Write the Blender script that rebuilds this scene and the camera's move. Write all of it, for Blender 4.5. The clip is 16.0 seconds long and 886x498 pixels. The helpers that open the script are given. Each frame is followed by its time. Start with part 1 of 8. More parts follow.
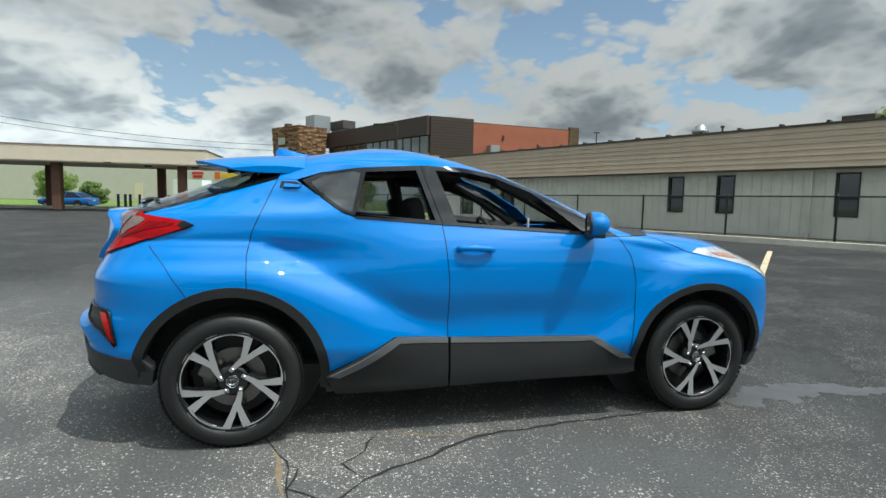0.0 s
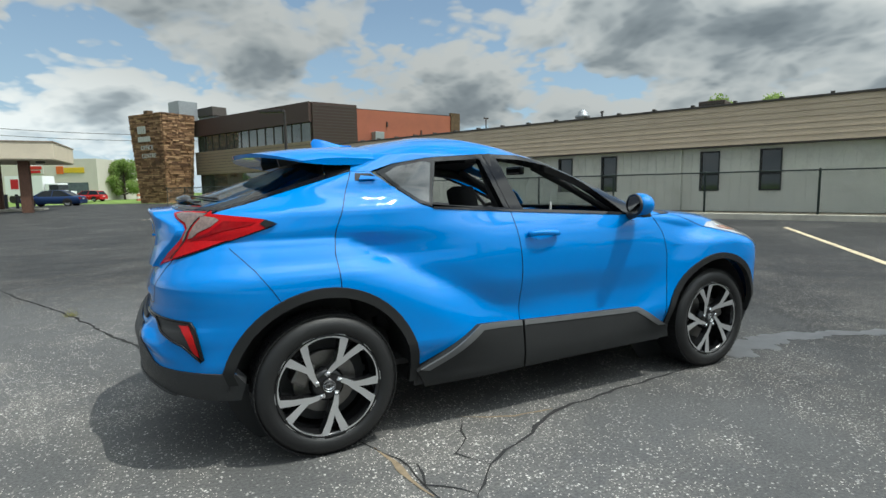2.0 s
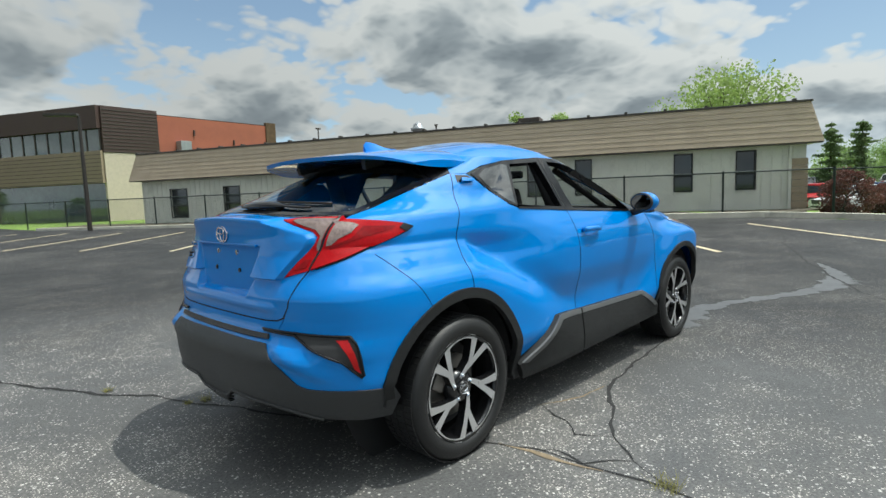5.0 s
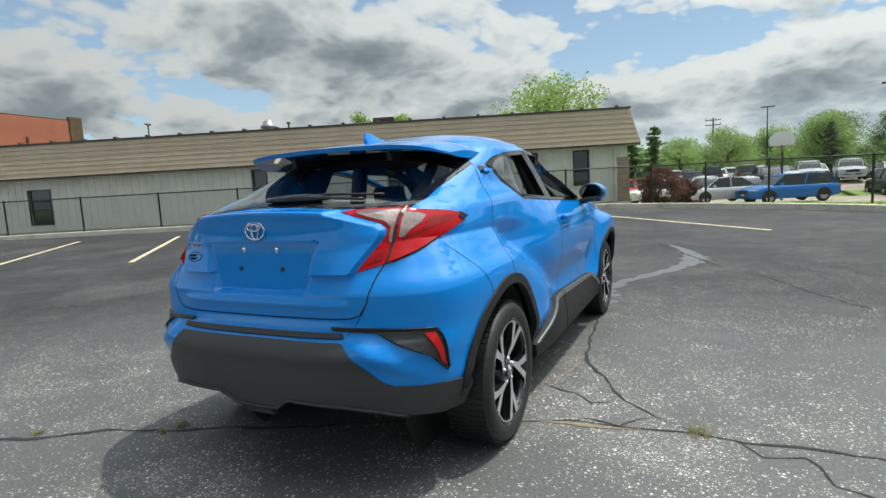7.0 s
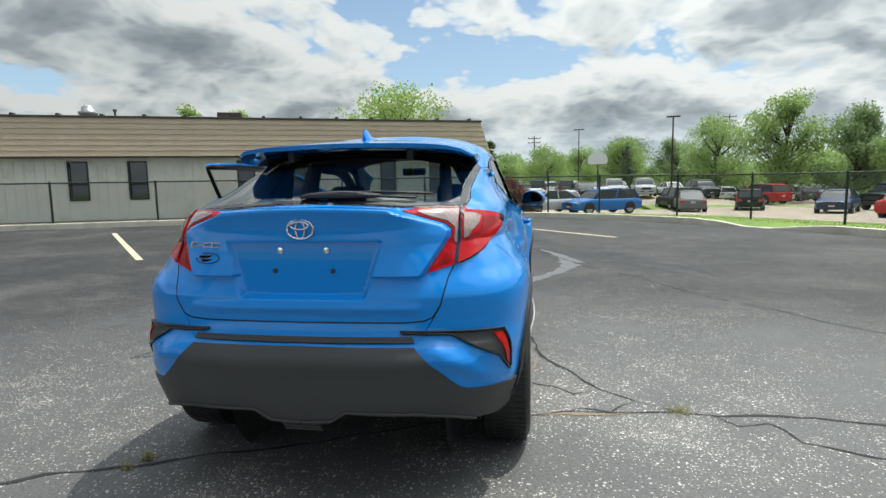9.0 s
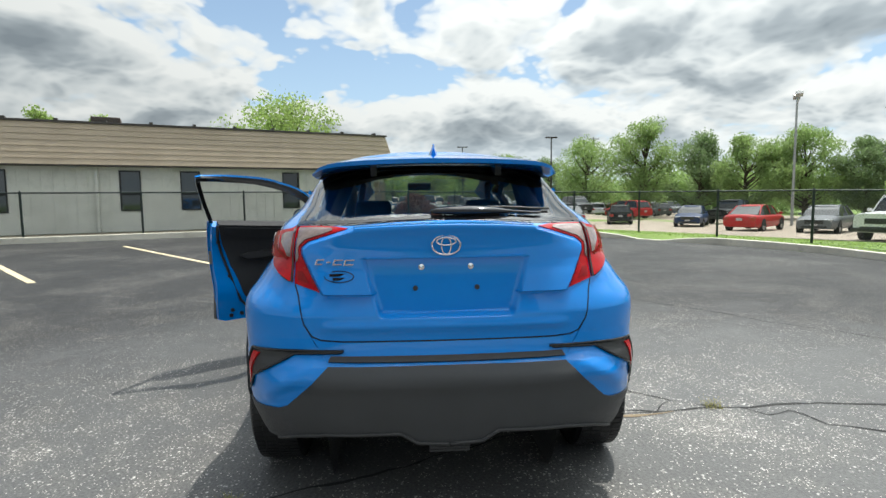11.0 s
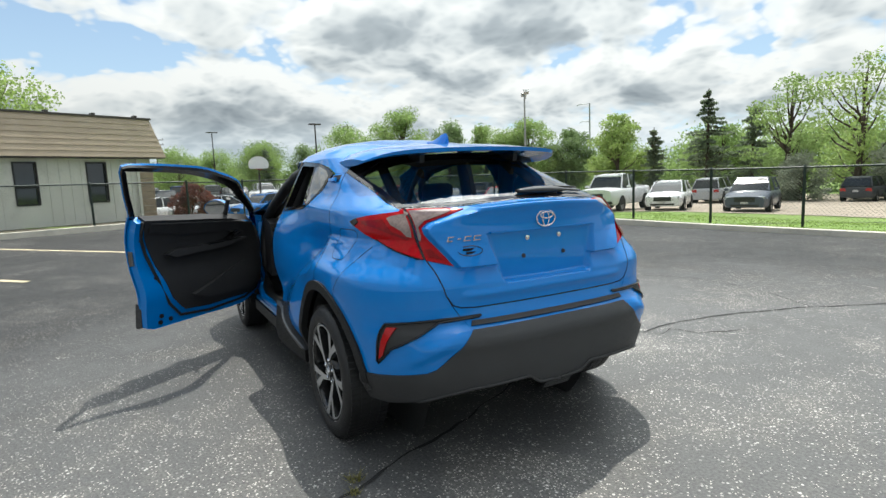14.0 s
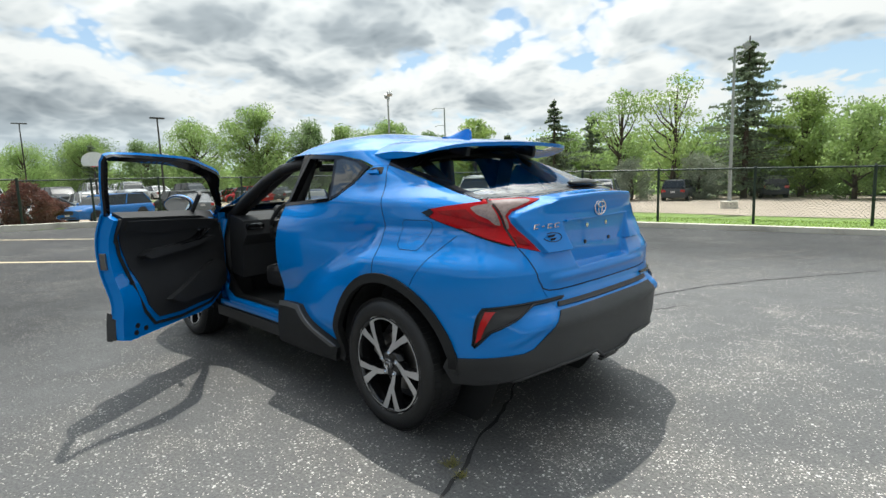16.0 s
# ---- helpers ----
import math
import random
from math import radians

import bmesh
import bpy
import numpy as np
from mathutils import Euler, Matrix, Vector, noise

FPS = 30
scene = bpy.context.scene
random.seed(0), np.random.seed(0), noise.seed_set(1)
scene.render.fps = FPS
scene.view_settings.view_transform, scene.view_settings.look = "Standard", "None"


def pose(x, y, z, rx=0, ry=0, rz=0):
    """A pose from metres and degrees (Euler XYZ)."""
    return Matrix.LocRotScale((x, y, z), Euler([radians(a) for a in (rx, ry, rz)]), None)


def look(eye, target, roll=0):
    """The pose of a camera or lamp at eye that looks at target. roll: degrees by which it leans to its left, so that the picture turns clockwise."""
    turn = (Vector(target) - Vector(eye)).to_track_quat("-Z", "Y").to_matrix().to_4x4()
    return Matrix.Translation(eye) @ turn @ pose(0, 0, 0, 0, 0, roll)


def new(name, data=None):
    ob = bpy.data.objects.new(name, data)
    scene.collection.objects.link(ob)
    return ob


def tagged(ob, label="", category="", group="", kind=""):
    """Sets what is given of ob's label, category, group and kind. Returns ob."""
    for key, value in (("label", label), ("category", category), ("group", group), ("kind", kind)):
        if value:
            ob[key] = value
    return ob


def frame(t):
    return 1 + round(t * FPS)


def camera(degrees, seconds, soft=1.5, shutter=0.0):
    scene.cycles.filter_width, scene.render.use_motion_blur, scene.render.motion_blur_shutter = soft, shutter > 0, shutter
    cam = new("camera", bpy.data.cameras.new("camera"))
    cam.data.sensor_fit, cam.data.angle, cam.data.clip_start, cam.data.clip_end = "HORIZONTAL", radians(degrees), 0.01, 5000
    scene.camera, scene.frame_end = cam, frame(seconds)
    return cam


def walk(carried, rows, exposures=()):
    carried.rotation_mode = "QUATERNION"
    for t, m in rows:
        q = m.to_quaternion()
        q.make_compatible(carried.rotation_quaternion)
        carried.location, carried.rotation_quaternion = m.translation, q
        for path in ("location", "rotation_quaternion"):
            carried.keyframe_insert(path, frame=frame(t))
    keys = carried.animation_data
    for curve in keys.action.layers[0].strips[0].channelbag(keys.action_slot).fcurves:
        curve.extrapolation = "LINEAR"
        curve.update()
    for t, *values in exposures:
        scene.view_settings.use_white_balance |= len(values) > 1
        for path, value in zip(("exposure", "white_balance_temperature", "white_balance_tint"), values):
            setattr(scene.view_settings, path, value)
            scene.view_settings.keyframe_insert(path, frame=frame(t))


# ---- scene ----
cam = camera(79.0, 16.0)
PATH = [
    (0, (0.392, -3.582, 1.238), (0.857, -1.645, 1.062), 1.2),
    (0.5, (0.088, -3.55, 1.233), (0.68, -1.647, 1.062), 0.7),
    (1, (-0.158, -3.499, 1.234), (0.528, -1.63, 1.045), 0.1),
    (1.5, (-0.377, -3.36, 1.248), (0.389, -1.523, 1.055), -1.2),
    (2, (-0.592, -3.262, 1.245), (0.29, -1.481, 1.021), -0.9),
    (2.5, (-0.868, -3.208, 1.256), (0.119, -1.484, 1.023), -0.8),
    (3, (-1.041, -3.098, 1.24), (0.024, -1.419, 1.022), -0.6),
    (5.5, (-2.005, -2.273, 1.23), (-0.477, -0.999, 1.021), -2.6),
    (6, (-2.185, -2.082, 1.233), (-0.575, -0.916, 1.012), -2.9),
    (6.5, (-2.321, -1.911, 1.236), (-0.616, -0.89, 1.007), -3.2),
    (7, (-2.367, -1.706, 1.224), (-0.589, -0.817, 0.998), -3.2),
    (7.5, (-2.413, -1.492, 1.22), (-0.574, -0.745, 0.97), -1.6),
    (8, (-2.549, -1.249, 1.236), (-0.648, -0.673, 1.004), -0.3),
    (8.5, (-2.61, -1.052, 1.233), (-0.669, -0.627, 1.003), -0.7),
    (11, (-2.691, 0.14, 1.254), (-0.703, 0.012, 1.073), -0.7),
    (11.5, (-2.732, 0.418, 1.252), (-0.765, 0.104, 1.069), -0.8),
    (12, (-2.764, 0.66, 1.254), (-0.83, 0.188, 1.062), -1.6),
    (12.5, (-2.716, 0.897, 1.249), (-0.817, 0.311, 1.03), -2.4),
    (13, (-2.682, 1.129, 1.257), (-0.836, 0.393, 1.031), -3.2),
    (13.5, (-2.657, 1.397, 1.277), (-0.876, 0.519, 1.041), -3.1),
    (14, (-2.604, 1.606, 1.273), (-0.873, 0.636, 1.022), -2.3),
    (14.5, (-2.473, 1.82, 1.281), (-0.802, 0.748, 1.038), -2.2),
    (15, (-2.356, 2.042, 1.279), (-0.771, 0.851, 1.021), -2.4),
    (15.5, (-2.222, 2.292, 1.288), (-0.728, 0.985, 1.043), -2.1),
    (16, (-2.067, 2.476, 1.263), (-0.659, 1.08, 0.998), -1.9),
]
walk(cam, [(t, look(eye, target, roll)) for t, eye, target, roll in PATH], [(0, -0.08, 6250, 3), (3, 0.0, 6280, 3), (6.5, 0.1, 6350, 4), (8.5, 0.2, 6400, 5), (11, 0.35, 6450, 6), (16, 0.35, 6450, 6)])

# ---- light: broken cloud over a high sun ----
SUN_AZ, SUN_EL = -43.0, 66.0
sun = new("sun", bpy.data.lights.new("sun", "SUN"))
sun.data.energy, sun.data.angle, sun.data.color = 3.3, radians(0.6), (1.0, 0.95, 0.88)
sun.matrix_world = pose(0, 0, 60, 90 - SUN_EL, 0, SUN_AZ + 90)

sky = bpy.data.worlds.new("sky")
scene.world = sky
sky.use_nodes = True


class Nodes:
    """A short hand for wiring node trees."""

    def __init__(self, tree):
        self.t = tree

    def add(self, kind, _out=0, **at):
        n = self.t.nodes.new(kind)
        for k, v in at.items():
            if k == "op":
                n.operation = v
            elif k == "blend":
                n.blend_type = v
            elif k == "dtype":
                n.data_type = v
            elif k.startswith("i_"):
                self.put(n.inputs[k[2:].replace("_", " ")], v)
            elif k.startswith("n") and k[1:].isdigit():
                self.put(n.inputs[int(k[1:])], v)
        return n

    def put(self, sock, v):
        if isinstance(v, bpy.types.Node):
            self.t.links.new(v.outputs[0], sock)
        elif isinstance(v, bpy.types.NodeSocket):
            self.t.links.new(v, sock)
        else:
            sock.default_value = v

    def math(self, op, a, b=0.0, clamp=False):
        n = self.add("ShaderNodeMath", op=op, n0=a, n1=b)
        n.use_clamp = clamp
        return n

    def ramp(self, fac, stops):
        n = self.add("ShaderNodeValToRGB", n0=fac)
        el = n.color_ramp.elements
        while len(el) < len(stops):
            el.new(0.5)
        for e, (p, c) in zip(el, stops):
            e.position = p
            e.color = (*c, 1) if isinstance(c, tuple) else (c, c, c, 1)
        return n

    def mix(self, fac, a, b, blend="MIX"):
        n = self.t.nodes.new("ShaderNodeMix")
        n.data_type, n.blend_type = "RGBA", blend
        self.put(n.inputs[0], fac)
        self.put(n.inputs[6], (*a, 1) if isinstance(a, tuple) else a)
        self.put(n.inputs[7], (*b, 1) if isinstance(b, tuple) else b)
        return n.outputs[2]

    def noise(self, vec, scale, detail=4, rough=0.55, dist=0.0):
        n = self.add("ShaderNodeTexNoise", i_Scale=scale, i_Detail=detail, i_Roughness=rough, i_Distortion=dist)
        if vec is not None:
            self.put(n.inputs["Vector"], vec)
        return n


sky.node_tree.nodes.clear()
N = Nodes(sky.node_tree)
tex = N.add("ShaderNodeTexSky")
tex.sky_type = "NISHITA"
tex.sun_disc = False
tex.sun_elevation, tex.sun_rotation = radians(SUN_EL), radians(90 - SUN_AZ)
co = N.add("ShaderNodeTexCoord")
sep = N.add("ShaderNodeSeparateXYZ", n0=co.outputs["Generated"])
up = N.math("MAXIMUM", sep.outputs[2], 0.0)
# the cloud deck is a flat sheet overhead: puffs crowd together towards the horizon
far = N.math("ADD", up, 0.34)
deck = N.add("ShaderNodeCombineXYZ", n0=N.math("DIVIDE", sep.outputs[0], far), n1=N.math("DIVIDE", sep.outputs[1], far))


def cloud(vec):
    puff = N.add("ShaderNodeTexVoronoi", i_Scale=2.6, i_Detail=3.0, i_Roughness=0.55, i_Lacunarity=2.3)
    puff.feature = "SMOOTH_F1"
    N.put(puff.inputs["Smoothness"], 0.6)
    bent = N.add("ShaderNodeVectorMath", op="ADD", n0=vec, n1=N.add("ShaderNodeVectorMath", op="SCALE", n0=N.noise(vec, 3.0, 4, 0.5).outputs["Color"], i_Scale=0.22))
    N.put(puff.inputs["Vector"], bent)
    big = N.noise(vec, 0.65, 2, 0.5)
    mid = N.noise(vec, 1.7, 9, 0.50, 0.2)
    body = N.math("ADD", N.math("MULTIPLY", big, 0.45), N.math("MULTIPLY", mid, 0.45))
    return N.math("ADD", body, N.math("MULTIPLY", N.math("SUBTRACT", 0.5, puff.outputs["Distance"]), 0.42))


dens = cloud(deck)
cover = N.ramp(dens, [(0.145, 0.0), (0.185, 0.80), (0.24, 1.0)])
# sides towards the sun are bright, the bases of the thick parts grey
over = cloud(N.add("ShaderNodeVectorMath", op="SCALE", n0=deck, i_Scale=0.955))
lit = N.math("MULTIPLY", N.math("SUBTRACT", dens, over), 2.4)
thick = N.math("MULTIPLY", N.math("SUBTRACT", 0.365, dens), 2.2)
shade = N.ramp(N.math("ADD", N.math("ADD", lit, thick), 0.50), [(0.10, (0.30, 0.345, 0.385)), (0.42, (0.48, 0.53, 0.57)), (0.62, (0.76, 0.80, 0.82)), (0.85, (1.02, 1.03, 1.02))])
near = N.add("ShaderNodeVectorMath", op="DOT_PRODUCT", n0=co.outputs["Generated"], n1=(math.cos(radians(SUN_EL)) * math.cos(radians(SUN_AZ)), math.cos(radians(SUN_EL)) * math.sin(radians(SUN_AZ)), math.sin(radians(SUN_EL))))
# cloud far from the sun is lit from the front, near the sun from behind
glow = N.ramp(N.math("ADD", N.math("MULTIPLY", near.outputs["Value"], 0.5), 0.5), [(0.0, 0.72), (0.34, 0.66), (0.46, 0.32), (0.50, 0.28), (0.675, 0.36), (0.85, 0.50), (0.92, 1.2), (1.0, 3.0)])
blue = N.mix(1.0, tex.outputs[0], (0.050, 0.055, 0.060), "MULTIPLY")
haze = N.ramp(up, [(0.0, 0.85), (0.10, 0.55), (0.30, 0.28), (0.6, 0.1)])
air = N.mix(haze, blue, (0.31, 0.40, 0.47))
cloudy = N.mix(cover, air, N.mix(1.0, shade.outputs[0], glow, "MULTIPLY"))
low = N.ramp(up, [(0.0, 0.9), (0.04, 0.5), (0.12, 0.0)])
cloudy = N.mix(low, cloudy, (0.35, 0.41, 0.46))
bg = N.add("ShaderNodeBackground", i_Color=cloudy, i_Strength=1.76)
out = N.add("ShaderNodeOutputWorld", n0=bg)
scene.view_settings.exposure = 0.0

# ---- materials ----


def material(name, color, rough=0.6, metal=0.0, vary=0.12, scale=6.0, bump=0.0, bump_scale=60.0, coat=0.0, spec=0.5, stain=None, fleck=None):
    """A surface with grain at two scales, optional stains (colour, scale, amount) and flecks (colour, scale, threshold)."""
    m = bpy.data.materials.new(name)
    m.use_nodes = True
    t = Nodes(m.node_tree)
    b = m.node_tree.nodes["Principled BSDF"]
    pos = t.add("ShaderNodeTexCoord").outputs["Object"]
    rnd = t.add("ShaderNodeObjectInfo").outputs["Random"]
    a = t.noise(pos, scale, 5, 0.6)
    g = t.noise(pos, scale * 11, 3, 0.6)
    f = t.math("ADD", t.math("MULTIPLY", a, 0.65), t.math("MULTIPLY", g, 0.35))
    lo = tuple(c * (1 - vary) for c in color)
    hi = tuple(min(1, c * (1 + vary)) for c in color)
    col = t.ramp(f, [(0.3, lo), (0.7, hi)]).outputs[0]
    if stain:
        s = t.noise(pos, stain[1], 6, 0.65, 0.4)
        col = t.mix(t.ramp(s, [(0.5, 0.0), (0.72, stain[2])]), col, stain[0])
    if fleck:
        s = t.noise(pos, fleck[1], 2, 0.5)
        col = t.mix(t.ramp(s, [(fleck[2], 0.0), (fleck[2] + 0.03, 1.0)]), col, fleck[0])
    t.put(b.inputs["Base Color"], col)
    t.put(b.inputs["Roughness"], t.math("ADD", t.math("MULTIPLY", g, 0.16), rough - 0.08))
    b.inputs["Metallic"].default_value = metal
    b.inputs["Specular IOR Level"].default_value = spec
    b.inputs["Coat Weight"].default_value = coat
    b.inputs["Coat Roughness"].default_value = 0.03
    if bump:
        h = t.noise(pos, bump_scale, 4, 0.6)
        n = t.add("ShaderNodeBump", i_Strength=min(1.0, bump), i_Distance=0.01, i_Height=h)
        t.put(b.inputs["Normal"], n)
    return m


def glass(name, tint, rough=0.0, alpha=0.25):
    """Clear pane: a mix of straight-through light and a mirror-like surface."""
    m = bpy.data.materials.new(name)
    m.use_nodes = True
    m.node_tree.nodes.clear()
    t = Nodes(m.node_tree)
    fr = t.math("POWER", t.add("ShaderNodeLayerWeight", i_Blend=0.5).outputs["Facing"], 3.0)
    tr = t.add("ShaderNodeBsdfTransparent", n0=(*tint, 1))
    gl = t.add("ShaderNodeBsdfGlossy", i_Color=(1, 1, 1, 1), i_Roughness=0.01 + rough)
    mx = t.add("ShaderNodeMixShader", n0=t.math("ADD", t.math("MULTIPLY", fr, 0.62), 0.045, True), n1=tr, n2=gl)
    t.add("ShaderNodeOutputMaterial", n0=mx)
    return m


def paint(name, color, flake=0.2, rough=0.45, metal=0.0):
    m = bpy.data.materials.new(name)
    m.use_nodes = True
    t = Nodes(m.node_tree)
    b = m.node_tree.nodes["Principled BSDF"]
    pos = t.add("ShaderNodeTexCoord").outputs["Object"]
    g = t.noise(pos, 900, 2, 0.5)
    d = t.noise(pos, 5, 5, 0.65)
    lo = tuple(c * (1 - flake * 0.5) for c in color)
    hi = tuple(min(1, c * (1 + flake * 0.5)) for c in color)
    col = t.ramp(g, [(0.35, lo), (0.65, hi)]).outputs[0]
    t.put(b.inputs["Base Color"], col)
    b.inputs["Metallic"].default_value = metal
    b.inputs["Roughness"].default_value = rough
    b.inputs["Specular IOR Level"].default_value = 0.06
    b.inputs["Coat Weight"].default_value = 1.0
    b.inputs["Coat IOR"].default_value = 1.48
    t.put(b.inputs["Coat Roughness"], t.ramp(d, [(0.4, 0.015), (0.75, 0.04)]))
    return m


M_BLUE = paint("blue_paint", (0.0, 0.204, 0.645))
M_BLACK = material("black_plastic", (0.026, 0.026, 0.027), 0.5, vary=0.15, bump=0.25, bump_scale=500)
M_CLAD = material("grey_cladding", (0.036, 0.037, 0.039), 0.48, vary=0.12, bump=0.3, bump_scale=600)
M_ARCH = material("arch_plastic", (0.019, 0.0195, 0.020), 0.62, spec=0.28, vary=0.12, bump=0.3, bump_scale=600)
# paler grey that paints the highlight on the dark sill's upper edge
M_SILL = material("sill_sheen_grey", (0.11, 0.113, 0.115), 0.45, vary=0.08)
M_GLOSSBLACK = material("gloss_black", (0.008, 0.008, 0.009), 0.10, coat=0.0, vary=0.05, spec=0.4)
M_RUBBER = material("rubber", (0.011, 0.011, 0.0115), 0.48, vary=0.2, bump=0.2, bump_scale=200)
M_RIM = material("machined_alloy", (0.66, 0.66, 0.67), 0.34, metal=0.8, vary=0.05)
M_RIMDARK = material("dark_alloy", (0.012, 0.012, 0.013), 0.22, metal=0.3, coat=0.5, vary=0.1)
M_CHROME = material("chrome", (0.75, 0.76, 0.78), 0.08, metal=1.0, vary=0.02)
M_STEEL = material("brake_steel", (0.22, 0.21, 0.20), 0.4, metal=0.9, vary=0.2)
M_RED = material("red_lens", (0.37, 0.002, 0.005), 0.10, vary=0.25, scale=90, coat=0.28, spec=0.06)
M_REDBAND = material("red_lens_band", (0.22, 0.001, 0.003), 0.1, vary=0.3, scale=60, coat=0.3, spec=0.1)
M_DKRED = material("red_reflector", (0.46, 0.008, 0.010), 0.15, vary=0.2, scale=40, coat=0.3, spec=0.2)
M_CLEARLENS = material("clear_lens", (0.24, 0.175, 0.16), 0.12, metal=0.3, vary=0.5, scale=60, coat=0.6)
M_HEADLENS = material("headlamp_lens", (0.62, 0.64, 0.66), 0.10, metal=0.3, vary=0.35, scale=22, coat=1.0)
M_AMBER = material("amber_lens", (0.45, 0.16, 0.08), 0.2, vary=0.1, coat=1.0)
M_GLASS = glass("car_glass", (0.82, 0.88, 0.87))
M_TINT = glass("tinted_glass", (0.70, 0.76, 0.76))
M_QPANE = material("quarter_glass", (0.022, 0.026, 0.028), 0.05, vary=0.2, scale=3, coat=1.0)
M_SEAT = material("black_fabric", (0.032, 0.032, 0.034), 0.9, spec=0.12, vary=0.2, bump=0.3, bump_scale=350)
M_INNER = material("interior_plastic", (0.034, 0.034, 0.036), 0.65, spec=0.14, vary=0.12)
M_ROOFLINER = material("roof_lining", (0.05, 0.05, 0.05), 0.9)
M_PAPER = material("white_paper", (0.75, 0.75, 0.73), 0.7, vary=0.03)
M_MIRROR = material("mirror_glass", (0.85, 0.87, 0.88), 0.02, metal=1.0, vary=0.01)

# ---- building tools ----
from mathutils import geometry


def part(name, bm, mat, parent=None, label="", smooth=False):
    me = bpy.data.meshes.new(name)
    if bm.faces:
        bmesh.ops.recalc_face_normals(bm, faces=bm.faces)
    for f in bm.faces:
        f.smooth = smooth
    bm.to_mesh(me)
    bm.free()
    for m in mat if isinstance(mat, (list, tuple)) else [mat]:
        me.materials.append(m)
    ob = new(name, me)
    ob.parent = parent
    if label:
        tagged(ob, label)
    return ob


def thing(name, label, category, at=(0, 0, 0), rz=0.0, group="", kind=""):
    ob = new(name)
    ob.empty_display_size = 0.2
    ob.matrix_basis = pose(*at, 0, 0, rz)
    return tagged(ob, label, category, group, kind)


def box(bm, lo, hi, bevel=0.0, mat=0, m=None):
    c = [(a + b) / 2 for a, b in zip(lo, hi)]
    s = [abs(b - a) for a, b in zip(lo, hi)]
    g = bmesh.ops.create_cube(bm, size=1, matrix=(m or Matrix()) @ Matrix.Translation(c) @ Matrix.Diagonal((*s, 1)))
    vs = g["verts"]
    fs = list({f for v in vs for f in v.link_faces})
    if bevel:
        es = list({e for v in vs for e in v.link_edges})
        r = bmesh.ops.bevel(bm, geom=es, offset=bevel, segments=2, profile=0.6, affect="EDGES")
        fs = r["faces"]
    for f in fs:
        f.material_index = mat
    return vs


def rod(bm, a, b, r, r2=None, seg=8, mat=0):
    a, b = Vector(a), Vector(b)
    d = b - a
    m = Matrix.Translation((a + b) / 2) @ d.to_track_quat("Z", "Y").to_matrix().to_4x4()
    g = bmesh.ops.create_cone(bm, cap_ends=True, segments=seg, radius1=r, radius2=r if r2 is None else r2, depth=d.length, matrix=m)
    for v in g["verts"]:
        for f in v.link_faces:
            f.material_index = mat
    return g["verts"]


def tube(bm, pts, r, seg=6, mat=0):
    """A pipe along points."""
    pts = [Vector(p) for p in pts]
    rings = []
    for i, p in enumerate(pts):
        d = (pts[min(i + 1, len(pts) - 1)] - pts[max(i - 1, 0)]).normalized()
        up = Vector((0, 0, 1)) if abs(d.z) < 0.9 else Vector((1, 0, 0))
        s = d.cross(up).normalized()
        u = s.cross(d)
        rings.append([bm.verts.new(p + (s * math.cos(k * 2 * math.pi / seg) + u * math.sin(k * 2 * math.pi / seg)) * r) for k in range(seg)])
    for a, b in zip(rings, rings[1:]):
        for k in range(seg):
            bm.faces.new((a[k], a[(k + 1) % seg], b[(k + 1) % seg], b[k])).material_index = mat
    for c in (rings[0][::-1], rings[-1]):
        bm.faces.new(c).material_index = mat


def lathe(bm, prof, axis="Y", seg=48, mat=0, at=(0, 0, 0)):
    """Turns a profile of (along, radius) round an axis."""
    rings = []
    for h, r in prof:
        ring = []
        for k in range(seg):
            a = 2 * math.pi * k / seg
            c, s = r * math.cos(a), r * math.sin(a)
            p = {"Y": (c, h, s), "Z": (c, s, h), "X": (h, c, s)}[axis]
            ring.append(bm.verts.new([p[i] + at[i] for i in range(3)]))
        rings.append(ring)
    for a, b in zip(rings, rings[1:]):
        for k in range(seg):
            bm.faces.new((a[k], a[(k + 1) % seg], b[(k + 1) % seg], b[k])).material_index = mat
    return rings


def fill_outline(bm, poly):
    """Triangles inside an outline that may be hollow on one side."""
    pts = [p for i, p in enumerate(poly) if math.dist(p, poly[i - 1]) > 1e-6]
    vs = [bm.verts.new((a, z, 0)) for a, z in pts]
    for tri in geometry.tessellate_polygon([[Vector((a, z, 0)) for a, z in pts]]):
        c = [vs[i] for i in tri]
        if len(set(tri)) == 3 and not bm.faces.get(c):
            bm.faces.new(c)


def prism(bm, outline, y0, y1, mat=0, m=None):
    """A flat outline of (x, z) given thickness along y."""
    m = m or Matrix()
    a = [bm.verts.new(m @ Vector((x, y0, z))) for x, z in outline]
    b = [bm.verts.new(m @ Vector((x, y1, z))) for x, z in outline]
    n = len(a)
    fs = [bm.faces.new(a[::-1]), bm.faces.new(b)]
    for i in range(n):
        fs.append(bm.faces.new((a[i], a[(i + 1) % n], b[(i + 1) % n], b[i])))
    for f in fs:
        f.material_index = mat
    return fs


def lerp_table(tab):
    xs, ys = zip(*tab)

    def f(v):
        return float(np.interp(v, xs, ys))

    return f


def smooth(a, b, v):
    t = min(1.0, max(0.0, (v - a) / (b - a)))
    return t * t * (3 - 2 * t)

# ---- the ground ----
NX, NY = math.cos(0.412), math.sin(0.412)  # towards the long building


def lot_z(x, y):
    u = NX * x + NY * y
    return 0.02 * max(0.0, min(u, 15.2) - 3.0)


def wall_point(s, off):
    return NX * off - NY * s, NY * off + NX * s


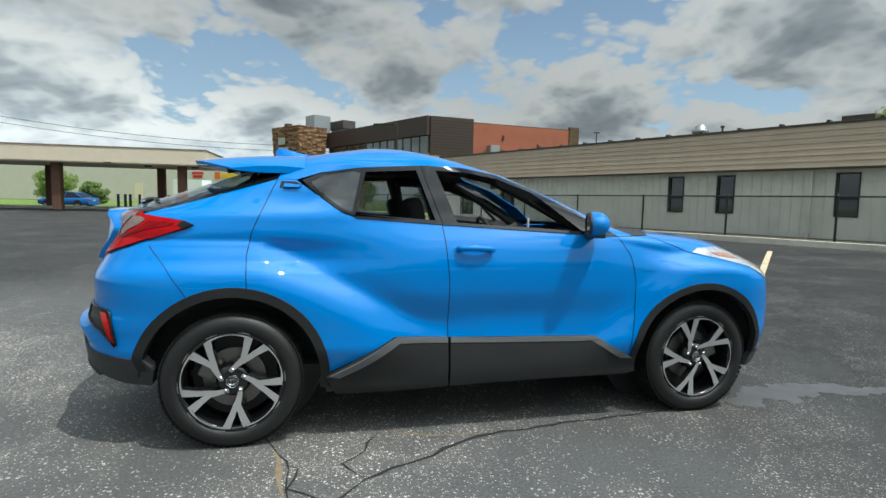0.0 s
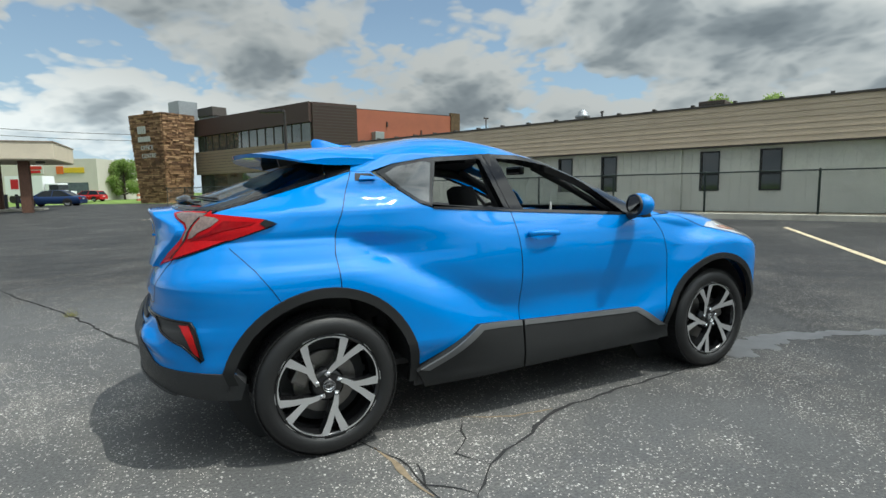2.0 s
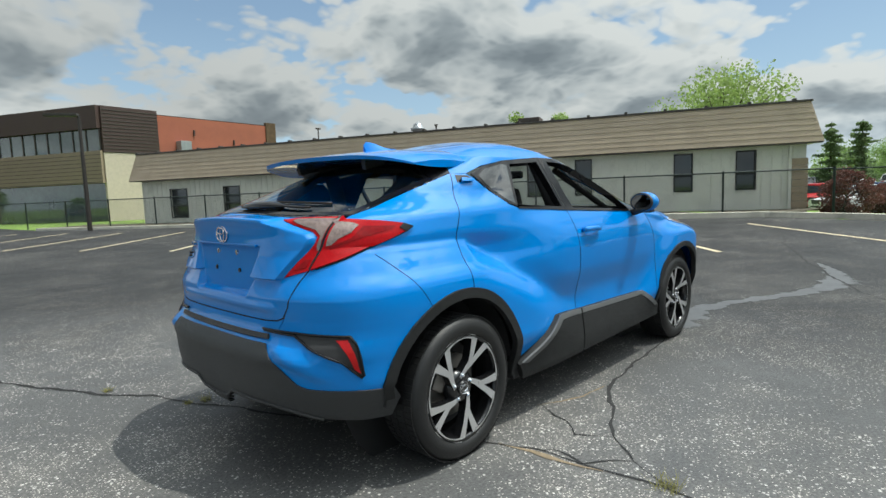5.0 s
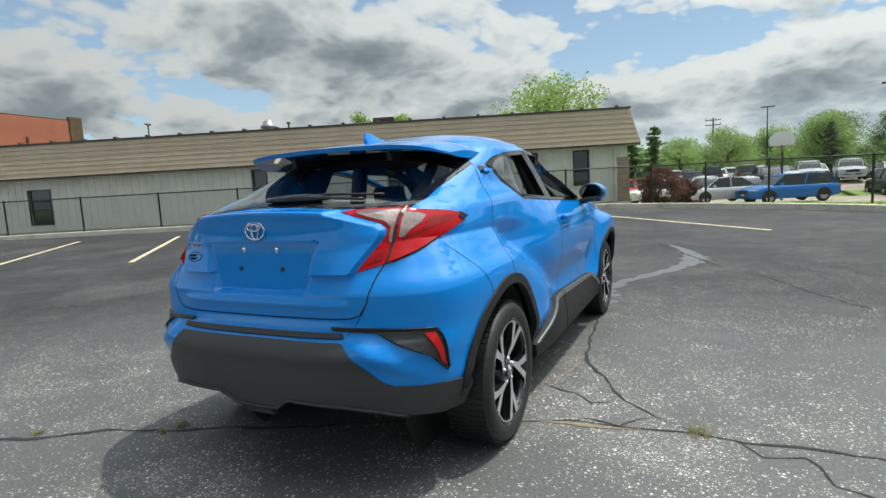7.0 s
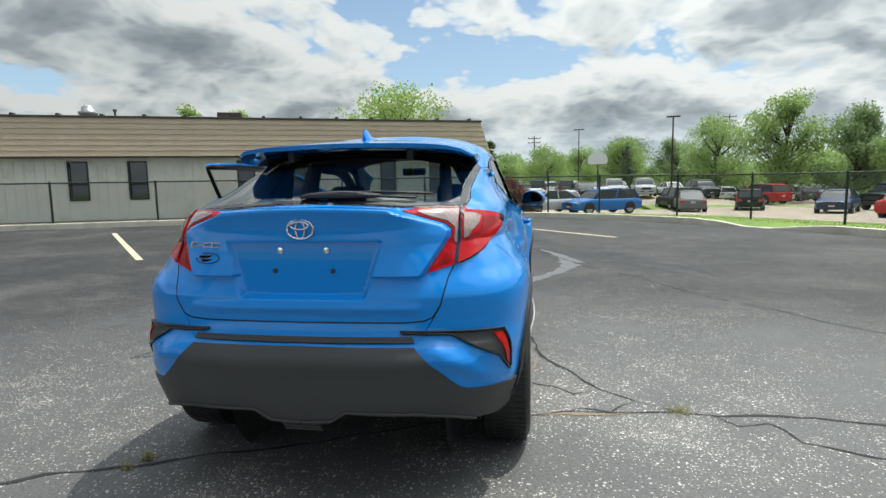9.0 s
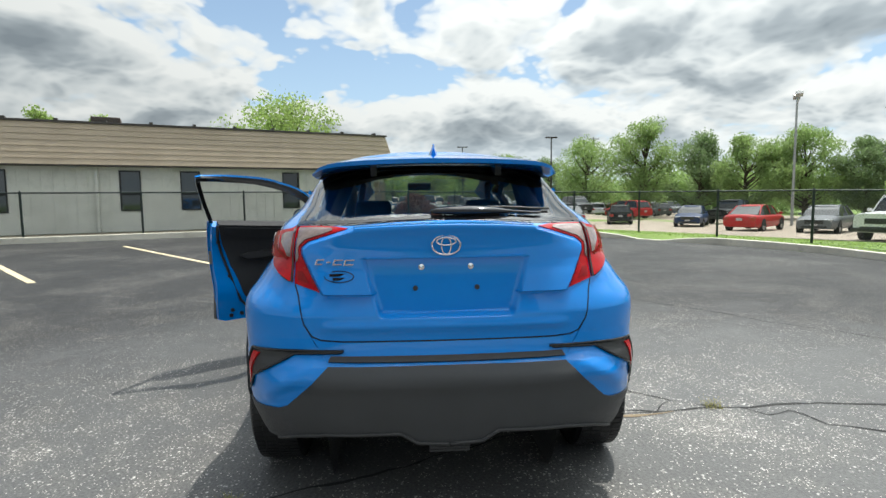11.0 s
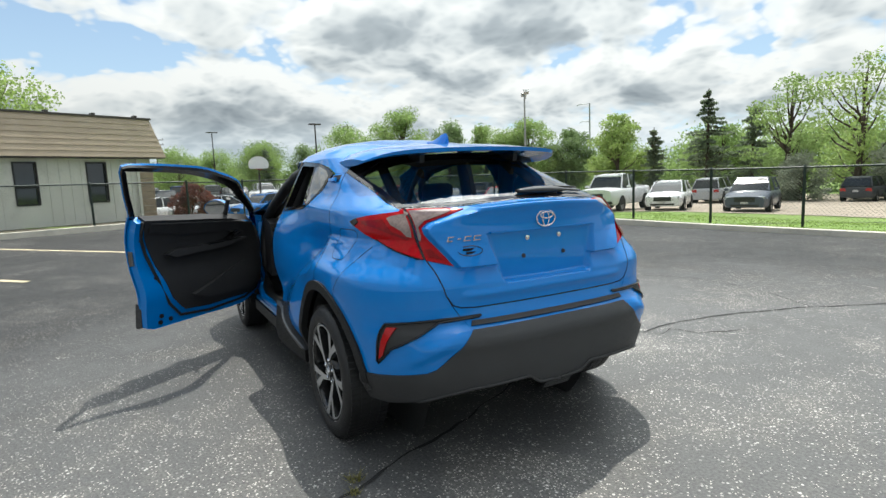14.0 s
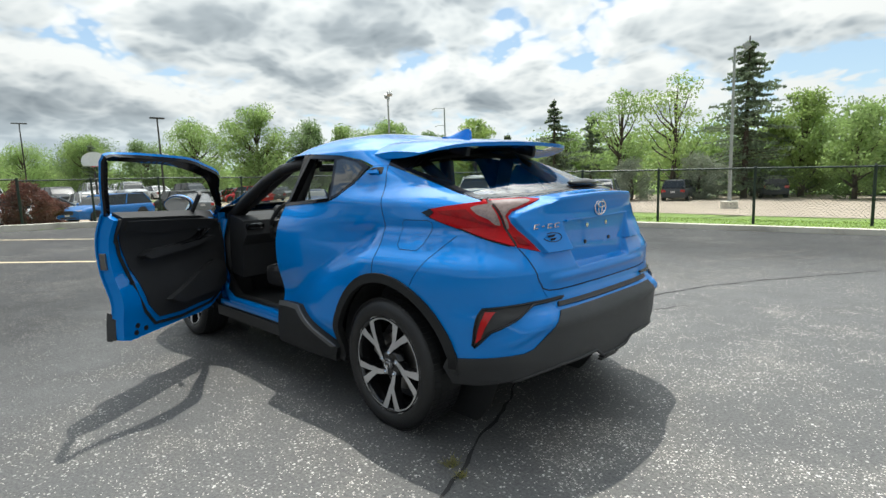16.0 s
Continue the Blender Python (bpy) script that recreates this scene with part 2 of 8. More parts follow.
# the kerb's line round the lot
KERB = [wall_point(s, 15.2) for s in (26, 20, 14, 8, 2, -2, -5.0)] + [(15.45, -0.4), (14.95, -1.7), (14.2, -3.3), (13.2, -4.7), (12.2, -5.75), (11.3, -6.6), (10.3, -7.45), (9.2, -8.2), (8.2, -8.7), (7.0, -8.95), (5.8, -9.05), (4.4, -9.15), (2.9, -9.25), (0.5, -9.4), (-6, -9.7), (-14, -10.0), (-40, -11.5)]
LOT = KERB + [(-60, -14), (-60, 62), (-8, 60), (2.2, 50.0)]


def outside(x, y):
    """How far a place lies beyond the kerb, on the sides of the verge."""
    h = max(0.0, -y - 8.8, 0.819 * (x - 14.2) - 0.575 * (y - 0.6), 0.7 * (x - 9.0) - 0.7 * (y + 8.0))
    if h == 0.0 or h > 9.0:
        return h
    inside = False
    for (x0, y0), (x1, y1) in zip(LOT, LOT[1:] + LOT[:1]):
        if (y0 > y) != (y1 > y) and x < x0 + (y - y0) * (x1 - x0) / (y1 - y0):
            inside = not inside
    if inside:
        return 0.0
    d = 1e9
    for (x0, y0), (x1, y1) in zip(KERB[4:], KERB[5:]):
        q = max(0.0, min(1.0, ((x - x0) * (x1 - x0) + (y - y0) * (y1 - y0)) / ((x1 - x0) ** 2 + (y1 - y0) ** 2)))
        d = min(d, math.hypot(x - x0 - q * (x1 - x0), y - y0 - q * (y1 - y0)))
    return min(h, d)


def ground_z(x, y):
    h = outside(x, y)
    rise = 0.95 * smooth(41, 51, x) * smooth(-25, -13, y) * (1 - smooth(12, 30, y))
    return lot_z(x, y) + rise + (0.09 + 0.08 * smooth(4.0, 10.0, x)) * smooth(0.05, 0.4, h) - 0.06 * min(4.0, max(0.0, h - 0.5)) - 1.1 * (1 - math.exp(-max(0.0, h - 4.5) / 13.0))


M_ASPHALT = bpy.data.materials.new("worn_asphalt")
M_ASPHALT.use_nodes = True
t_ = Nodes(M_ASPHALT.node_tree)
b_ = M_ASPHALT.node_tree.nodes["Principled BSDF"]
p_ = t_.add("ShaderNodeTexCoord").outputs["Object"]
patch_ = t_.noise(p_, 0.55, 7, 0.66, 0.6)
worn_ = t_.noise(p_, 2.3, 8, 0.68, 0.3)
grit_ = t_.noise(p_, 70.0, 3, 0.6)
stone_ = t_.add("ShaderNodeTexVoronoi", i_Scale=34.0)
t_.put(stone_.inputs["Vector"], p_)
chip_ = t_.noise(p_, 7.0, 2, 0.5)
base_ = t_.ramp(grit_, [(0.30, (0.055, 0.056, 0.057)), (0.72, (0.124, 0.123, 0.121))]).outputs[0]
wear_ = t_.math("ADD", t_.math("MULTIPLY", patch_, 0.6), t_.math("MULTIPLY", worn_, 0.4))
sand_ = t_.ramp(grit_, [(0.35, (0.10, 0.096, 0.090)), (0.70, (0.30, 0.285, 0.26))]).outputs[0]
col_ = t_.mix(t_.ramp(wear_, [(0.48, 0.0), (0.64, 0.6)]), base_, sand_)
dots_ = t_.math("MULTIPLY", t_.math("MULTIPLY", t_.ramp(stone_.outputs["Distance"], [(0.16, 1.0), (0.26, 0.0)]), t_.ramp(chip_, [(0.47, 0.0), (0.57, 1.0)])), t_.ramp(wear_, [(0.42, 0.10), (0.56, 1.0)]))
col_ = t_.mix(dots_, col_, (0.68, 0.66, 0.62))
fine_ = t_.add("ShaderNodeTexVoronoi", i_Scale=95.0)
t_.put(fine_.inputs["Vector"], p_)
pick_ = t_.math("GREATER_THAN", t_.ramp(wear_, [(0.44, 0.02), (0.52, 0.22), (0.62, 0.75)]), t_.add("ShaderNodeSeparateColor", n0=fine_.outputs["Color"]).outputs[0])
col_ = t_.mix(t_.math("MULTIPLY", pick_, t_.ramp(fine_.outputs["Distance"], [(0.22, 0.95), (0.42, 0.0)])), col_, (0.58, 0.55, 0.50))
# paler drive in the middle; darker, less glossy surface further out
far_ = t_.add("ShaderNodeVectorMath", op="DISTANCE", n0=p_, n1=(-2.2, -0.6, 0.0))
outward_ = t_.add("ShaderNodeMapRange", n1=3.4, n2=6.6, n3=0.0, n4=1.0, n0=t_.math("ADD", far_.outputs["Value"], t_.math("MULTIPLY", t_.math("SUBTRACT", patch_, 0.5), 7.0)))
col_ = t_.mix(outward_.outputs[0], col_, t_.mix(1.0, col_, (0.42, 0.425, 0.435), "MULTIPLY"))
t_.put(b_.inputs["Base Color"], col_)
t_.put(b_.inputs["Specular IOR Level"], t_.math("SUBTRACT", 0.34, t_.math("MULTIPLY", outward_.outputs[0], 0.22)))
t_.put(b_.inputs["Roughness"], t_.ramp(worn_, [(0.3, 0.52), (0.7, 0.70)]))
bm_ = t_.add("ShaderNodeBump", i_Strength=0.55, i_Distance=0.006, i_Height=grit_)
t_.put(b_.inputs["Normal"], bm_)

M_CONCRETE = material("kerb_concrete", (0.56, 0.53, 0.45), 0.85, vary=0.2, scale=2, bump=0.4, bump_scale=40, stain=((0.16, 0.15, 0.13), 1.3, 0.6))
M_LINE = material("faded_line_paint", (0.62, 0.52, 0.34), 0.8, vary=0.15, scale=5, stain=((0.10, 0.095, 0.09), 9.0, 0.85))
M_TAR = material("crack_tar", (0.018, 0.018, 0.018), 0.85, vary=0.3)
M_SANDCRACK = material("crack_sand", (0.22, 0.17, 0.11), 0.95, vary=0.3, scale=30)
M_GRASS = material("grass_ground", (0.145, 0.235, 0.040), 0.9, vary=0.45, scale=1.2, bump=0.6, bump_scale=30, stain=((0.17, 0.19, 0.055), 0.5, 0.6))
M_GRAVEL = material("gravel_lot", (0.33, 0.28, 0.22), 0.95, vary=0.2, scale=0.8, bump=0.5, bump_scale=25, stain=((0.20, 0.17, 0.14), 0.25, 0.6))
M_MULCH = material("mulch_strip", (0.10, 0.085, 0.06), 0.95, vary=0.4, scale=4, stain=((0.07, 0.10, 0.03), 2.0, 0.7))


def sheet(name, outline, mat, lift, step, zf=ground_z, label="", category="", x_cuts=None, y_cuts=None):
    """A flat outline laid over the ground's height."""
    bm = bmesh.new()
    fill_outline(bm, outline)
    xs, ys = [p[0] for p in outline], [p[1] for p in outline]
    for k, (lo, hi) in enumerate(((min(xs), max(xs)), (min(ys), max(ys)))):
        cuts = np.arange(math.ceil(lo / step) * step, hi, step)
        no = (1, 0, 0) if k == 0 else (0, 1, 0)
        for c in cuts:
            bmesh.ops.bisect_plane(bm, geom=bm.verts[:] + bm.edges[:] + bm.faces[:], plane_co=(c * no[0], c * no[1], 0), plane_no=no)
    for u in (3.0, 15.2):  # where the slope changes
        bmesh.ops.bisect_plane(bm, geom=bm.verts[:] + bm.edges[:] + bm.faces[:], plane_co=(NX * u, NY * u, 0), plane_no=(NX, NY, 0))
    for v in bm.verts:
        v.co.z = zf(v.co.x, v.co.y) + lift
    bmesh.ops.recalc_face_normals(bm, faces=bm.faces)
    if bm.faces and sum(f.normal.z for f in bm.faces) < 0:
        bmesh.ops.reverse_faces(bm, faces=bm.faces)
    me = bpy.data.meshes.new(name)
    for f in bm.faces:
        f.smooth = True
    bm.to_mesh(me)
    bm.free()
    me.materials.append(mat)
    return tagged(new(name, me), label, category, kind="structure")


# one sheet to the horizon, finer near the lot
gx = np.unique(np.concatenate([np.linspace(-1600, 1600, 17), np.linspace(-120, 160, 57)]))
bm = bmesh.new()
fx, fy = np.unique(np.concatenate([gx, np.arange(-40, 24, 0.6)])), np.unique(np.concatenate([gx, np.arange(-16, 14, 0.6)]))
rows_ = [[bm.verts.new((x, y, ground_z(x, y) - 0.05)) for x in fx] for y in fy]
for r0, r1 in zip(rows_, rows_[1:]):
    for k in range(len(fx) - 1):
        bm.faces.new((r0[k], r0[k + 1], r1[k + 1], r1[k]))
ground = part("ground", bm, M_GRASS, smooth=True)
tagged(ground, "short green grass ground reaching the distance", "ground", kind="structure")

lot = sheet("parking_lot", LOT, M_ASPHALT, 0.0, 3.0, lot_z, "worn grey asphalt parking lot with cracks and pale aggregate", "parking lot")

# kerb: a raised concrete edge with a dropped stretch
bm = bmesh.new()


def ribbon_frames(path):
    for i, p in enumerate(path):
        a, b = path[max(i - 1, 0)], path[min(i + 1, len(path) - 1)]
        dx, dy = b[0] - a[0], b[1] - a[1]
        q = math.hypot(dx, dy)
        yield p, (dy / q, -dx / q)


def finer(path, step):
    res = [path[0]]
    for a, b in zip(path, path[1:]):
        n = max(1, int(math.dist(a, b) / step))
        res += [(a[0] + (b[0] - a[0]) * k / n, a[1] + (b[1] - a[1]) * k / n) for k in range(1, n + 1)]
    return res


prev = None
for (x, y), (sx, sy) in ribbon_frames(finer(KERB, 0.6)):
    drop = 1 - math.exp(-(((x - 11.5) ** 2 + (y + 6.4) ** 2) / 0.9) ** 2)
    h = 0.015 + (0.085 + 0.055 * smooth(4.0, 10.0, x)) * drop
    z = lot_z(x, y)
    prof = [(0.0, -0.05), (-0.02, h), (-0.17, h + 0.005), (-0.19, -0.15)]
    ring = [bm.verts.new((x + sx * o, y + sy * o, z + hh)) for o, hh in prof]
    if prev:
        for k in range(3):
            bm.faces.new((prev[k], prev[k + 1], ring[k + 1], ring[k]))
    prev = ring
kerb = part("kerb", bm, M_CONCRETE)
tagged(kerb, "weathered pale concrete kerb round the lot", "kerb", kind="structure")

# strip behind the kerb in front of the building, gravel lot beyond the grass
sheet("planting_strip", [wall_point(s, o) for s, o in ((26, 15.38), (-5.5, 15.38), (-7.6, 18.4), (26, 18.4))], M_MULCH, 0.10, 2.0, lot_z, "dry mulch and weeds strip along the wall", "ground")
sheet("gravel_lot", [(24, -1.0), (22.0, -8.0), (19.2, -13.4), (14.4, -19.0), (6, -21.4), (-12, -22.5), (-40, -24), (-40, -46), (14, -52), (34, -46), (66, -40), (95, -30), (95, 6), (34, 3.0)], M_GRAVEL, -0.02, 4.0, ground_z, "pale dusty gravel parking lot beyond the fence", "parking lot")
bm = bmesh.new()


def paint_line(bm, a, b, w=0.055, lift=0.004):
    dx, dy = b[0] - a[0], b[1] - a[1]
    q = math.hypot(dx, dy)
    sx, sy = -dy / q * w, dx / q * w
    n = max(1, int(q / 0.7))
    prev = None
    for i in range(n + 1):
        x, y = a[0] + dx * i / n, a[1] + dy * i / n
        r = [bm.verts.new((x + k * sx, y + k * sy, lot_z(x, y) + lift)) for k in (-1, 1)]
        if prev:
            bm.faces.new((prev[0], r[0], r[1], prev[1]))
        prev = r
    return bm


# angled stall lines at one spacing along the kerb
for k in range(10):
    c = (8.45, 5.25, 2.5)[k] if k < 3 else 8.6 - 2.95 * k
    # the point of the line at a given distance towards the building
    def at_u(u, c=c):
        # solve 0.69x - 0.72y = c and NX x + NY y = u
        det = 0.69 * NY + 0.72 * NX
        return (c * NY + 0.72 * u) / det, (0.69 * u - c * NX) / det
    a, b = at_u(7.5), at_u(13.1)
    ob = part("stall_line", paint_line(bmesh.new(), a, b), M_LINE)
    tagged(ob, "faded yellowish painted parking stall line", "road marking", "stall lines", "structure")


def crack(pts, w, mat, jitter=0.03, seed=1):
    rnd = random.Random(seed)
    path = finer(pts, 0.07)
    bm = bmesh.new()
    prev = None
    wob = 0.0
    n = len(path)
    for i, ((x, y), (sx, sy)) in enumerate(ribbon_frames(path)):
        wob = wob * 0.8 + rnd.uniform(-1, 1) * jitter
        ww = w * rnd.uniform(0.35, 1.4) * min(1, 0.25 + 3 * min(i, n - 1 - i) / n)
        z = lot_z(x, y) + 0.003
        r = [bm.verts.new((x + sx * (wob + k * ww), y + sy * (wob + k * ww), z)) for k in (-1, 1)]
        if prev:
            bm.faces.new((prev[0], r[0], r[1], prev[1]))
        prev = r
    ob = part("pavement_crack", bm, mat)
    return tagged(ob, "dark jagged crack in the asphalt" if mat is M_TAR else "sandy broken edge of a crack", "crack", "cracks", "structure")


crack([(0.15, -0.8), (0.25, -1.05), (0.28, -1.3), (0.33, -1.64), (0.30, -1.85), (0.34, -2.05), (0.32, -2.4), (0.2, -3.0), (-0.04, -3.6), (-0.38, -4.2), (-0.8, -4.85), (-1.6, -6.0), (-2.8, -8.0)], 0.013, M_TAR, 0.012, 3)
crack([(0.19, -0.88), (0.23, -1.14), (0.27, -1.4)], 0.016, M_SANDCRACK, 0.012, 4)
crack([(0.15, -0.8), (0.0, -0.3), (-0.31, 0.32), (-0.45, 0.72), (-0.69, 1.27), (-0.86, 1.56), (-1.06, 1.98), (-1.13, 2.13), (-1.57, 3.19), (-2.31, 4.67), (-3.75, 7.57)], 0.013, M_TAR, 0.015, 5)
crack([(2.6, -0.8), (2.21, -0.83), (1.24, -0.95), (0.96, -1.12), (0.61, -1.28), (0.44, -1.46), (0.34, -1.64)], 0.011, M_TAR, 0.015, 6)
crack([(0.71, -0.76), (0.99, -0.92), (1.24, -0.95)], 0.010, M_SANDCRACK, 0.012, 7)
crack([(13.5, 1.0), (11.51, 0.2), (9.18, -0.37), (6.93, -1.16), (5.42, -1.8), (4.56, -2.34), (3.48, -2.83), (2.2, -3.6), (1.51, -4.12), (0.84, -4.04), (0.38, -3.9), (-0.04, -3.6)], 0.012, M_TAR, 0.02, 8)
crack([(0.31, -1.81), (0.14, -1.9), (0.22, -2.07), (0.02, -2.14), (-0.2, -2.6)], 0.007, M_TAR, 0.02, 9)
crack([(0.61, -1.28), (0.50, -1.12), (0.62, -1.0), (0.71, -0.76)], 0.006, M_TAR, 0.02, 10)
crack([(0.44, -1.46), (0.28, -1.3), (0.33, -1.12), (0.25, -1.05)], 0.006, M_TAR, 0.02, 11)

# ---- long low building beyond the fence ----
M_SIDING = material("tan_lap_siding", (0.41, 0.33, 0.24), 0.75, vary=0.1, scale=2, stain=((0.46, 0.38, 0.29), 0.7, 0.5))
M_METAL = material("pale_ribbed_metal", (0.70, 0.70, 0.63), 0.6, vary=0.08, scale=1.5, stain=((0.36, 0.37, 0.31), 1.8, 0.4))
M_CAP = material("dark_metal_cap", (0.065, 0.055, 0.048), 0.5, vary=0.2)
M_FRAME = material("dark_window_frame", (0.012, 0.013, 0.013), 0.5)
M_PANE = material("dark_window_pane", (0.012, 0.016, 0.018), 0.06, vary=0.2, scale=2, coat=0.6)
M_TAN = material("tan_block", (0.36, 0.29, 0.21), 0.85, vary=0.15, scale=5, bump=0.4, bump_scale=30)
M_ROOF = material("roof_membrane", (0.30, 0.29, 0.28), 0.9)
M_GREYBOX = material("grey_sheet_metal", (0.33, 0.35, 0.37), 0.45, metal=0.5, vary=0.15)
M_RUST = material("rusty_brown_box", (0.075, 0.055, 0.045), 0.7, vary=0.4, scale=3)

WALL_RZ = math.degrees(math.atan2(-NX, NY))
hall = thing("metal_building", "long low metal-clad building with tan lap-sided mansard", "building", (NX * 18.2, NY * 18.2, 0), WALL_RZ)
X0, X1 = -22.3, 6.75
WINDOWS = [(-20.42, -19.4, 0.62, 1.99), (-17.1, -16.2, 0.66, 2.0)] + [(-c - 0.27, -c + 0.27, 1.06, 2.31) for c in (7.55, 5.72, 2.16, 0.36, -3.05, -5.0)]
bm = bmesh.new()
cuts = sorted({X0, X1, *[w[0] for w in WINDOWS], *[w[1] for w in WINDOWS]})
for a, b in zip(cuts, cuts[1:]):
    w = [w for w in WINDOWS if w[0] <= a + 1e-6 and w[1] >= b - 1e-6]
    for lo, hi in ([(-0.3, w[0][2]), (w[0][3], 2.5)] if w else [(-0.3, 2.5)]):
        box(bm, (a, 0, lo), (b, 0.25, hi))
box(bm, (X0, 11.7, -0.3), (X1, 12, 3.7))
box(bm, (X0, 0.25, -0.3), (X0 + 0.25, 11.7, 3.7))
box(bm, (X1 - 0.25, 0.25, -0.3), (X1, 11.7, 3.7))
part("wall", bm, M_METAL, hall)
x = X0 + 0.1
rnd = random.Random(5)
bm = bmesh.new()
box(bm, (-0.014, -0.022, 0.0), (0.014, 0.0, 2.5))
rib = part("rib", bm, M_METAL, hall, "vertical rib of the metal cladding")
rib.location.x = X1 - 0.45
while x < X1 - 0.3:
    if not any(w[0] - 0.06 < x < w[1] + 0.06 for w in WINDOWS):
        twin = new("rib", rib.data)
        twin.parent = hall
        twin.location.x = x
    x += 0.304
for a, b, lo, hi in WINDOWS:
    win = part("window", (lambda m: (box(m, (a - 0.04, -0.03, lo - 0.04), (b + 0.04, 0.06, lo)), box(m, (a - 0.04, -0.03, hi), (b + 0.04, 0.06, hi + 0.04)), box(m, (a - 0.04, -0.03, lo), (a, 0.06, hi)), box(m, (b, -0.03, lo), (b + 0.04, 0.06, hi)), box(m, (a, -0.02, lo + (hi - lo) * 0.42 - 0.025), (b, 0.06, lo + (hi - lo) * 0.42 + 0.025)), m)[-1])(bmesh.new()), M_FRAME, hall)
    bm = bmesh.new()
    box(bm, (a, 0.07, lo), (b, 0.09, hi))
    part("pane", bm, M_PANE, win)
# mansard: six lapped courses leaning back, returned at both ends
for k in range(7):
    z0, z1 = 2.5 + k * 0.186, 2.5 + (k + 1) * 0.186
    y0, y1 = -0.42 + k * 0.045, -0.42 + (k + 1) * 0.045
    bm = bmesh.new()
    e0, e1 = 0.38 - k * 0.045, 0.38 - (k + 1) * 0.045
    prism(bm, [(X0 - e0, z0), (X1 + e0, z0), (X1 + e1, z1 + 0.01), (X0 - e1, z1 + 0.01)], 0, 1)
    for v in bm.verts:
        low_ = abs(v.co.z - z0) < 1e-5
        v.co.y = (y0 - 0.018 if low_ else y1) if v.co.y < 0.5 else 12.0
    part("siding_course", bm, M_SIDING, hall)
bm = bmesh.new()
box(bm, (X0 - 0.36, -0.41, 2.46), (X1 + 0.36, 0.0, 2.498))
part("soffit", bm, M_CAP, hall)
bm = bmesh.new()
box(bm, (X0 - 0.12, -0.15, 3.805), (X1 + 0.12, 12.05, 3.87), 0.01)
x = X0
while x < X1:
    box(bm, (x, -0.16, 3.87), (x + 0.10, 0.05, 3.93))
    x += 1.3
part("roof_edge", bm, M_CAP, hall)
for xs_ in (-3.1, 6.28):
    bm = bmesh.new()
    box(bm, (xs_ - 0.045, -0.10, 0.30), (xs_ + 0.045, -0.025, 2.46), 0.01)
    if xs_ < 0:
        box(bm, (xs_ - 0.06, -0.13, 0.26), (xs_ + 0.06, -0.02, 0.5), 0.01, 1)
    part("downspout", bm, [M_METAL, M_FRAME], hall)
for k in range(9):
    bm = bmesh.new()
    box(bm, (X1 - 0.42 + 0.01 * (k % 2), -0.06, -0.1 + k * 0.235), (X1 + 0.05, 0.0, -0.1 + k * 0.235 + 0.225), 0.012)
    part("corner_block", bm, M_TAN, hall)

# roof gear
def roof_vent(at):
    ob = thing("roof_vent", "round galvanised roof exhaust vent with cowl", "vent", at)
    bm = bmesh.new()
    lathe(bm, [(-0.5, 0.17), (0.22, 0.17), (0.24, 0.3), (0.34, 0.32), (0.36, 0.22), (0.5, 0.2), (0.6, 0.06), (0.6, 0.0)], "Z", 20)
    part("cowl", bm, M_GREYBOX, ob, smooth=True)


def roof_unit(at, size, mat, label):
    ob = thing("rooftop_unit", label, "air conditioner", at, WALL_RZ)
    bm = bmesh.new()
    box(bm, (0, 0, -0.3), size, 0.03)
    part("casing", bm, mat, ob)
    for k in range(5):
        bm = bmesh.new()
        z = size[2] * (0.25 + 0.13 * k)
        box(bm, (0.1, -0.02, z), (size[0] - 0.1, 0.01, z + 0.04))
        part("slat", bm, M_CAP, ob)


def on_hall(x, y, z):
    p = hall.matrix_basis @ Vector((x, y, z))
    return tuple(p)


roof_vent(on_hall(-7.6, 1.6, 3.87))
roof_unit(on_hall(-4.5, 3.0, 3.87), (0.95, 0.9, 0.42), M_GREYBOX, "light grey flat rooftop air unit")
roof_unit(on_hall(-3.45, 3.2, 3.87), (0.95, 1.0, 0.62), M_RUST, "dark rusty rooftop air unit")
roof_unit(on_hall(2.55, 3.0, 3.87), (0.5, 0.5, 0.22), M_GREYBOX, "small grey rooftop air unit")
roof_unit(on_hall(-16.0, 3.0, 3.87), (1.0, 0.6, 0.3), M_GREYBOX, "low grey rooftop air unit")
pipe = thing("vent_pipe", "thin dark roof vent pipe", "vent", on_hall(-6.7, 1.5, 3.8))
bm = bmesh.new()
rod(bm, (0, 0, 0), (0, 0, 0.42), 0.035)
rod(bm, (0, 0, 0.42), (0, 0, 0.5), 0.07)
part("stack", bm, M_CAP, pipe)
pipe = thing("roof_mast", "thin dark roof mast", "mast", on_hall(-13.6, 3.0, 3.8))
bm = bmesh.new()
rod(bm, (0, 0, 0), (0, 0, 1.0), 0.03)
box(bm, (-0.14, -0.03, 0.95), (0.14, 0.03, 1.02))
part("pole", bm, M_CAP, pipe)

# ---- chain-link fence ----
M_POST = material("green_black_post", (0.016, 0.028, 0.024), 0.5, metal=0.2, vary=0.2)
M_WIRE = material("fence_wire", (0.030, 0.045, 0.040), 0.5, metal=0.3, vary=0.2)


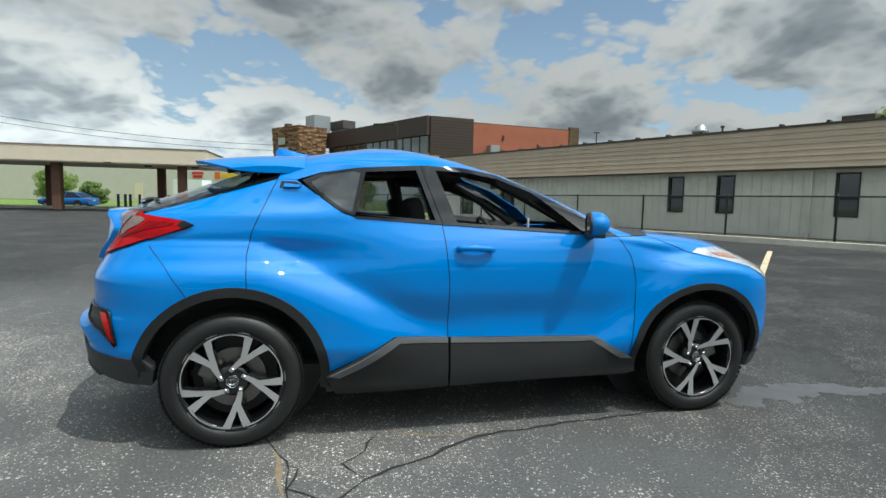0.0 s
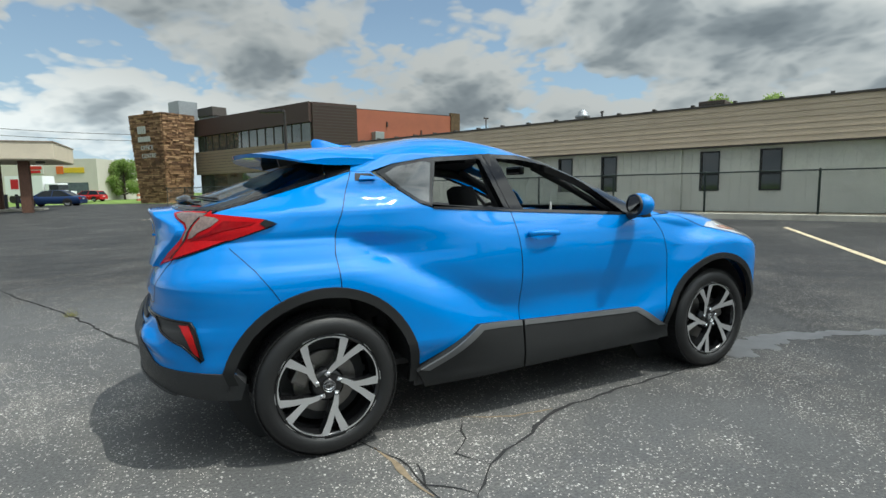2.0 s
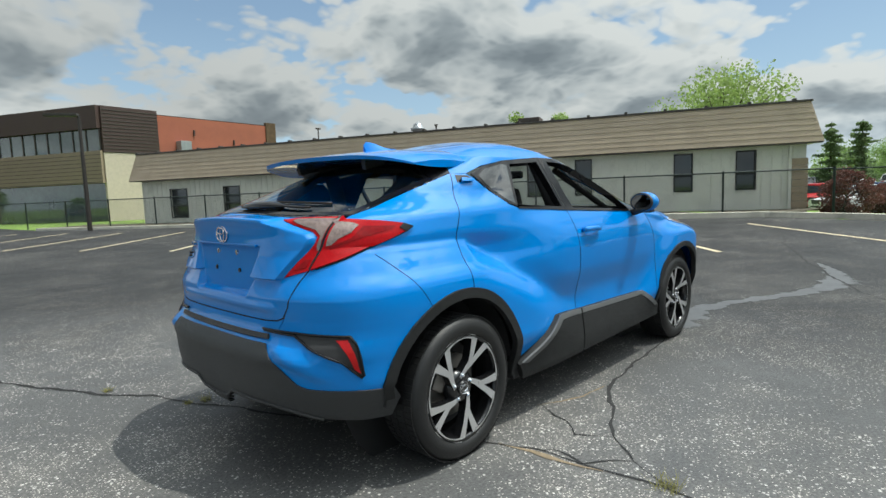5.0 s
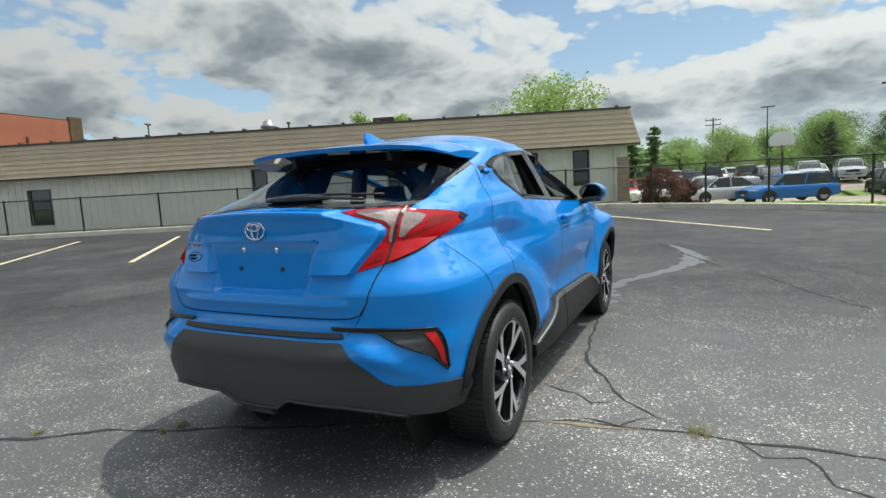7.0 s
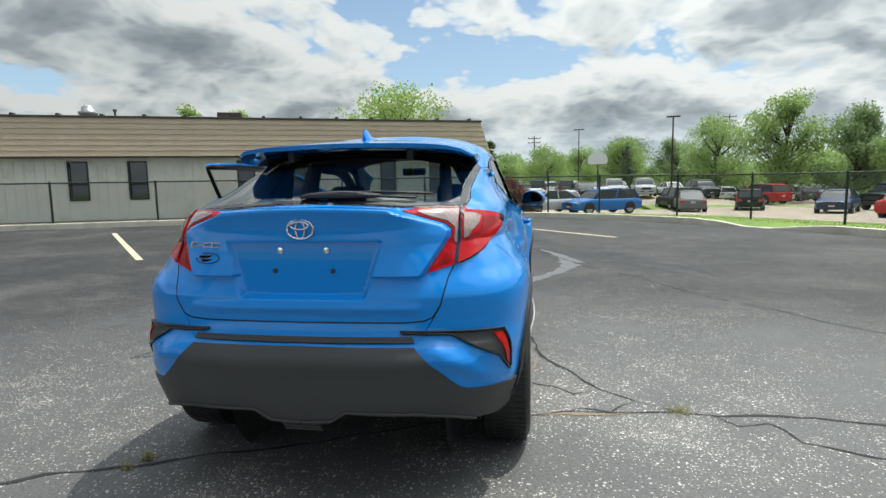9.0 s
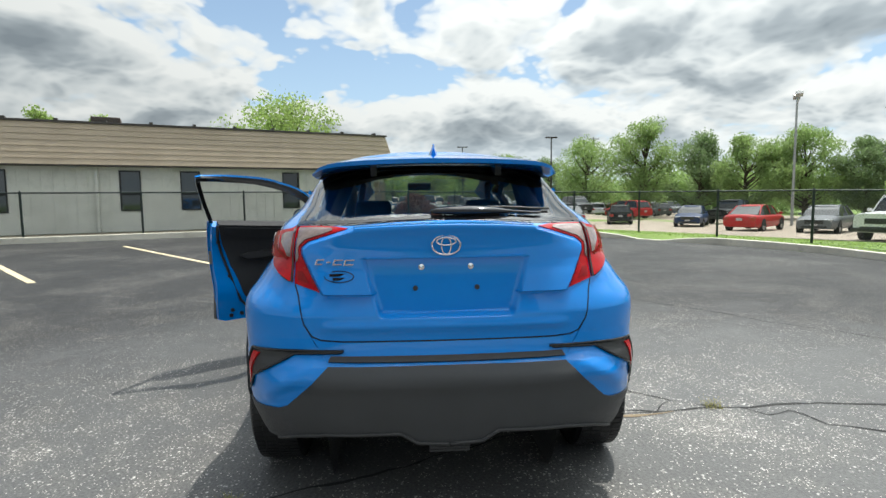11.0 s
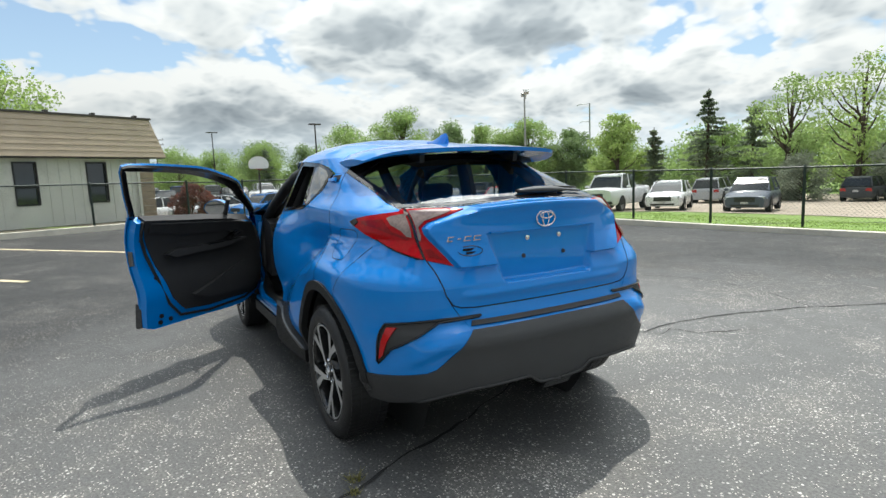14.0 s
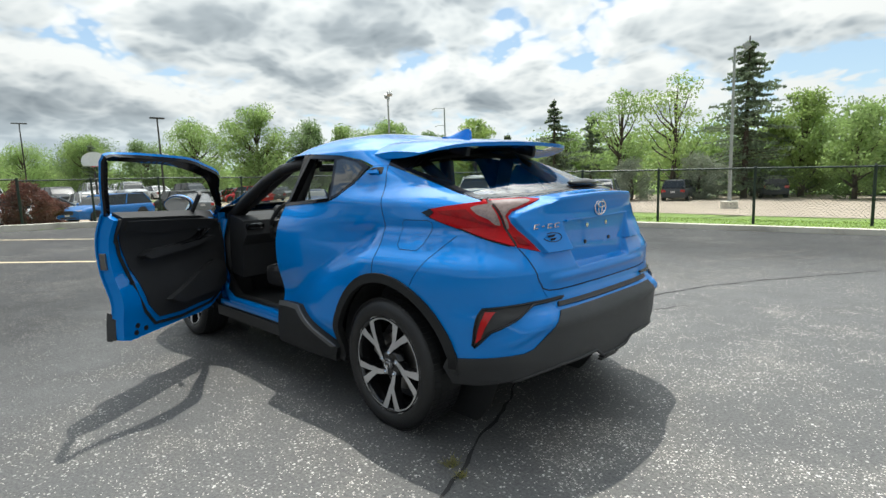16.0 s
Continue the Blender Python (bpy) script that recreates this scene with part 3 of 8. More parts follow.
def fence_run(path, zf, height, label, every=3.0, gap=0.085):
    ob = thing("chain_link_fence", label, "fence")
    bmw, bmr = bmesh.new(), bmesh.new()
    dist = 0.0
    for a, b in zip(path, path[1:]):
        L = math.dist(a, b)
        n = max(1, round(L / every))
        ux, uy = (b[0] - a[0]) / L, (b[1] - a[1]) / L
        for k in range(n):
            x, y = a[0] + (b[0] - a[0]) * k / n, a[1] + (b[1] - a[1]) * k / n
            bm = bmesh.new()
            z = zf(x, y)
            rod(bm, (x, y, z - 0.1), (x, y, z + height + 0.02), 0.032, seg=8)
            rod(bm, (x, y, z + height + 0.02), (x, y, z + height + 0.06), 0.036, 0.01, seg=8)
            part("post", bm, M_POST, ob)
        rod(bmr, (*a, zf(*a) + height), (*b, zf(*b) + height), 0.021, seg=6)
        # diagonal wires both ways
        q = int(L / gap)
        for k in range(-int(height / gap), q):
            for sgn in (1, -1):
                s0, s1 = k * gap, k * gap + height
                t0, t1 = 0.0, height
                if sgn < 0:
                    s0, s1 = s1, s0
                # clip to the run
                lo, hi = 0.0, L
                if max(s0, s1) < lo or min(s0, s1) > hi:
                    continue
                def cut(s, tt):
                    if s < lo:
                        return lo, tt + (lo - s) * (1 if sgn > 0 else -1) * (1 if tt == 0 else 1)
                    if s > hi:
                        return hi, tt + (hi - s) * (1 if sgn > 0 else -1)
                    return s, tt
                s0, t0 = cut(s0, t0)
                s1, t1 = cut(s1, t1)
                if abs(t1 - t0) < 0.02:
                    continue
                x0, y0 = a[0] + ux * s0, a[1] + uy * s0
                x1, y1 = a[0] + ux * s1, a[1] + uy * s1
                za = zf(x0, y0) + 0.03
                p0, p1 = Vector((x0, y0, za + t0 * 0.975)), Vector((x1, y1, za + t1 * 0.975))
                d = (p1 - p0).normalized()
                w = 0.0023
                side = Vector((-uy, ux, 0)) * w
                upv = d.cross(side).normalized() * w
                tri = [upv, side - upv * 0.5, -side - upv * 0.5]
                va = [bmw.verts.new(p0 + c) for c in tri]
                vb = [bmw.verts.new(p1 + c) for c in tri]
                for i in range(3):
                    bmw.faces.new((va[i], va[(i + 1) % 3], vb[(i + 1) % 3], vb[i]))
    bm = bmesh.new()
    x, y = path[-1]
    z = zf(x, y)
    rod(bm, (x, y, z - 0.1), (x, y, z + height + 0.05), 0.038, seg=8)
    part("post", bm, M_POST, ob)
    part("top_rail", bmr, M_POST, ob)
    me = part("wire_mesh", bmw, M_WIRE, ob)
    return ob


fence_run([wall_point(40, 16.3), wall_point(-7.0, 16.3)], lambda x, y: lot_z(x, y) + 0.1, 1.25, "dark chain-link fence along the metal building")
fence_run([wall_point(-7.0, 16.3), (16.5, -3.3), (15.6, -5.6), (14.0, -7.2), (12.0, -8.6), (9.8, -9.7), (7.6, -10.1), (5.6, -10.5), (3.7, -10.9), (1.7, -11.5), (-0.4, -12.3), (-4.0, -13.6), (-12, -16.0), (-30, -20.0)], lambda x, y: ground_z(x, y) - 0.04, 1.28, "dark chain-link fence on the grass verge", 2.35)

# ---- the blue crossover ----
# The body is one surface of rings: u runs from the tail's middle (0) by the rear corner, the side (1 to 2) and the front corner to the nose (3).

def soft_table(tab, soft):
    """A table with its corners rounded over about two times soft, less so near the roof."""
    xs, ys = zip(*tab)

    def f(v):
        w = soft * (1 - 0.9 * smooth(1.34, 1.44, v))
        a = np.interp((v - 2 * w, v - w, v, v + w, v + 2 * w), xs, ys)
        return float(a[0] + 4 * a[1] + 6 * a[2] + 4 * a[3] + a[4]) / 16

    return f


XR = soft_table([(0.20, -0.55), (0.25, -0.66), (0.30, -0.735), (0.36, -0.78), (0.45, -0.792), (0.56, -0.800), (0.588, -0.807), (0.606, -0.803), (0.645, -0.778), (0.665, -0.756), (0.70, -0.738), (0.745, -0.732), (0.83, -0.735), (0.90, -0.705), (1.0, -0.675), (1.06, -0.672), (1.10, -0.664), (1.14, -0.648), (1.17, -0.60), (1.20, -0.53), (1.30, -0.25), (1.38, -0.02), (1.43, 0.12), (1.47, 0.25), (1.495, 0.38), (1.51, 0.52), (1.53, 0.70)], 0.005)
XF = soft_table([(0.20, 3.30), (0.25, 3.40), (0.35, 3.45), (0.5, 3.47), (0.62, 3.46), (0.7, 3.44), (0.8, 3.40), (0.85, 3.36), (0.90, 3.30), (0.95, 3.22), (1.0, 3.10), (1.035, 2.96), (1.055, 2.80), (1.07, 2.60), (1.08, 2.42), (1.10, 2.29), (1.25, 1.97), (1.40, 1.60), (1.45, 1.40), (1.48, 1.24), (1.51, 1.02), (1.53, 0.85)], 0.012)
YS = soft_table([(0.20, 0.78), (0.26, 0.825), (0.34, 0.832), (0.50, 0.815), (0.62, 0.822), (0.75, 0.838), (0.90, 0.838), (0.98, 0.828), (1.04, 0.808), (1.09, 0.782), (1.12, 0.765), (1.16, 0.747), (1.28, 0.700), (1.36, 0.664), (1.43, 0.632), (1.465, 0.585), (1.495, 0.49), (1.51, 0.40), (1.522, 0.27), (1.53, 0.16)], 0.018)
X0_ = soft_table([(0.2, 0.1), (1.0, 0.1), (1.15, 0.25), (1.30, 0.50), (1.43, 0.62), (1.53, 0.75)], 0.03)
X1_ = soft_table([(0.2, 2.87), (0.84, 2.87), (0.92, 2.62), (1.0, 2.25), (1.08, 1.85), (1.25, 1.45), (1.43, 1.05), (1.53, 0.8)], 0.03)
MR = soft_table([(0.2, 3.5), (0.60, 3.6), (0.70, 3.9), (0.86, 3.9), (0.95, 3.6), (1.1, 3.2), (1.2, 2.7), (1.53, 2.3)], 0.03)
# the hips draw in above the rear wheel to a ledge under the lamps
HIP = soft_table([(0.2, -0.030), (0.50, -0.034), (0.62, -0.044), (0.74, -0.064), (0.80, -0.070), (0.86, -0.078), (0.92, -0.104), (0.98, -0.096), (1.04, -0.058), (1.10, -0.028), (1.16, 0.0), (1.53, 0.0)], 0.012)
MF = soft_table([(0.2, 2.2), (0.9, 2.25), (1.0, 2.5), (1.08, 2.6), (1.53, 2.3)], 0.03)


def half_width(x, z):
    y = YS(z)
    # haunch below the line that falls from the tail lamp to the sill, and the front wing before the line that rises from it
    dr = ((1.05 - z) * 0.95 - (x - 0.08) * 0.50) / 1.07
    rear = (1 - (1 - min(1.0, max(0.0, dr / 0.19))) ** 2) * (1 - smooth(0.55, 1.05, x)) * smooth(0.30, 0.5, z)
    df = ((x - 1.95) * 0.50 - (z - 0.52) * 0.48) / 0.69
    front = smooth(-0.02, 0.24, df) * smooth(0.30, 0.5, z) * (1 - smooth(0.84, 1.02, z))
    y += 0.072 * rear + 0.060 * front - 0.014 * math.exp(-((dr + 0.01) / 0.085) ** 2) * smooth(0.0, 0.2, x) * (1 - smooth(1.0, 1.5, x)) * smooth(0.45, 0.6, z) * (1 - smooth(0.98, 1.08, z))
    y += HIP(z) * (1 - smooth(0.30, 0.95, x))
    # shoulder over the rear wheel
    y += 0.030 * math.exp(-((x + 0.05) / 0.45) ** 2 - ((z - 0.86) / 0.20) ** 2)
    # fuller door under the belt, hollow above the sill
    y += 0.012 * math.exp(-((x - 1.3) / 0.8) ** 2 - ((z - 0.88) / 0.16) ** 2) - 0.014 * math.exp(-((x - 1.4) / 0.55) ** 2 - ((z - 0.60) / 0.10) ** 2)
    # cabin narrows to the tail, bonnet to the nose
    if z > 1.12:
        y -= (0.055 * (1 - smooth(0.15, 0.75, x)) + 0.02 * smooth(1.4, 2.2, x)) * smooth(1.12, 1.26, z)
    else:
        y -= 0.055 * smooth(2.0, 2.7, x) * smooth(0.86, 1.0, z)
    return y


# half width of the panel between the lamps, by height
PANEL = lerp_table([(0.0, 0.60), (0.90, 0.460), (0.914, 0.469), (1.026, 0.540), (1.050, 0.553), (1.074, 0.555), (1.095, 0.530), (1.111, 0.479), (1.135, 0.400), (1.144, 0.365), (1.152, 0.350), (1.165, 0.345), (1.18, 0.345)])


def skin(u, z, off=0.0):
    """The point of the body at u, z; off: metres outwards. The right side is at negative y."""
    m = rise = 0.0
    if u <= 1:
        x0 = X0_(z)
        a, th, m = x0 - XR(z), max(0.0, u) * math.pi / 2, MR(z)
        x = x0 - a * max(0.0, math.cos(th)) ** (2 / m)
        y = half_width(x0, z) * math.sin(th) ** (2 / m)
        # the panel between the lamps stands proud, with a duck tail above and the plate's hollow within
        edge = PANEL(z)
        lean = (PANEL(z + 0.004) - PANEL(z - 0.004)) / 0.008
        proud = smooth(0.003, -0.008, (y - edge) / math.sqrt(1 + lean * lean))
        panel = proud * smooth(0.903, 0.911, z)
        zl = 1.150
        rise = 0.014 * max(0.0, 1 - (y / 0.37) ** 2) * smooth(1.07, 1.15, z) * (1 - smooth(1.165, 1.26, z))
        under = 1 - smooth(zl + 0.001, zl + 0.009, z)
        x -= 0.028 * panel * under
        x -= 0.060 * min(1.0, max(0.0, (z - zl + 0.10) / 0.10)) ** 2.2 * under * proud * (1 - smooth(0.38, 0.56, y))
        w = 0.256 + 0.30 * (z - 0.825)
        rec = smooth(w, w - 0.020, y) * smooth(0.818, 0.840, z) * smooth(1.042, 1.036, z)
        x += rec * max(0.0, -0.686 + 0.06 * (z - 0.925) - x)
        x -= 0.010 * math.exp(-((z - 0.790) / 0.018) ** 2) * smooth(0.50, 0.40, y)
        # the painted arm that runs from the corner up to the step
        along, across = (y - 0.50) * 0.858 - (z - 0.665) * 0.515, (y - 0.50) * 0.515 + (z - 0.665) * 0.858
        x -= 0.020 * math.exp(-((across + 0.012) / 0.030) ** 2) * smooth(-0.04, 0.05, along) * smooth(0.32, 0.20, along)
    elif u <= 2:
        x = X0_(z) + (X1_(z) - X0_(z)) * (u - 1)
        y = half_width(x, z)
    else:
        x1 = X1_(z)
        a, th, m = XF(z) - x1, min(1.0, u - 2) * math.pi / 2, MF(z)
        x = x1 + a * math.sin(th) ** (2 / m)
        y = half_width(x1, z) * max(0.0, math.cos(th)) ** (2 / m)
    p = Vector((x, -y, z + rise + 0.38 * max(0.0, z - 1.4457) * smooth(0.2, 0.9, x)))
    if off:
        p += skin_normal(u, z) * off
    return p


def skin_normal(u, z):
    e = 0.004
    u0, u1 = max(0.002, u - e), min(2.998, u + e)
    du = skin(u1, z) - skin(u0, z)
    dz = skin(u, min(1.529, z + e)) - skin(u, max(0.205, z - e))
    n = du.cross(dz)
    if n.length < 1e-9:
        n = Vector((0, 0, 1))
    n.normalize()
    c = Vector((1.2, 0, 0.7))
    return n if n.dot(skin(u, z) - c) > 0 else -n


def u_x(x, z):
    """u of the place x along the side."""
    x0, x1 = X0_(z), X1_(z)
    if x < x0:
        a = x0 - XR(z)
        return math.acos(min(1.0, (x0 - x) / a) ** (MR(z) / 2)) / (math.pi / 2)
    if x > x1:
        a = XF(z) - x1
        return 2 + math.asin(min(1.0, (x - x1) / a) ** (MF(z) / 2)) / (math.pi / 2)
    return 1 + (x - x0) / (x1 - x0)


def u_y(y, z):
    """u of the place y across the tail."""
    return math.asin(min(1.0, y / half_width(X0_(z), z)) ** (MR(z) / 2)) / (math.pi / 2)


def uz(pts):
    """Corners given as ('x', x, z) or ('y', y, z) as places on the skin."""
    return [((u_x(a, z) if k == "x" else u_y(a, z)), z) for k, a, z in pts]


def dense(poly, step=0.02, closed=True):
    res = []
    pairs = list(zip(poly, poly[1:] + poly[:1])) if closed else list(zip(poly, poly[1:]))
    for (a, z0), (b, z1) in pairs:
        n = max(1, int(max(abs(b - a) * 1.2, abs(z1 - z0)) / step))
        res += [(a + (b - a) * k / n, z0 + (z1 - z0) * k / n) for k in range(n)]
    return res if closed else res + [poly[-1]]


def dense_xz(pts, step=0.02, closed=True):
    """Straight in x and z (or y and z), then on the skin."""
    res = []
    n_ = len(pts)
    for i in range(n_ if closed else n_ - 1):
        (k0, a, z0), (k1, b, z1) = pts[i], pts[(i + 1) % n_]
        n = max(1, int(max(abs(b - a), abs(z1 - z0)) / step))
        if k0 == k1:
            res += uz([(k0, a + (b - a) * j / n, z0 + (z1 - z0) * j / n) for j in range(n)])
        else:
            p, q = uz([pts[i]])[0], uz([pts[(i + 1) % n_]])[0]
            res += [(p[0] + (q[0] - p[0]) * j / n, p[1] + (q[1] - p[1]) * j / n) for j in range(n)]
    return res if closed else res + uz([pts[-1]])


def patch(name, poly, mat, parent, off=0.0, skirt=0.0, cell=(0.035, 0.03), label="", mirror=False, both=False, cuts=()):
    """A piece of the body's skin inside an outline in u, z. skirt: depth of its edge. mirror: for the left side; both: across the middle."""
    bm = bmesh.new()
    fill_outline(bm, poly)
    for k in range(2):
        lo, hi = min(p[k] for p in poly), max(p[k] for p in poly)
        no = (1, 0, 0) if k == 0 else (0, 1, 0)
        for c in [lo + cell[k] * j for j in range(1, int((hi - lo - 1e-4) / cell[k]) + 1)] + [c for c in cuts if k and lo < c < hi]:
            bmesh.ops.bisect_plane(bm, geom=bm.verts[:] + bm.edges[:] + bm.faces[:], plane_co=(c * no[0], c * no[1], 0), plane_no=no, dist=1e-5)
    bmesh.ops.remove_doubles(bm, verts=bm.verts, dist=1e-4)
    coords = {v: (v.co.x, v.co.y) for v in bm.verts}
    rim = [e for e in bm.edges if e.is_boundary]
    mid_u = 1e-3
    for v in bm.verts:
        v.co = skin(*coords[v], off)
    if both:
        for v, (a, z) in coords.items():
            if a < mid_u or a > 3 - mid_u:
                v.co.y = 0.0
    norm = {v: skin_normal(*coords[v]) for v in bm.verts}
    if skirt:
        if both:
            rim = [e for e in rim if not all(coords[v][0] < mid_u or coords[v][0] > 3 - mid_u for v in e.verts)]
        g = bmesh.ops.extrude_edge_only(bm, edges=rim)
        for v in g["geom"]:
            if isinstance(v, bmesh.types.BMVert):
                src = min((e.other_vert(v) for e in v.link_edges if e.other_vert(v) in norm), key=lambda w: (w.co - v.co).length)
                v.co = src.co - norm[src] * skirt
    if mirror or both:
        if both:
            g = bmesh.ops.duplicate(bm, geom=bm.verts[:] + bm.edges[:] + bm.faces[:])
            for v in g["geom"]:
                if isinstance(v, bmesh.types.BMVert):
                    v.co.y = -v.co.y
            bmesh.ops.remove_doubles(bm, verts=bm.verts, dist=1e-4)
        else:
            for v in bm.verts:
                v.co.y = -v.co.y
    ob = part(name, bm, mat, parent, label, smooth=True)
    ob.data.set_sharp_from_angle(angle=radians(50))
    # outward faces
    return ob


def gap_line(name, pts, parent, mirror=False, w=0.0020, mat=None, closed=False, off=0.0012):
    """A thin dark panel gap along places on the skin."""
    line = dense_xz(pts, 0.02, closed)
    if closed:
        line = line + line[:1]
    bm = bmesh.new()
    prev = None
    P = [skin(a, z, off) for a, z in line]
    for i, (a, z) in enumerate(line):
        d = (P[min(i + 1, len(P) - 1)] - P[max(i - 1, 0)]).normalized()
        s = d.cross(skin_normal(a, z)).normalized() * w
        r = [bm.verts.new(P[i] - s), bm.verts.new(P[i] + s)]
        if mirror:
            for v in r:
                v.co.y = -v.co.y
        if prev:
            bm.faces.new((prev[0], r[0], r[1], prev[1]))
        prev = r
    return part(name, bm, mat or M_GLOSSBLACK, parent)


car = thing("blue_crossover", "shiny bright blue compact crossover, driver's door open, on asphalt", "car")

# outlines on the side, x and z
ARCH = 0.430


def arch(cx, a0, a1, r, n=26):
    return [("x", cx + r * math.cos(radians(a0 + (a1 - a0) * k / n)), 0.335 + r * math.sin(radians(a0 + (a1 - a0) * k / n))) for k in range(n + 1)]


B_TOP, B_BELT, B_SILL = (0.955, 1.432), (1.06, 1.115), (1.095, 0.505)
SILL_TOP = [(0.46, 0.345), (0.80, 0.525), (1.095, 0.505), (1.95, 0.485), (2.17, 0.36)]
BELT = [(0.30, 1.335), (0.40, 1.262), (0.53, 1.168), (0.60, 1.145), (1.06, 1.115), (1.6, 1.085), (2.10, 1.056)]
WINTOP = [(0.30, 1.335), (0.42, 1.375), (0.62, 1.408), (0.955, 1.432), (1.2, 1.428), (1.42, 1.398), (1.66, 1.318), (1.90, 1.195), (2.10, 1.056)]
X = lambda pts: [("x", a, z) for a, z in pts]

SILL_A = [(0.455, 0.335), (0.80, 0.528), (1.088, 0.508), (1.088, 0.262), (0.50, 0.25)]
SILL_B = [(1.10, 0.262), (1.10, 0.508), (1.95, 0.488), (2.19, 0.36), (2.21, 0.28)]
EDGE_A = [(0.47, 0.345), (0.80, 0.528), (1.086, 0.508), (1.086, 0.478), (0.815, 0.495), (0.52, 0.335)]
EDGE_B = [(1.102, 0.478), (1.102, 0.508), (1.95, 0.488), (2.16, 0.375), (2.10, 0.375), (1.93, 0.46)]
# rear door skin below the belt, front door skin
REAR_EDGE = [(0.205, 1.337), (0.165, 1.25), (0.085, 1.06), (0.065, 0.95), (0.072, 0.80), (0.075, 0.765)]
rear_door = dense_xz(X([B_BELT, B_SILL, (0.80, 0.525), (0.46, 0.345)]) + arch(0, 3, 80, ARCH)[:] + X([(0.065, 0.95), (0.085, 1.06), (0.165, 1.25), (0.205, 1.337), (0.30, 1.335), (0.40, 1.262), (0.53, 1.168), (0.60, 1.145)]))
FRONT_EDGE = [(2.10, 1.056), (2.17, 0.95), (2.205, 0.80), (2.20, 0.62), (2.18, 0.46), (2.17, 0.36)]
front_door = dense_xz(X([B_BELT, (1.6, 1.085)] + FRONT_EDGE + [(1.95, 0.485), B_SILL]))
GATE_LOW = 0.735
quarter = dense_xz(arch(0, 80, 168, ARCH) + [("x", -0.40, 0.452)] + [("y", 0.635, 0.485), ("y", 0.60, 0.50)] + [("y", 0.44, 0.650), ("y", 0.505, 0.745), ("y", 0.535, 0.80), ("y", 0.56, 0.90), ("y", 0.578, 0.944), ("y", 0.583, 1.09), ("y", 0.60, 1.155), ("x", -0.30, 1.185), ("x", 0.0, 1.275), ("x", 0.203, 1.337)] + X([(0.165, 1.25), (0.085, 1.06), (0.065, 0.95)]))
wing = dense_xz(X(FRONT_EDGE[::-1]) + X([(2.32, 1.06), (2.58, 0.965), (2.80, 0.93), (3.15, 0.80), (3.22, 0.62), (3.22, 0.40), (3.12, 0.32)]) + arch(2.64, 4, 178, ARCH))
for side in (False, True):
    tag = "left" if side else "right"
    patch("rear_door", rear_door, M_BLUE, car, 0, 0.012, (0.016, 0.014), mirror=side)
    if not side:
        patch("front_door", front_door, M_BLUE, car, 0, 0.012, (0.018, 0.014), mirror=side)
    patch("rear_quarter_panel", quarter, M_BLUE, car, 0, 0.006, (0.02, 0.014), mirror=side)
    patch("front_wing", wing, M_BLUE, car, 0, 0.006, (0.02, 0.016), mirror=side)
    for pts in ([*REAR_EDGE], [(0.955, 1.432), B_BELT, (1.09, 0.8), B_SILL, (1.10, 0.27)], FRONT_EDGE):
        if side and pts is FRONT_EDGE:
            continue
        gap_line("panel_gap", X(pts), car, side)
    gap_line("panel_gap", X([(-0.39, 0.995), (-0.30, 0.90), (-0.226, 0.80), (-0.20, 0.755)]), car, side, 0.0014)
# tail: gate skin, bumper paint
gate = dense_xz([("y", 0.0, GATE_LOW), ("y", 0.40, 0.737), ("y", 0.47, 0.742), ("y", 0.502, 0.755), ("y", 0.532, 0.80), ("y", 0.557, 0.90), ("y", 0.574, 0.944), ("y", 0.579, 1.09), ("y", 0.585, 1.150), ("y", 0.50, 1.156), ("y", 0.0, 1.163)], 0.02, False)
patch("tailgate", gate, M_BLUE, car, 0, 0.006, (0.0075, 0.0055), both=True, cuts=(0.905, 0.909, 1.036, 1.038, 1.041, 1.147, 1.149, 1.1505, 1.152, 1.154, 1.156, 1.158, 1.160))
gap_line("panel_gap", [("y", 0.0, 0.735), ("y", 0.40, 0.737), ("y", 0.47, 0.742), ("y", 0.503, 0.755), ("y", 0.533, 0.80), ("y", 0.558, 0.90), ("y", 0.575, 0.940)], car, False, 0.0026)
gap_line("panel_gap", [("y", 0.0, 0.735), ("y", 0.40, 0.737), ("y", 0.47, 0.742), ("y", 0.503, 0.755), ("y", 0.533, 0.80), ("y", 0.558, 0.90), ("y", 0.575, 0.940)], car, True, 0.0026)
bump = [(0.0, 0.650), (0.0, 0.735)] + dense_xz([("y", 0.06, 0.735), ("y", 0.40, 0.737), ("y", 0.47, 0.742), ("y", 0.505, 0.752), ("y", 0.44, 0.650), ("y", 0.06, 0.650)], 0.02, False)
patch("bumper_top", bump, M_BLUE, car, 0, 0.004, (0.03, 0.02), both=True)
lower = [(0.0, 0.362), (0.0, 0.650)] + dense_xz([("y", 0.06, 0.650), ("y", 0.44, 0.650), ("y", 0.60, 0.50), ("y", 0.635, 0.485), ("x", -0.40, 0.452), ("x", -0.36, 0.40), ("x", -0.38, 0.315), ("x", -0.50, 0.320), ("y", 0.65, 0.352), ("y", 0.56, 0.385), ("y", 0.45, 0.402), ("y", 0.18, 0.408), ("y", 0.12, 0.368), ("y", 0.05, 0.362)], 0.02, False)
patch("bumper_lower", lower, M_CLAD, car, 0.006, 0.05, (0.03, 0.02), "dark grey textured lower bumper", both=True)
strip = [(0.0, 0.660), (0.0, 0.682)] + dense_xz([("y", 0.06, 0.682), ("y", 0.43, 0.684), ("y", 0.44, 0.664), ("y", 0.06, 0.660)], 0.02, False)
patch("bumper_step", strip, M_BLACK, car, 0.010, 0.014, (0.03, 0.01), "black rubber bumper step pad", both=True)
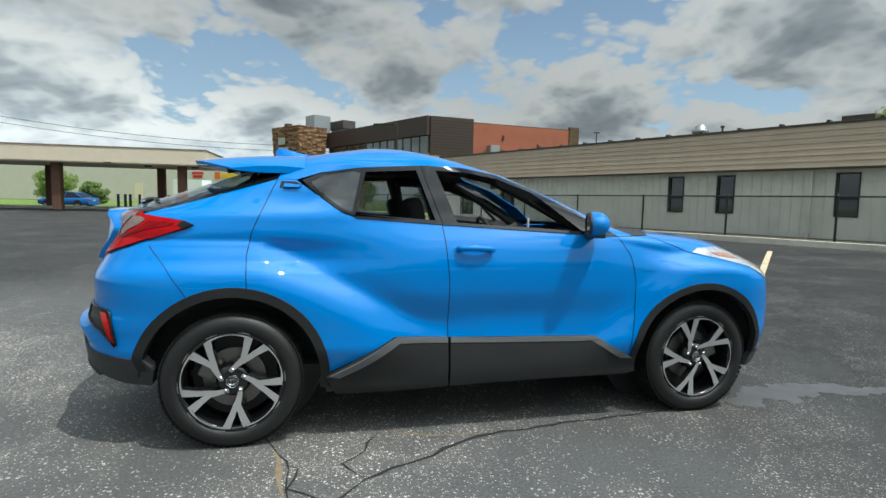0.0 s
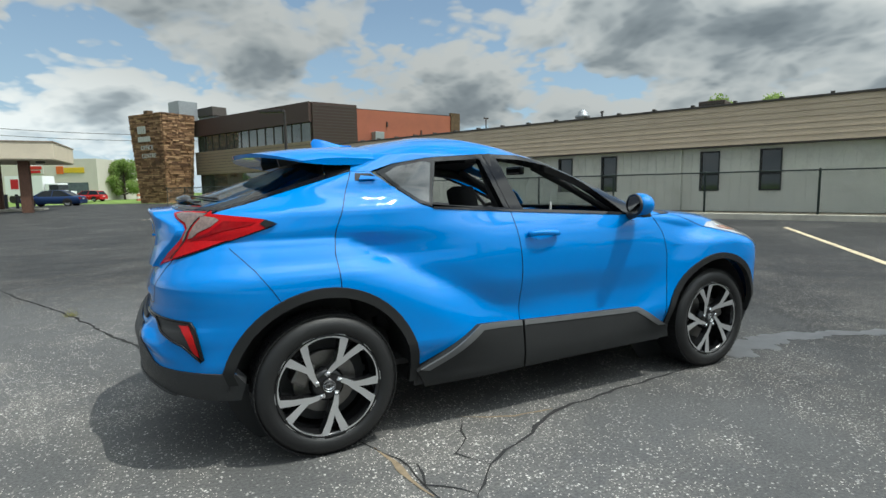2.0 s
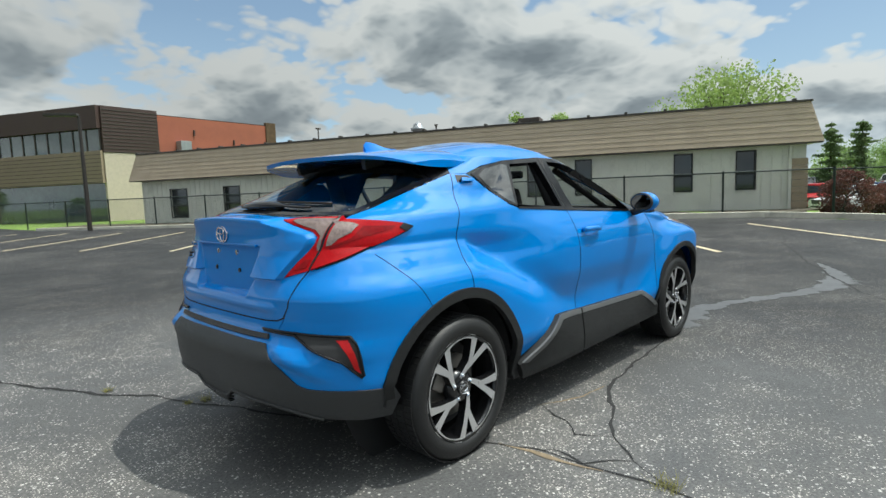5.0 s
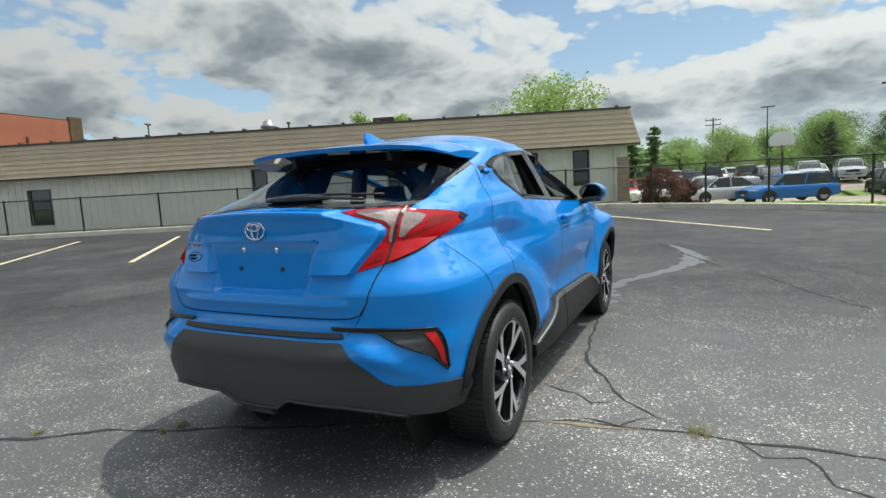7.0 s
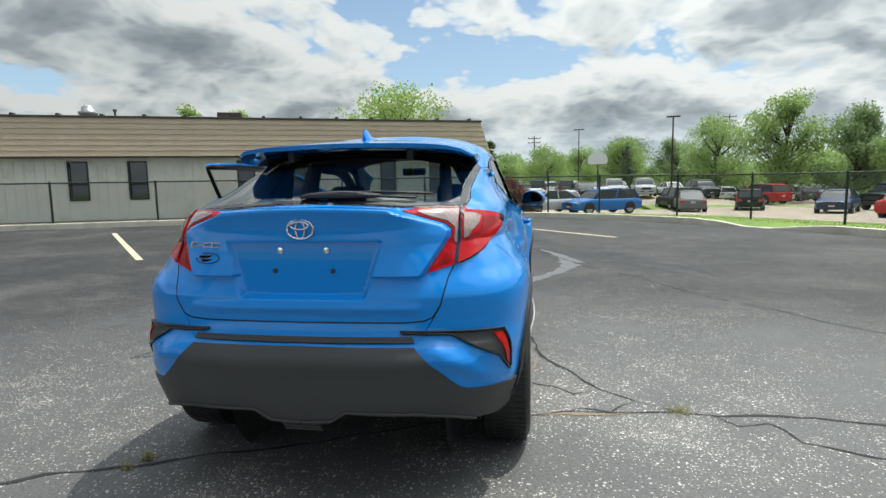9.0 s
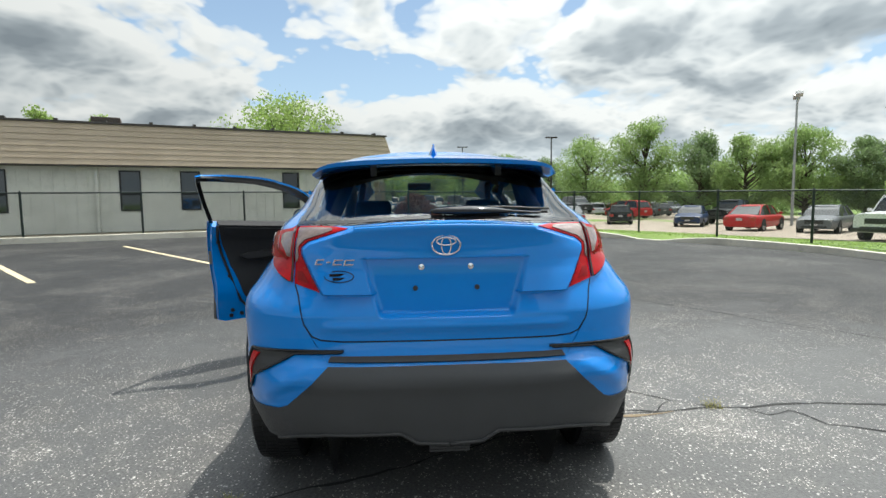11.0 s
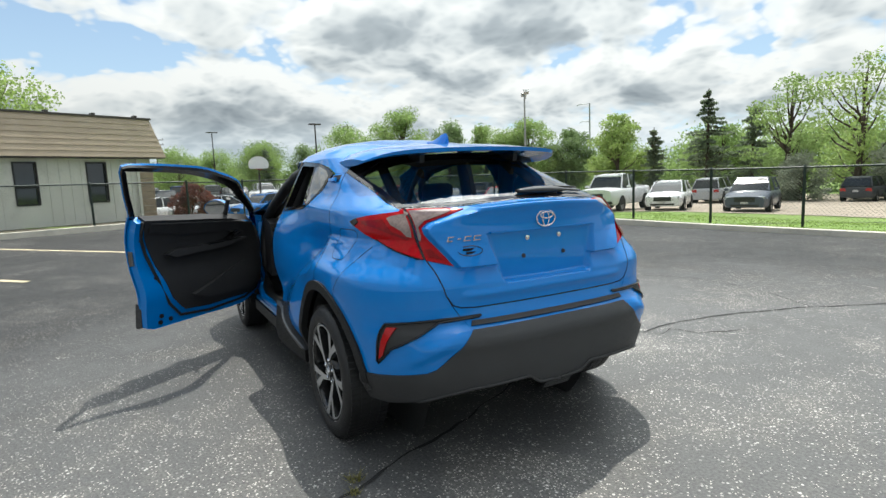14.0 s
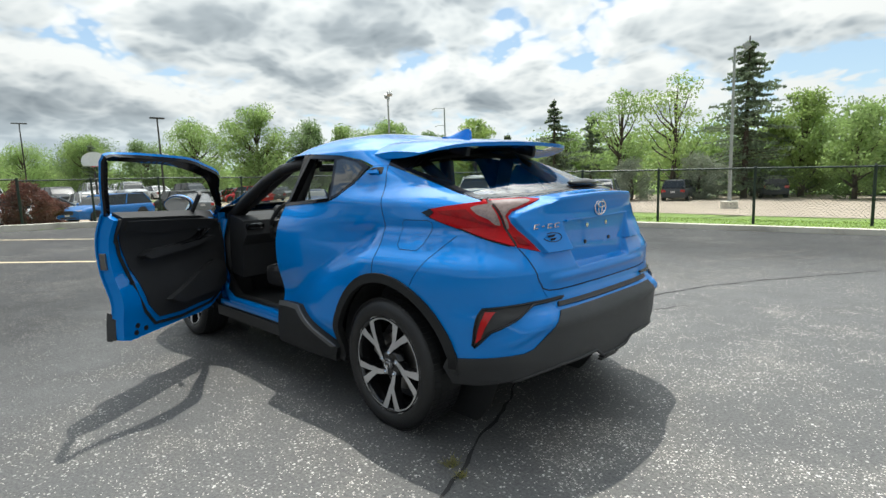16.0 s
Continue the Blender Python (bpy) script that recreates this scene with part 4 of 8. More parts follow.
# nose
front = [(3.0, 0.24), (3.0, 0.80)] + dense_xz([("x", 3.40, 0.80), ("x", 3.15, 0.80), ("x", 3.22, 0.62), ("x", 3.22, 0.40), ("x", 3.12, 0.32), ("x", 3.12, 0.26), ("x", 3.30, 0.24)], 0.02, False)
patch("front_bumper", front, M_BLUE, car, 0, 0.006, (0.05, 0.04), both=True)
chin = [(3.0, 0.21), (3.0, 0.37)] + dense_xz([("x", 3.40, 0.37), ("x", 3.20, 0.355), ("x", 3.07, 0.345), ("x", 3.03, 0.25), ("x", 3.2, 0.21)], 0.02, False)
patch("front_lip", chin, M_CLAD, car, 0.008, 0.03, (0.05, 0.03), "dark grey lower lip", both=True)
hood = [(3.0, 0.80), (3.0, 1.077)] + dense_xz([("x", 2.44, 1.077), ("x", 2.34, 1.068), ("x", 2.32, 1.06), ("x", 2.58, 0.965), ("x", 2.80, 0.93), ("x", 3.15, 0.80), ("x", 3.40, 0.80)], 0.02, False)
patch("bonnet", hood, M_BLUE, car, 0.0, 0.006, (0.04, 0.012), both=True)
cowl = [(3.0, 1.0775), (3.0, 1.097)] + dense_xz([("x", 2.28, 1.097), ("x", 2.05, 1.097), ("x", 2.13, 1.064), ("x", 2.335, 1.064), ("x", 2.43, 1.0775)], 0.02, False)
patch("cowl", cowl, M_BLACK, car, -0.002, 0.004, (0.04, 0.008), "black cowl under the windscreen", both=True)
for side in (False, True):
    gap_line("panel_gap", X([(2.32, 1.06), (2.58, 0.965), (2.66, 0.952)]), car, side)
    head = dense_xz(X([(2.60, 0.962), (2.66, 0.986), (2.88, 0.985), (3.04, 0.935), (3.12, 0.865), (3.13, 0.80), (2.97, 0.880), (2.76, 0.928)]))
    hl = patch("headlight", head, M_HEADLENS, car, 0.006, 0.02, (0.03, 0.02), "clear lens with an amber marker", mirror=side)
    patch("amber_marker", dense_xz(X([(2.75, 0.954), (2.88, 0.950), (2.95, 0.918), (2.81, 0.934)])), M_AMBER, hl, 0.009, 0.004, (0.03, 0.02), mirror=side)
    # black plastic: arches and sill
    ring_o, ring_i = arch(0, -8, 164, 0.470), arch(0, -8, 164, 0.424)
    patch("wheel_arch_trim", dense_xz(ring_o + [("x", -0.43, 0.40), ("x", -0.39, 0.40)] + ring_i[::-1]), M_ARCH, car, 0.012, 0.035, (0.03, 0.03), "dark grey wheel arch moulding", mirror=side)
    ring_o, ring_i = arch(2.64, 0, 184, 0.458), arch(2.64, 0, 184, 0.420)
    patch("wheel_arch_trim", dense_xz(ring_o + ring_i[::-1]), M_ARCH, car, 0.012, 0.035, (0.03, 0.03), mirror=side)
    for seg_ in (SILL_A, SILL_B)[: 1 if side else 2]:
        patch("sill_moulding", dense_xz(X(seg_)), M_ARCH, car, 0.036, 0.06, (0.04, 0.03), "dark grey sill moulding", mirror=side)
    # the sill's upper highlight, put in as a strip of lighter colour
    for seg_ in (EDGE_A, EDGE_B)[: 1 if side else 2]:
        patch("sill_highlight", dense_xz(X(seg_)), M_SILL, car, 0.040, 0.01, (0.04, 0.03), "upper edge of the sill, its highlight painted lighter grey", mirror=side)
    # greenhouse: black frame round one opening a door, quarter pane
    opening_r = [(0.60, 1.165), (1.025, 1.135), (0.935, 1.405), (0.66, 1.388)]
    opening_f = [(1.145, 1.125), (1.6, 1.100), (1.88, 1.082), (1.62, 1.300), (1.41, 1.372), (1.2, 1.402), (1.045, 1.408)]

    def frame_piece(name, outer, inner, mat, off, skirt):
        """An outline with a hole, as a strip between two outlines with the same count of points."""
        a, b = dense_xz(X(outer), 1e9), dense_xz(X(inner), 1e9)
        bm = bmesh.new()
        rows = []
        for o, i in zip(outer, inner):
            rows.append((o, i))
        n = len(rows)
        for k in range(n):
            (o0, i0), (o1, i1) = rows[k], rows[(k + 1) % n]
            m = max(1, int(max(math.dist(o0, o1), math.dist(i0, i1)) / 0.04))
            prev = None
            for j in range(m + 1):
                t = j / m
                vs = []
                for w in (0, 0.5, 1):
                    x = (o0[0] + (o1[0] - o0[0]) * t) * (1 - w) + (i0[0] + (i1[0] - i0[0]) * t) * w
                    z = (o0[1] + (o1[1] - o0[1]) * t) * (1 - w) + (i0[1] + (i1[1] - i0[1]) * t) * w
                    p = skin(u_x(x, z), z, off)
                    vs.append(bm.verts.new((p.x, p.y * (-1 if side else 1), p.z)))
                q = skin(u_x(x, z), z, off - skirt)
                vs.append(bm.verts.new((q.x, q.y * (-1 if side else 1), q.z)))
                if prev:
                    for c in range(3):
                        bm.faces.new((prev[c], prev[c + 1], vs[c + 1], vs[c]))
                prev = vs
        bmesh.ops.remove_doubles(bm, verts=bm.verts, dist=5e-4)
        ob = part(name, bm, mat, car, smooth=True)
        ob.data.set_sharp_from_angle(angle=radians(40))
        return ob

    frame_piece("window_frame", [(0.525, 1.172), (1.062, 1.117), (0.957, 1.432), (0.60, 1.406)], opening_r, M_GLOSSBLACK, 0.002, 0.04)
    if not side:
        frame_piece("window_frame", [(1.066, 1.117), (1.6, 1.085), (2.09, 1.060), (1.66, 1.318), (1.42, 1.398), (1.2, 1.428), (0.960, 1.432)], opening_f, M_GLOSSBLACK, 0.002, 0.04)
    patch("quarter_pane", dense_xz(X([(0.33, 1.335), (0.41, 1.262), (0.525, 1.176), (0.595, 1.155), (0.655, 1.395), (0.60, 1.404), (0.42, 1.372)])), M_GLOSSBLACK, car, 0.001, 0.01, (0.03, 0.03), "fixed dark rear quarter pane", mirror=side)
    patch("pane", dense_xz(X([(0.375, 1.325), (0.42, 1.275), (0.53, 1.190), (0.582, 1.172), (0.632, 1.380), (0.59, 1.388), (0.44, 1.360)])), M_QPANE, car, 0.003, 0.004, (0.03, 0.03), mirror=side)
    gap_line("belt_moulding", X([(0.60, 1.147), (1.06, 1.117), (1.6, 1.087), (2.08, 1.062)] if not side else [(0.60, 1.147), (1.06, 1.117)]), car, side, 0.006, M_GLOSSBLACK, off=0.005)
    # rear door handle set in the pillar
    hd = patch("door_handle", dense_xz(X([(0.215, 1.290), (0.30, 1.290), (0.332, 1.308), (0.30, 1.326), (0.225, 1.328)])), M_GLOSSBLACK, car, 0.001, 0.003, (0.03, 0.02), mirror=side)
    patch("grip", dense_xz(X([(0.235, 1.290), (0.315, 1.292), (0.325, 1.304), (0.245, 1.308)])), M_BLUE, hd, 0.016, 0.012, (0.02, 0.01), mirror=side)
    # roof rail edge in blue between window line and roof, with the black pillar behind
    top = dense_xz(X([(0.207, 1.339), (0.30, 1.337), (0.42, 1.377), (0.62, 1.410), (0.957, 1.434), (1.2, 1.430), (1.42, 1.400), (1.66, 1.320), (1.90, 1.197), (2.10, 1.058), (2.20, 1.062), (1.98, 1.20), (1.72, 1.325), (1.50, 1.405), (1.41, 1.4457), (1.2, 1.4457), (0.957, 1.4457), (0.62, 1.4457), (0.40, 1.4457), (0.25, 1.4457)]))
    patch("roof_side", top, M_BLUE, car, 0, 0.004, (0.04, 0.015), mirror=side)
    pillar = dense_xz([("x", 0.09, 1.304), ("x", 0.203, 1.339), ("x", 0.227, 1.392), ("y", 0.462, 1.387)])
    patch("rear_pillar", pillar, M_GLOSSBLACK, car, 0.001, 0.006, (0.03, 0.015), "gloss black rear pillar panel", mirror=side)
# roof: skin above the side rail, closed across the middle
bm = bmesh.new()
zs = [1.4455, 1.465, 1.48, 1.495, 1.503, 1.51, 1.516, 1.522, 1.528]
us = [0.0 + 3.0 * k / 90 for k in range(91)]
grid = [[skin(a, z) for a in us] for z in zs]
for sgn in (1, -1):
    vs = [[bm.verts.new((p.x, p.y * sgn, p.z)) for p in row] for row in grid]
    for r0, r1 in zip(vs, vs[1:]):
        for k in range(90):
            bm.faces.new((r0[k], r0[k + 1], r1[k + 1], r1[k]))
    if sgn == 1:
        capr = vs[-1]
    else:
        capl = vs[-1]
for k in range(90):
    bm.faces.new((capr[k], capr[k + 1], capl[k + 1], capl[k]))
bmesh.ops.remove_doubles(bm, verts=bm.verts, dist=1e-3)
roof = part("roof", bm, M_BLUE, car, smooth=True)
fin = bmesh.new()
prev = None
for t in range(15):
    q = t / 14
    x = 0.165 + 0.235 * q
    h = 0.064 * smooth(-0.05, 0.03, q) * (1 - smooth(0.05, 1.0, q)) ** 1.25 + 0.004
    w = 0.006 + 0.024 * math.sin(math.pi * min(1.0, 0.15 + q)) ** 0.7
    zb = 1.476 + 0.036 * smooth(-0.2, 1.0, q)
    ring = [(x, -w, zb - 0.02), (x, -w * 0.8, zb + 0.004), (x - 0.008, -w * 0.28, zb + h * 0.75), (x - 0.012, -0.0025, zb + h), (x - 0.012, 0.0025, zb + h), (x - 0.008, w * 0.28, zb + h * 0.75), (x, w * 0.8, zb + 0.004), (x, w, zb - 0.02)]
    r = [fin.verts.new(c) for c in ring]
    if prev:
        for k in range(7):
            fin.faces.new((prev[k], prev[k + 1], r[k + 1], r[k]))
    else:
        fin.faces.new(r)
    prev = r
fin.faces.new(prev[::-1])
fn = part("shark_fin_antenna", fin, M_BLUE, car, smooth=True)
fn.data.set_sharp_from_angle(angle=radians(50))

# windscreen and rear window with real openings between the pillars
scr = [(3.0, 1.095), (3.0, 1.4450)] + dense_xz([("x", 1.43, 1.4450), ("x", 1.42, 1.405), ("x", 1.63, 1.325), ("x", 1.86, 1.20), ("x", 2.03, 1.10), ("x", 2.2, 1.095)], 0.02, False)
ws = patch("windscreen", scr, M_GLASS, car, 0.0, 0.0, (0.05, 0.03), both=True)
ws.visible_shadow = False
GL_T, GL_B = 1.415, 1.1645
rear_glass = [(0.0, GL_B), (0.0, GL_T)] + dense_xz([("y", 0.06, GL_T), ("y", 0.40, 1.405), ("y", 0.46, 1.385), ("x", 0.088, 1.304), ("x", 0.0, 1.277), ("x", -0.30, 1.187), ("y", 0.60, 1.156), ("y", 0.50, 1.158), ("y", 0.06, GL_B)], 0.02, False)
rg = patch("rear_window", rear_glass, M_TINT, car, 0.0, 0.0, (0.04, 0.02), "dark tinted sloping rear window", both=True)
rg.visible_shadow = False
# printed black edge of the rear glass
for side in (False, True):
    gap_line("glass_edge", [("y", 0.0, 1.176), ("y", 0.50, 1.170), ("y", 0.585, 1.168), ("x", -0.30, 1.197), ("x", 0.0, 1.287), ("x", 0.072, 1.310), ("y", 0.45, 1.38)], car, side, 0.014, M_GLOSSBLACK, off=0.001)
head_r = [(0.0, GL_T), (0.0, 1.4453)] + dense_xz([("y", 0.06, 1.4453), ("y", 0.38, 1.4453), ("x", 0.248, 1.4453), ("x", 0.229, 1.392), ("y", 0.463, 1.388), ("y", 0.40, 1.406), ("y", 0.06, GL_T)], 0.02, False)
patch("window_header", head_r, M_GLOSSBLACK, car, 0.0, 0.01, (0.03, 0.015), both=True)

# roof spoiler: a wing from the roof's rear edge with a dark underside
bm = bmesh.new()
n = 24
tops, bots = [], []
for k in range(n + 1):
    v = k / n
    y = -0.60 + 1.20 * v
    e = abs(2 * v - 1)
    xr = 0.36 - 0.02 * e ** 2
    za, zb = 1.30, 1.528
    for _ in range(18):
        zr = (za + zb) / 2
        za, zb = (zr, zb) if skin(u_y(abs(y), zr), zr).x < xr else (za, zr)
    zr += 0.003
    xt = -0.285 + 0.11 * e ** 2 + 0.15 * e ** 10
    zt = 1.440 - 0.016 * e ** 2 - 0.035 * e ** 10
    top_, bot_ = [], []
    for j in range(8):
        s = j / 7
        x = xr + (xt - xr) * s
        z = zr + (zt - zr) * s + 0.012 * math.sin(math.pi * s)
        th = 0.030 * (1 - s) ** 0.7 + 0.020
        th *= 1 - 0.55 * e ** 6
        top_.append(bm.verts.new((x, y, z)))
        bot_.append(bm.verts.new((x + 0.006 * s, y, z - th - 0.02 * math.sin(math.pi * s))))
    tops.append(top_)
    bots.append(bot_)
for a, b in zip(tops, tops[1:]):
    for j in range(7):
        bm.faces.new((a[j], a[j + 1], b[j + 1], b[j]))
for a, b in zip(bots, bots[1:]):
    for j in range(7):
        bm.faces.new((a[j], b[j], b[j + 1], a[j + 1])).material_index = 1 if j < 4 else 0
for k in range(n):
    bm.faces.new((tops[k][7], bots[k][7], bots[k + 1][7], tops[k + 1][7]))
for a, b in ((tops[0], bots[0]), (tops[-1], bots[-1])):
    for j in range(7):
        bm.faces.new((a[j], b[j], b[j + 1], a[j + 1]))
sp = part("roof_spoiler", bm, [M_BLUE, M_BLACK], car, "blue roof spoiler with a black underside", smooth=True)
sp.data.set_sharp_from_angle(angle=radians(40))
for y_ in (-0.30, 0.30):
    bm = bmesh.new()
    prism(bm, [(-0.10, 1.425), (-0.085, 1.372), (0.03, 1.398), (0.06, 1.43)], y_ - 0.014, y_ + 0.014)
    part("spoiler_stay", bm, M_BLACK, sp)

# lamps at the tail
for side in (False, True):
    outer = dense_xz([("y", 0.588, 1.151), ("x", -0.444, 1.139), ("x", -0.30, 1.124), ("x", -0.23, 1.113), ("x", -0.185, 1.096), ("x", -0.23, 1.078), ("x", -0.36, 1.036), ("x", -0.45, 1.005), ("x", -0.53, 0.976), ("y", 0.60, 0.950), ("y", 0.585, 0.945), ("y", 0.589, 1.06)])
    lamp = patch("tail_light", outer, M_RED, car, 0.012, 0.016, (0.02, 0.015), "glossy red tail lamp with a clear middle", mirror=side)
    patch("lamp_tip", dense_xz([("x", -0.23, 1.113), ("x", -0.185, 1.096), ("x", -0.23, 1.078), ("x", -0.255, 1.095)]), M_GLOSSBLACK, lamp, 0.016, 0.004, (0.03, 0.02), mirror=side)
    patch("clear_lens", dense_xz([("y", 0.594, 1.140), ("x", -0.49, 1.131), ("x", -0.43, 1.122), ("x", -0.415, 1.112), ("x", -0.45, 1.085), ("x", -0.50, 1.062), ("y", 0.612, 1.040), ("y", 0.597, 1.036)]), M_CLEARLENS, lamp, 0.0155, 0.004, (0.02, 0.015), "clear indicator lens", mirror=side)
    patch("light_bar", dense_xz([("x", -0.40, 1.108), ("x", -0.27, 1.102), ("x", -0.29, 1.090), ("x", -0.41, 1.066), ("x", -0.50, 1.038), ("x", -0.53, 1.02), ("x", -0.535, 1.034), ("x", -0.46, 1.062)]), M_REDBAND, lamp, 0.0145, 0.003, (0.02, 0.015), "deeper red band", mirror=side)
    rim_ = dense_xz([("y", 0.588, 1.151), ("x", -0.444, 1.139), ("x", -0.30, 1.124), ("x", -0.23, 1.113), ("x", -0.185, 1.096), ("x", -0.23, 1.078), ("x", -0.36, 1.036), ("x", -0.45, 1.005), ("x", -0.53, 0.976), ("y", 0.60, 0.950)], 0.02, False)
    bm = bmesh.new()
    tube(bm, [((q := skin(a_, z_, 0.001)).x, q.y * (-1 if side else 1), q.z) for a_, z_ in rim_], 0.005, 5)
    part("lamp_seal", bm, M_GLOSSBLACK, lamp, smooth=True)
    inner = dense_xz([("y", 0.581, 1.153), ("y", 0.50, 1.155), ("y", 0.42, 1.153), ("y", 0.372, 1.147), ("y", 0.404, 1.137), ("y", 0.483, 1.113), ("y", 0.535, 1.097), ("y", 0.560, 1.075), ("y", 0.558, 1.050), ("y", 0.545, 1.026), ("y", 0.474, 0.914), ("y", 0.576, 0.943), ("y", 0.582, 1.06)])
    lamp2 = patch("tail_light", inner, M_RED, car, 0.004, 0.012, (0.02, 0.015), "glossy red tailgate lamp with a clear upper part", mirror=side)
    patch("clear_lens", dense_xz([("y", 0.577, 1.145), ("y", 0.50, 1.148), ("y", 0.44, 1.147), ("y", 0.43, 1.140), ("y", 0.486, 1.121), ("y", 0.542, 1.103), ("y", 0.569, 1.078), ("y", 0.567, 1.045), ("y", 0.572, 1.020), ("y", 0.579, 1.020)]), M_CLEARLENS, lamp2, 0.0075, 0.004, (0.02, 0.015), "clear reversing lens", mirror=side)
    patch("light_bar", dense_xz([("y", 0.567, 0.985), ("y", 0.545, 0.985), ("y", 0.515, 0.943), ("y", 0.562, 0.954)]), M_REDBAND, lamp2, 0.0065, 0.002, (0.02, 0.015), "brighter red band", mirror=side)
    gap_line("lamp_gap", [("y", 0.585, 1.152), ("y", 0.586, 1.06), ("y", 0.582, 0.943)], lamp2, side, 0.0045, M_GLOSSBLACK, off=0.014)
    # fog lamp recess in the bumper corner
    fog = dense_xz([("y", 0.385, 0.703), ("y", 0.57, 0.701), ("y", 0.69, 0.694), ("x", -0.562, 0.688), ("x", -0.548, 0.66), ("x", -0.524, 0.525), ("x", -0.532, 0.516), ("x", -0.60, 0.590), ("y", 0.636, 0.652), ("y", 0.57, 0.690), ("y", 0.40, 0.6965)])
    fg = patch("fog_lamp_trim", fog, M_BLACK, car, 0.003, 0.006, (0.02, 0.02), "black trim with a red reflector", mirror=side)
    bm = bmesh.new()
    tube(bm, [((q := skin(a_, z_, 0.006)).x, q.y * (-1 if side else 1), q.z) for a_, z_ in fog + fog[:1]], 0.0055, 5)
    part("trim_rim", bm, M_GLOSSBLACK, fg, smooth=True)
    patch("reflector", dense_xz([("x", -0.606, 0.676), ("x", -0.572, 0.676), ("x", -0.536, 0.536), ("x", -0.558, 0.556)]), M_DKRED, fg, 0.009, 0.006, (0.02, 0.02), mirror=side)
    if side:
        gap_line("fuel_flap", X([(-0.07, 1.062), (-0.22, 1.062), (-0.245, 1.050), (-0.25, 1.01), (-0.235, 0.955), (-0.205, 0.925), (-0.09, 0.925), (-0.066, 0.945), (-0.058, 1.0), (-0.055, 1.045)]), car, side, 0.0014, closed=True)
# lower edge of the bumper: a thin rolled lip along its middle
bm = bmesh.new()
for sgn in (1, -1):
    pts = [skin(a, z, 0.008) for a, z in dense_xz([("y", 0.0, 0.362), ("y", 0.12, 0.368), ("y", 0.18, 0.408), ("y", 0.45, 0.402), ("y", 0.56, 0.385), ("y", 0.65, 0.352)], 0.02, False)]
    tube(bm, [(p.x, p.y * sgn, p.z) for p in pts], 0.007, 6)
part("bumper_lip", bm, M_BLACK, car, smooth=True)
bm = bmesh.new()
for k in range(3):
    box(bm, (-0.785 + 0.012 * k, -0.075, 0.350 - 0.016 * k), (-0.74, 0.075, 0.358 - 0.016 * k))
part("lower_vent", bm, M_BLACK, car)

# emblem (plain ovals), model letters as bars, dealer sticker bars, plate screws
bm = bmesh.new()


def oval(bm, cy, cz, ry, rz, r, x, seg=28):
    pts = [(x, cy + ry * math.cos(2 * math.pi * k / seg), cz + rz * math.sin(2 * math.pi * k / seg)) for k in range(seg + 1)]
    tube(bm, pts, r, 6)


EX = skin(0.0, 1.088).x - 0.004
oval(bm, 0, 1.088, 0.053, 0.037, 0.0042, EX)
part("emblem", (oval(bm, 0, 1.086, 0.018, 0.033, 0.0034, EX), oval(bm, 0, 1.102, 0.036, 0.014, 0.0034, EX - 0.006), bm)[-1], M_CHROME, car, "chrome oval emblem", smooth=True)


def on_tail(y, z, off):
    p = skin(u_y(abs(y), z), z, off)
    return Vector((p.x, y, z))


for k, (w, y) in enumerate(((0.030, 0.505), (0.016, 0.470), (0.034, 0.434), (0.036, 0.392))):
    bm = bmesh.new()
    c = on_tail(y - 0.03, 1.027, 0.003)
    lean_ = Matrix.Translation((c.x, c.y, 1.027)) @ Matrix(((1, 0, 0, 0), (0, 1, -0.30, 0), (0, 0, 1, 0), (0, 0, 0, 1)))
    if k == 1:
        box(bm, (-0.004, -w / 2, -0.003), (0.004, w / 2, 0.003), 0.001, 0, lean_)
    else:
        for lo_, hi_ in (((-w / 2, 0.006), (w / 2, 0.011)), ((-w / 2, -0.011), (w / 2, -0.006)), ((w / 2 - 0.006, -0.006), (w / 2, 0.006))):
            box(bm, (-0.004, lo_[0], lo_[1]), (0.004, hi_[0], hi_[1]), 0.001, 0, lean_)
    part("badge_bar", bm, M_CHROME, car, "chrome model badge piece")
bm = bmesh.new()
tube(bm, [on_tail(0.400 + 0.055 * math.cos(j * math.pi / 12), 0.975 + 0.020 * math.sin(j * math.pi / 12), 0.002) for j in range(4, 25)], 0.0018, 4)
for dz, w in ((0.006, 0.070), (-0.008, 0.045)):
    c = on_tail(0.400, 0.975 + dz, 0.002)
    box(bm, (c.x - 0.001, c.y - w / 2, c.z - 0.005), (c.x + 0.002, c.y + w / 2, c.z + 0.005))
part("dealer_sticker", bm, M_GLOSSBLACK, car, "dark oval dealer sticker")
for y, z, r, m in ((0.117, 0.925, 0.010, M_BLACK), (-0.117, 0.925, 0.010, M_BLACK), (0.093, 1.005, 0.013, M_CHROME), (-0.093, 1.005, 0.013, M_CHROME)):
    bm = bmesh.new()
    c = on_tail(y, z, 0.002)
    lathe(bm, [(0.004, r), (-0.004, r * 0.9), (-0.005, 0.0)], "X", 12, at=c)
    part("plate_screw", bm, m, car)
bm = bmesh.new()
box(bm, (-0.702, -0.30, 1.038), (-0.66, 0.30, 1.048), 0.004)
part("plate_lamp_bar", bm, M_BLUE, car)

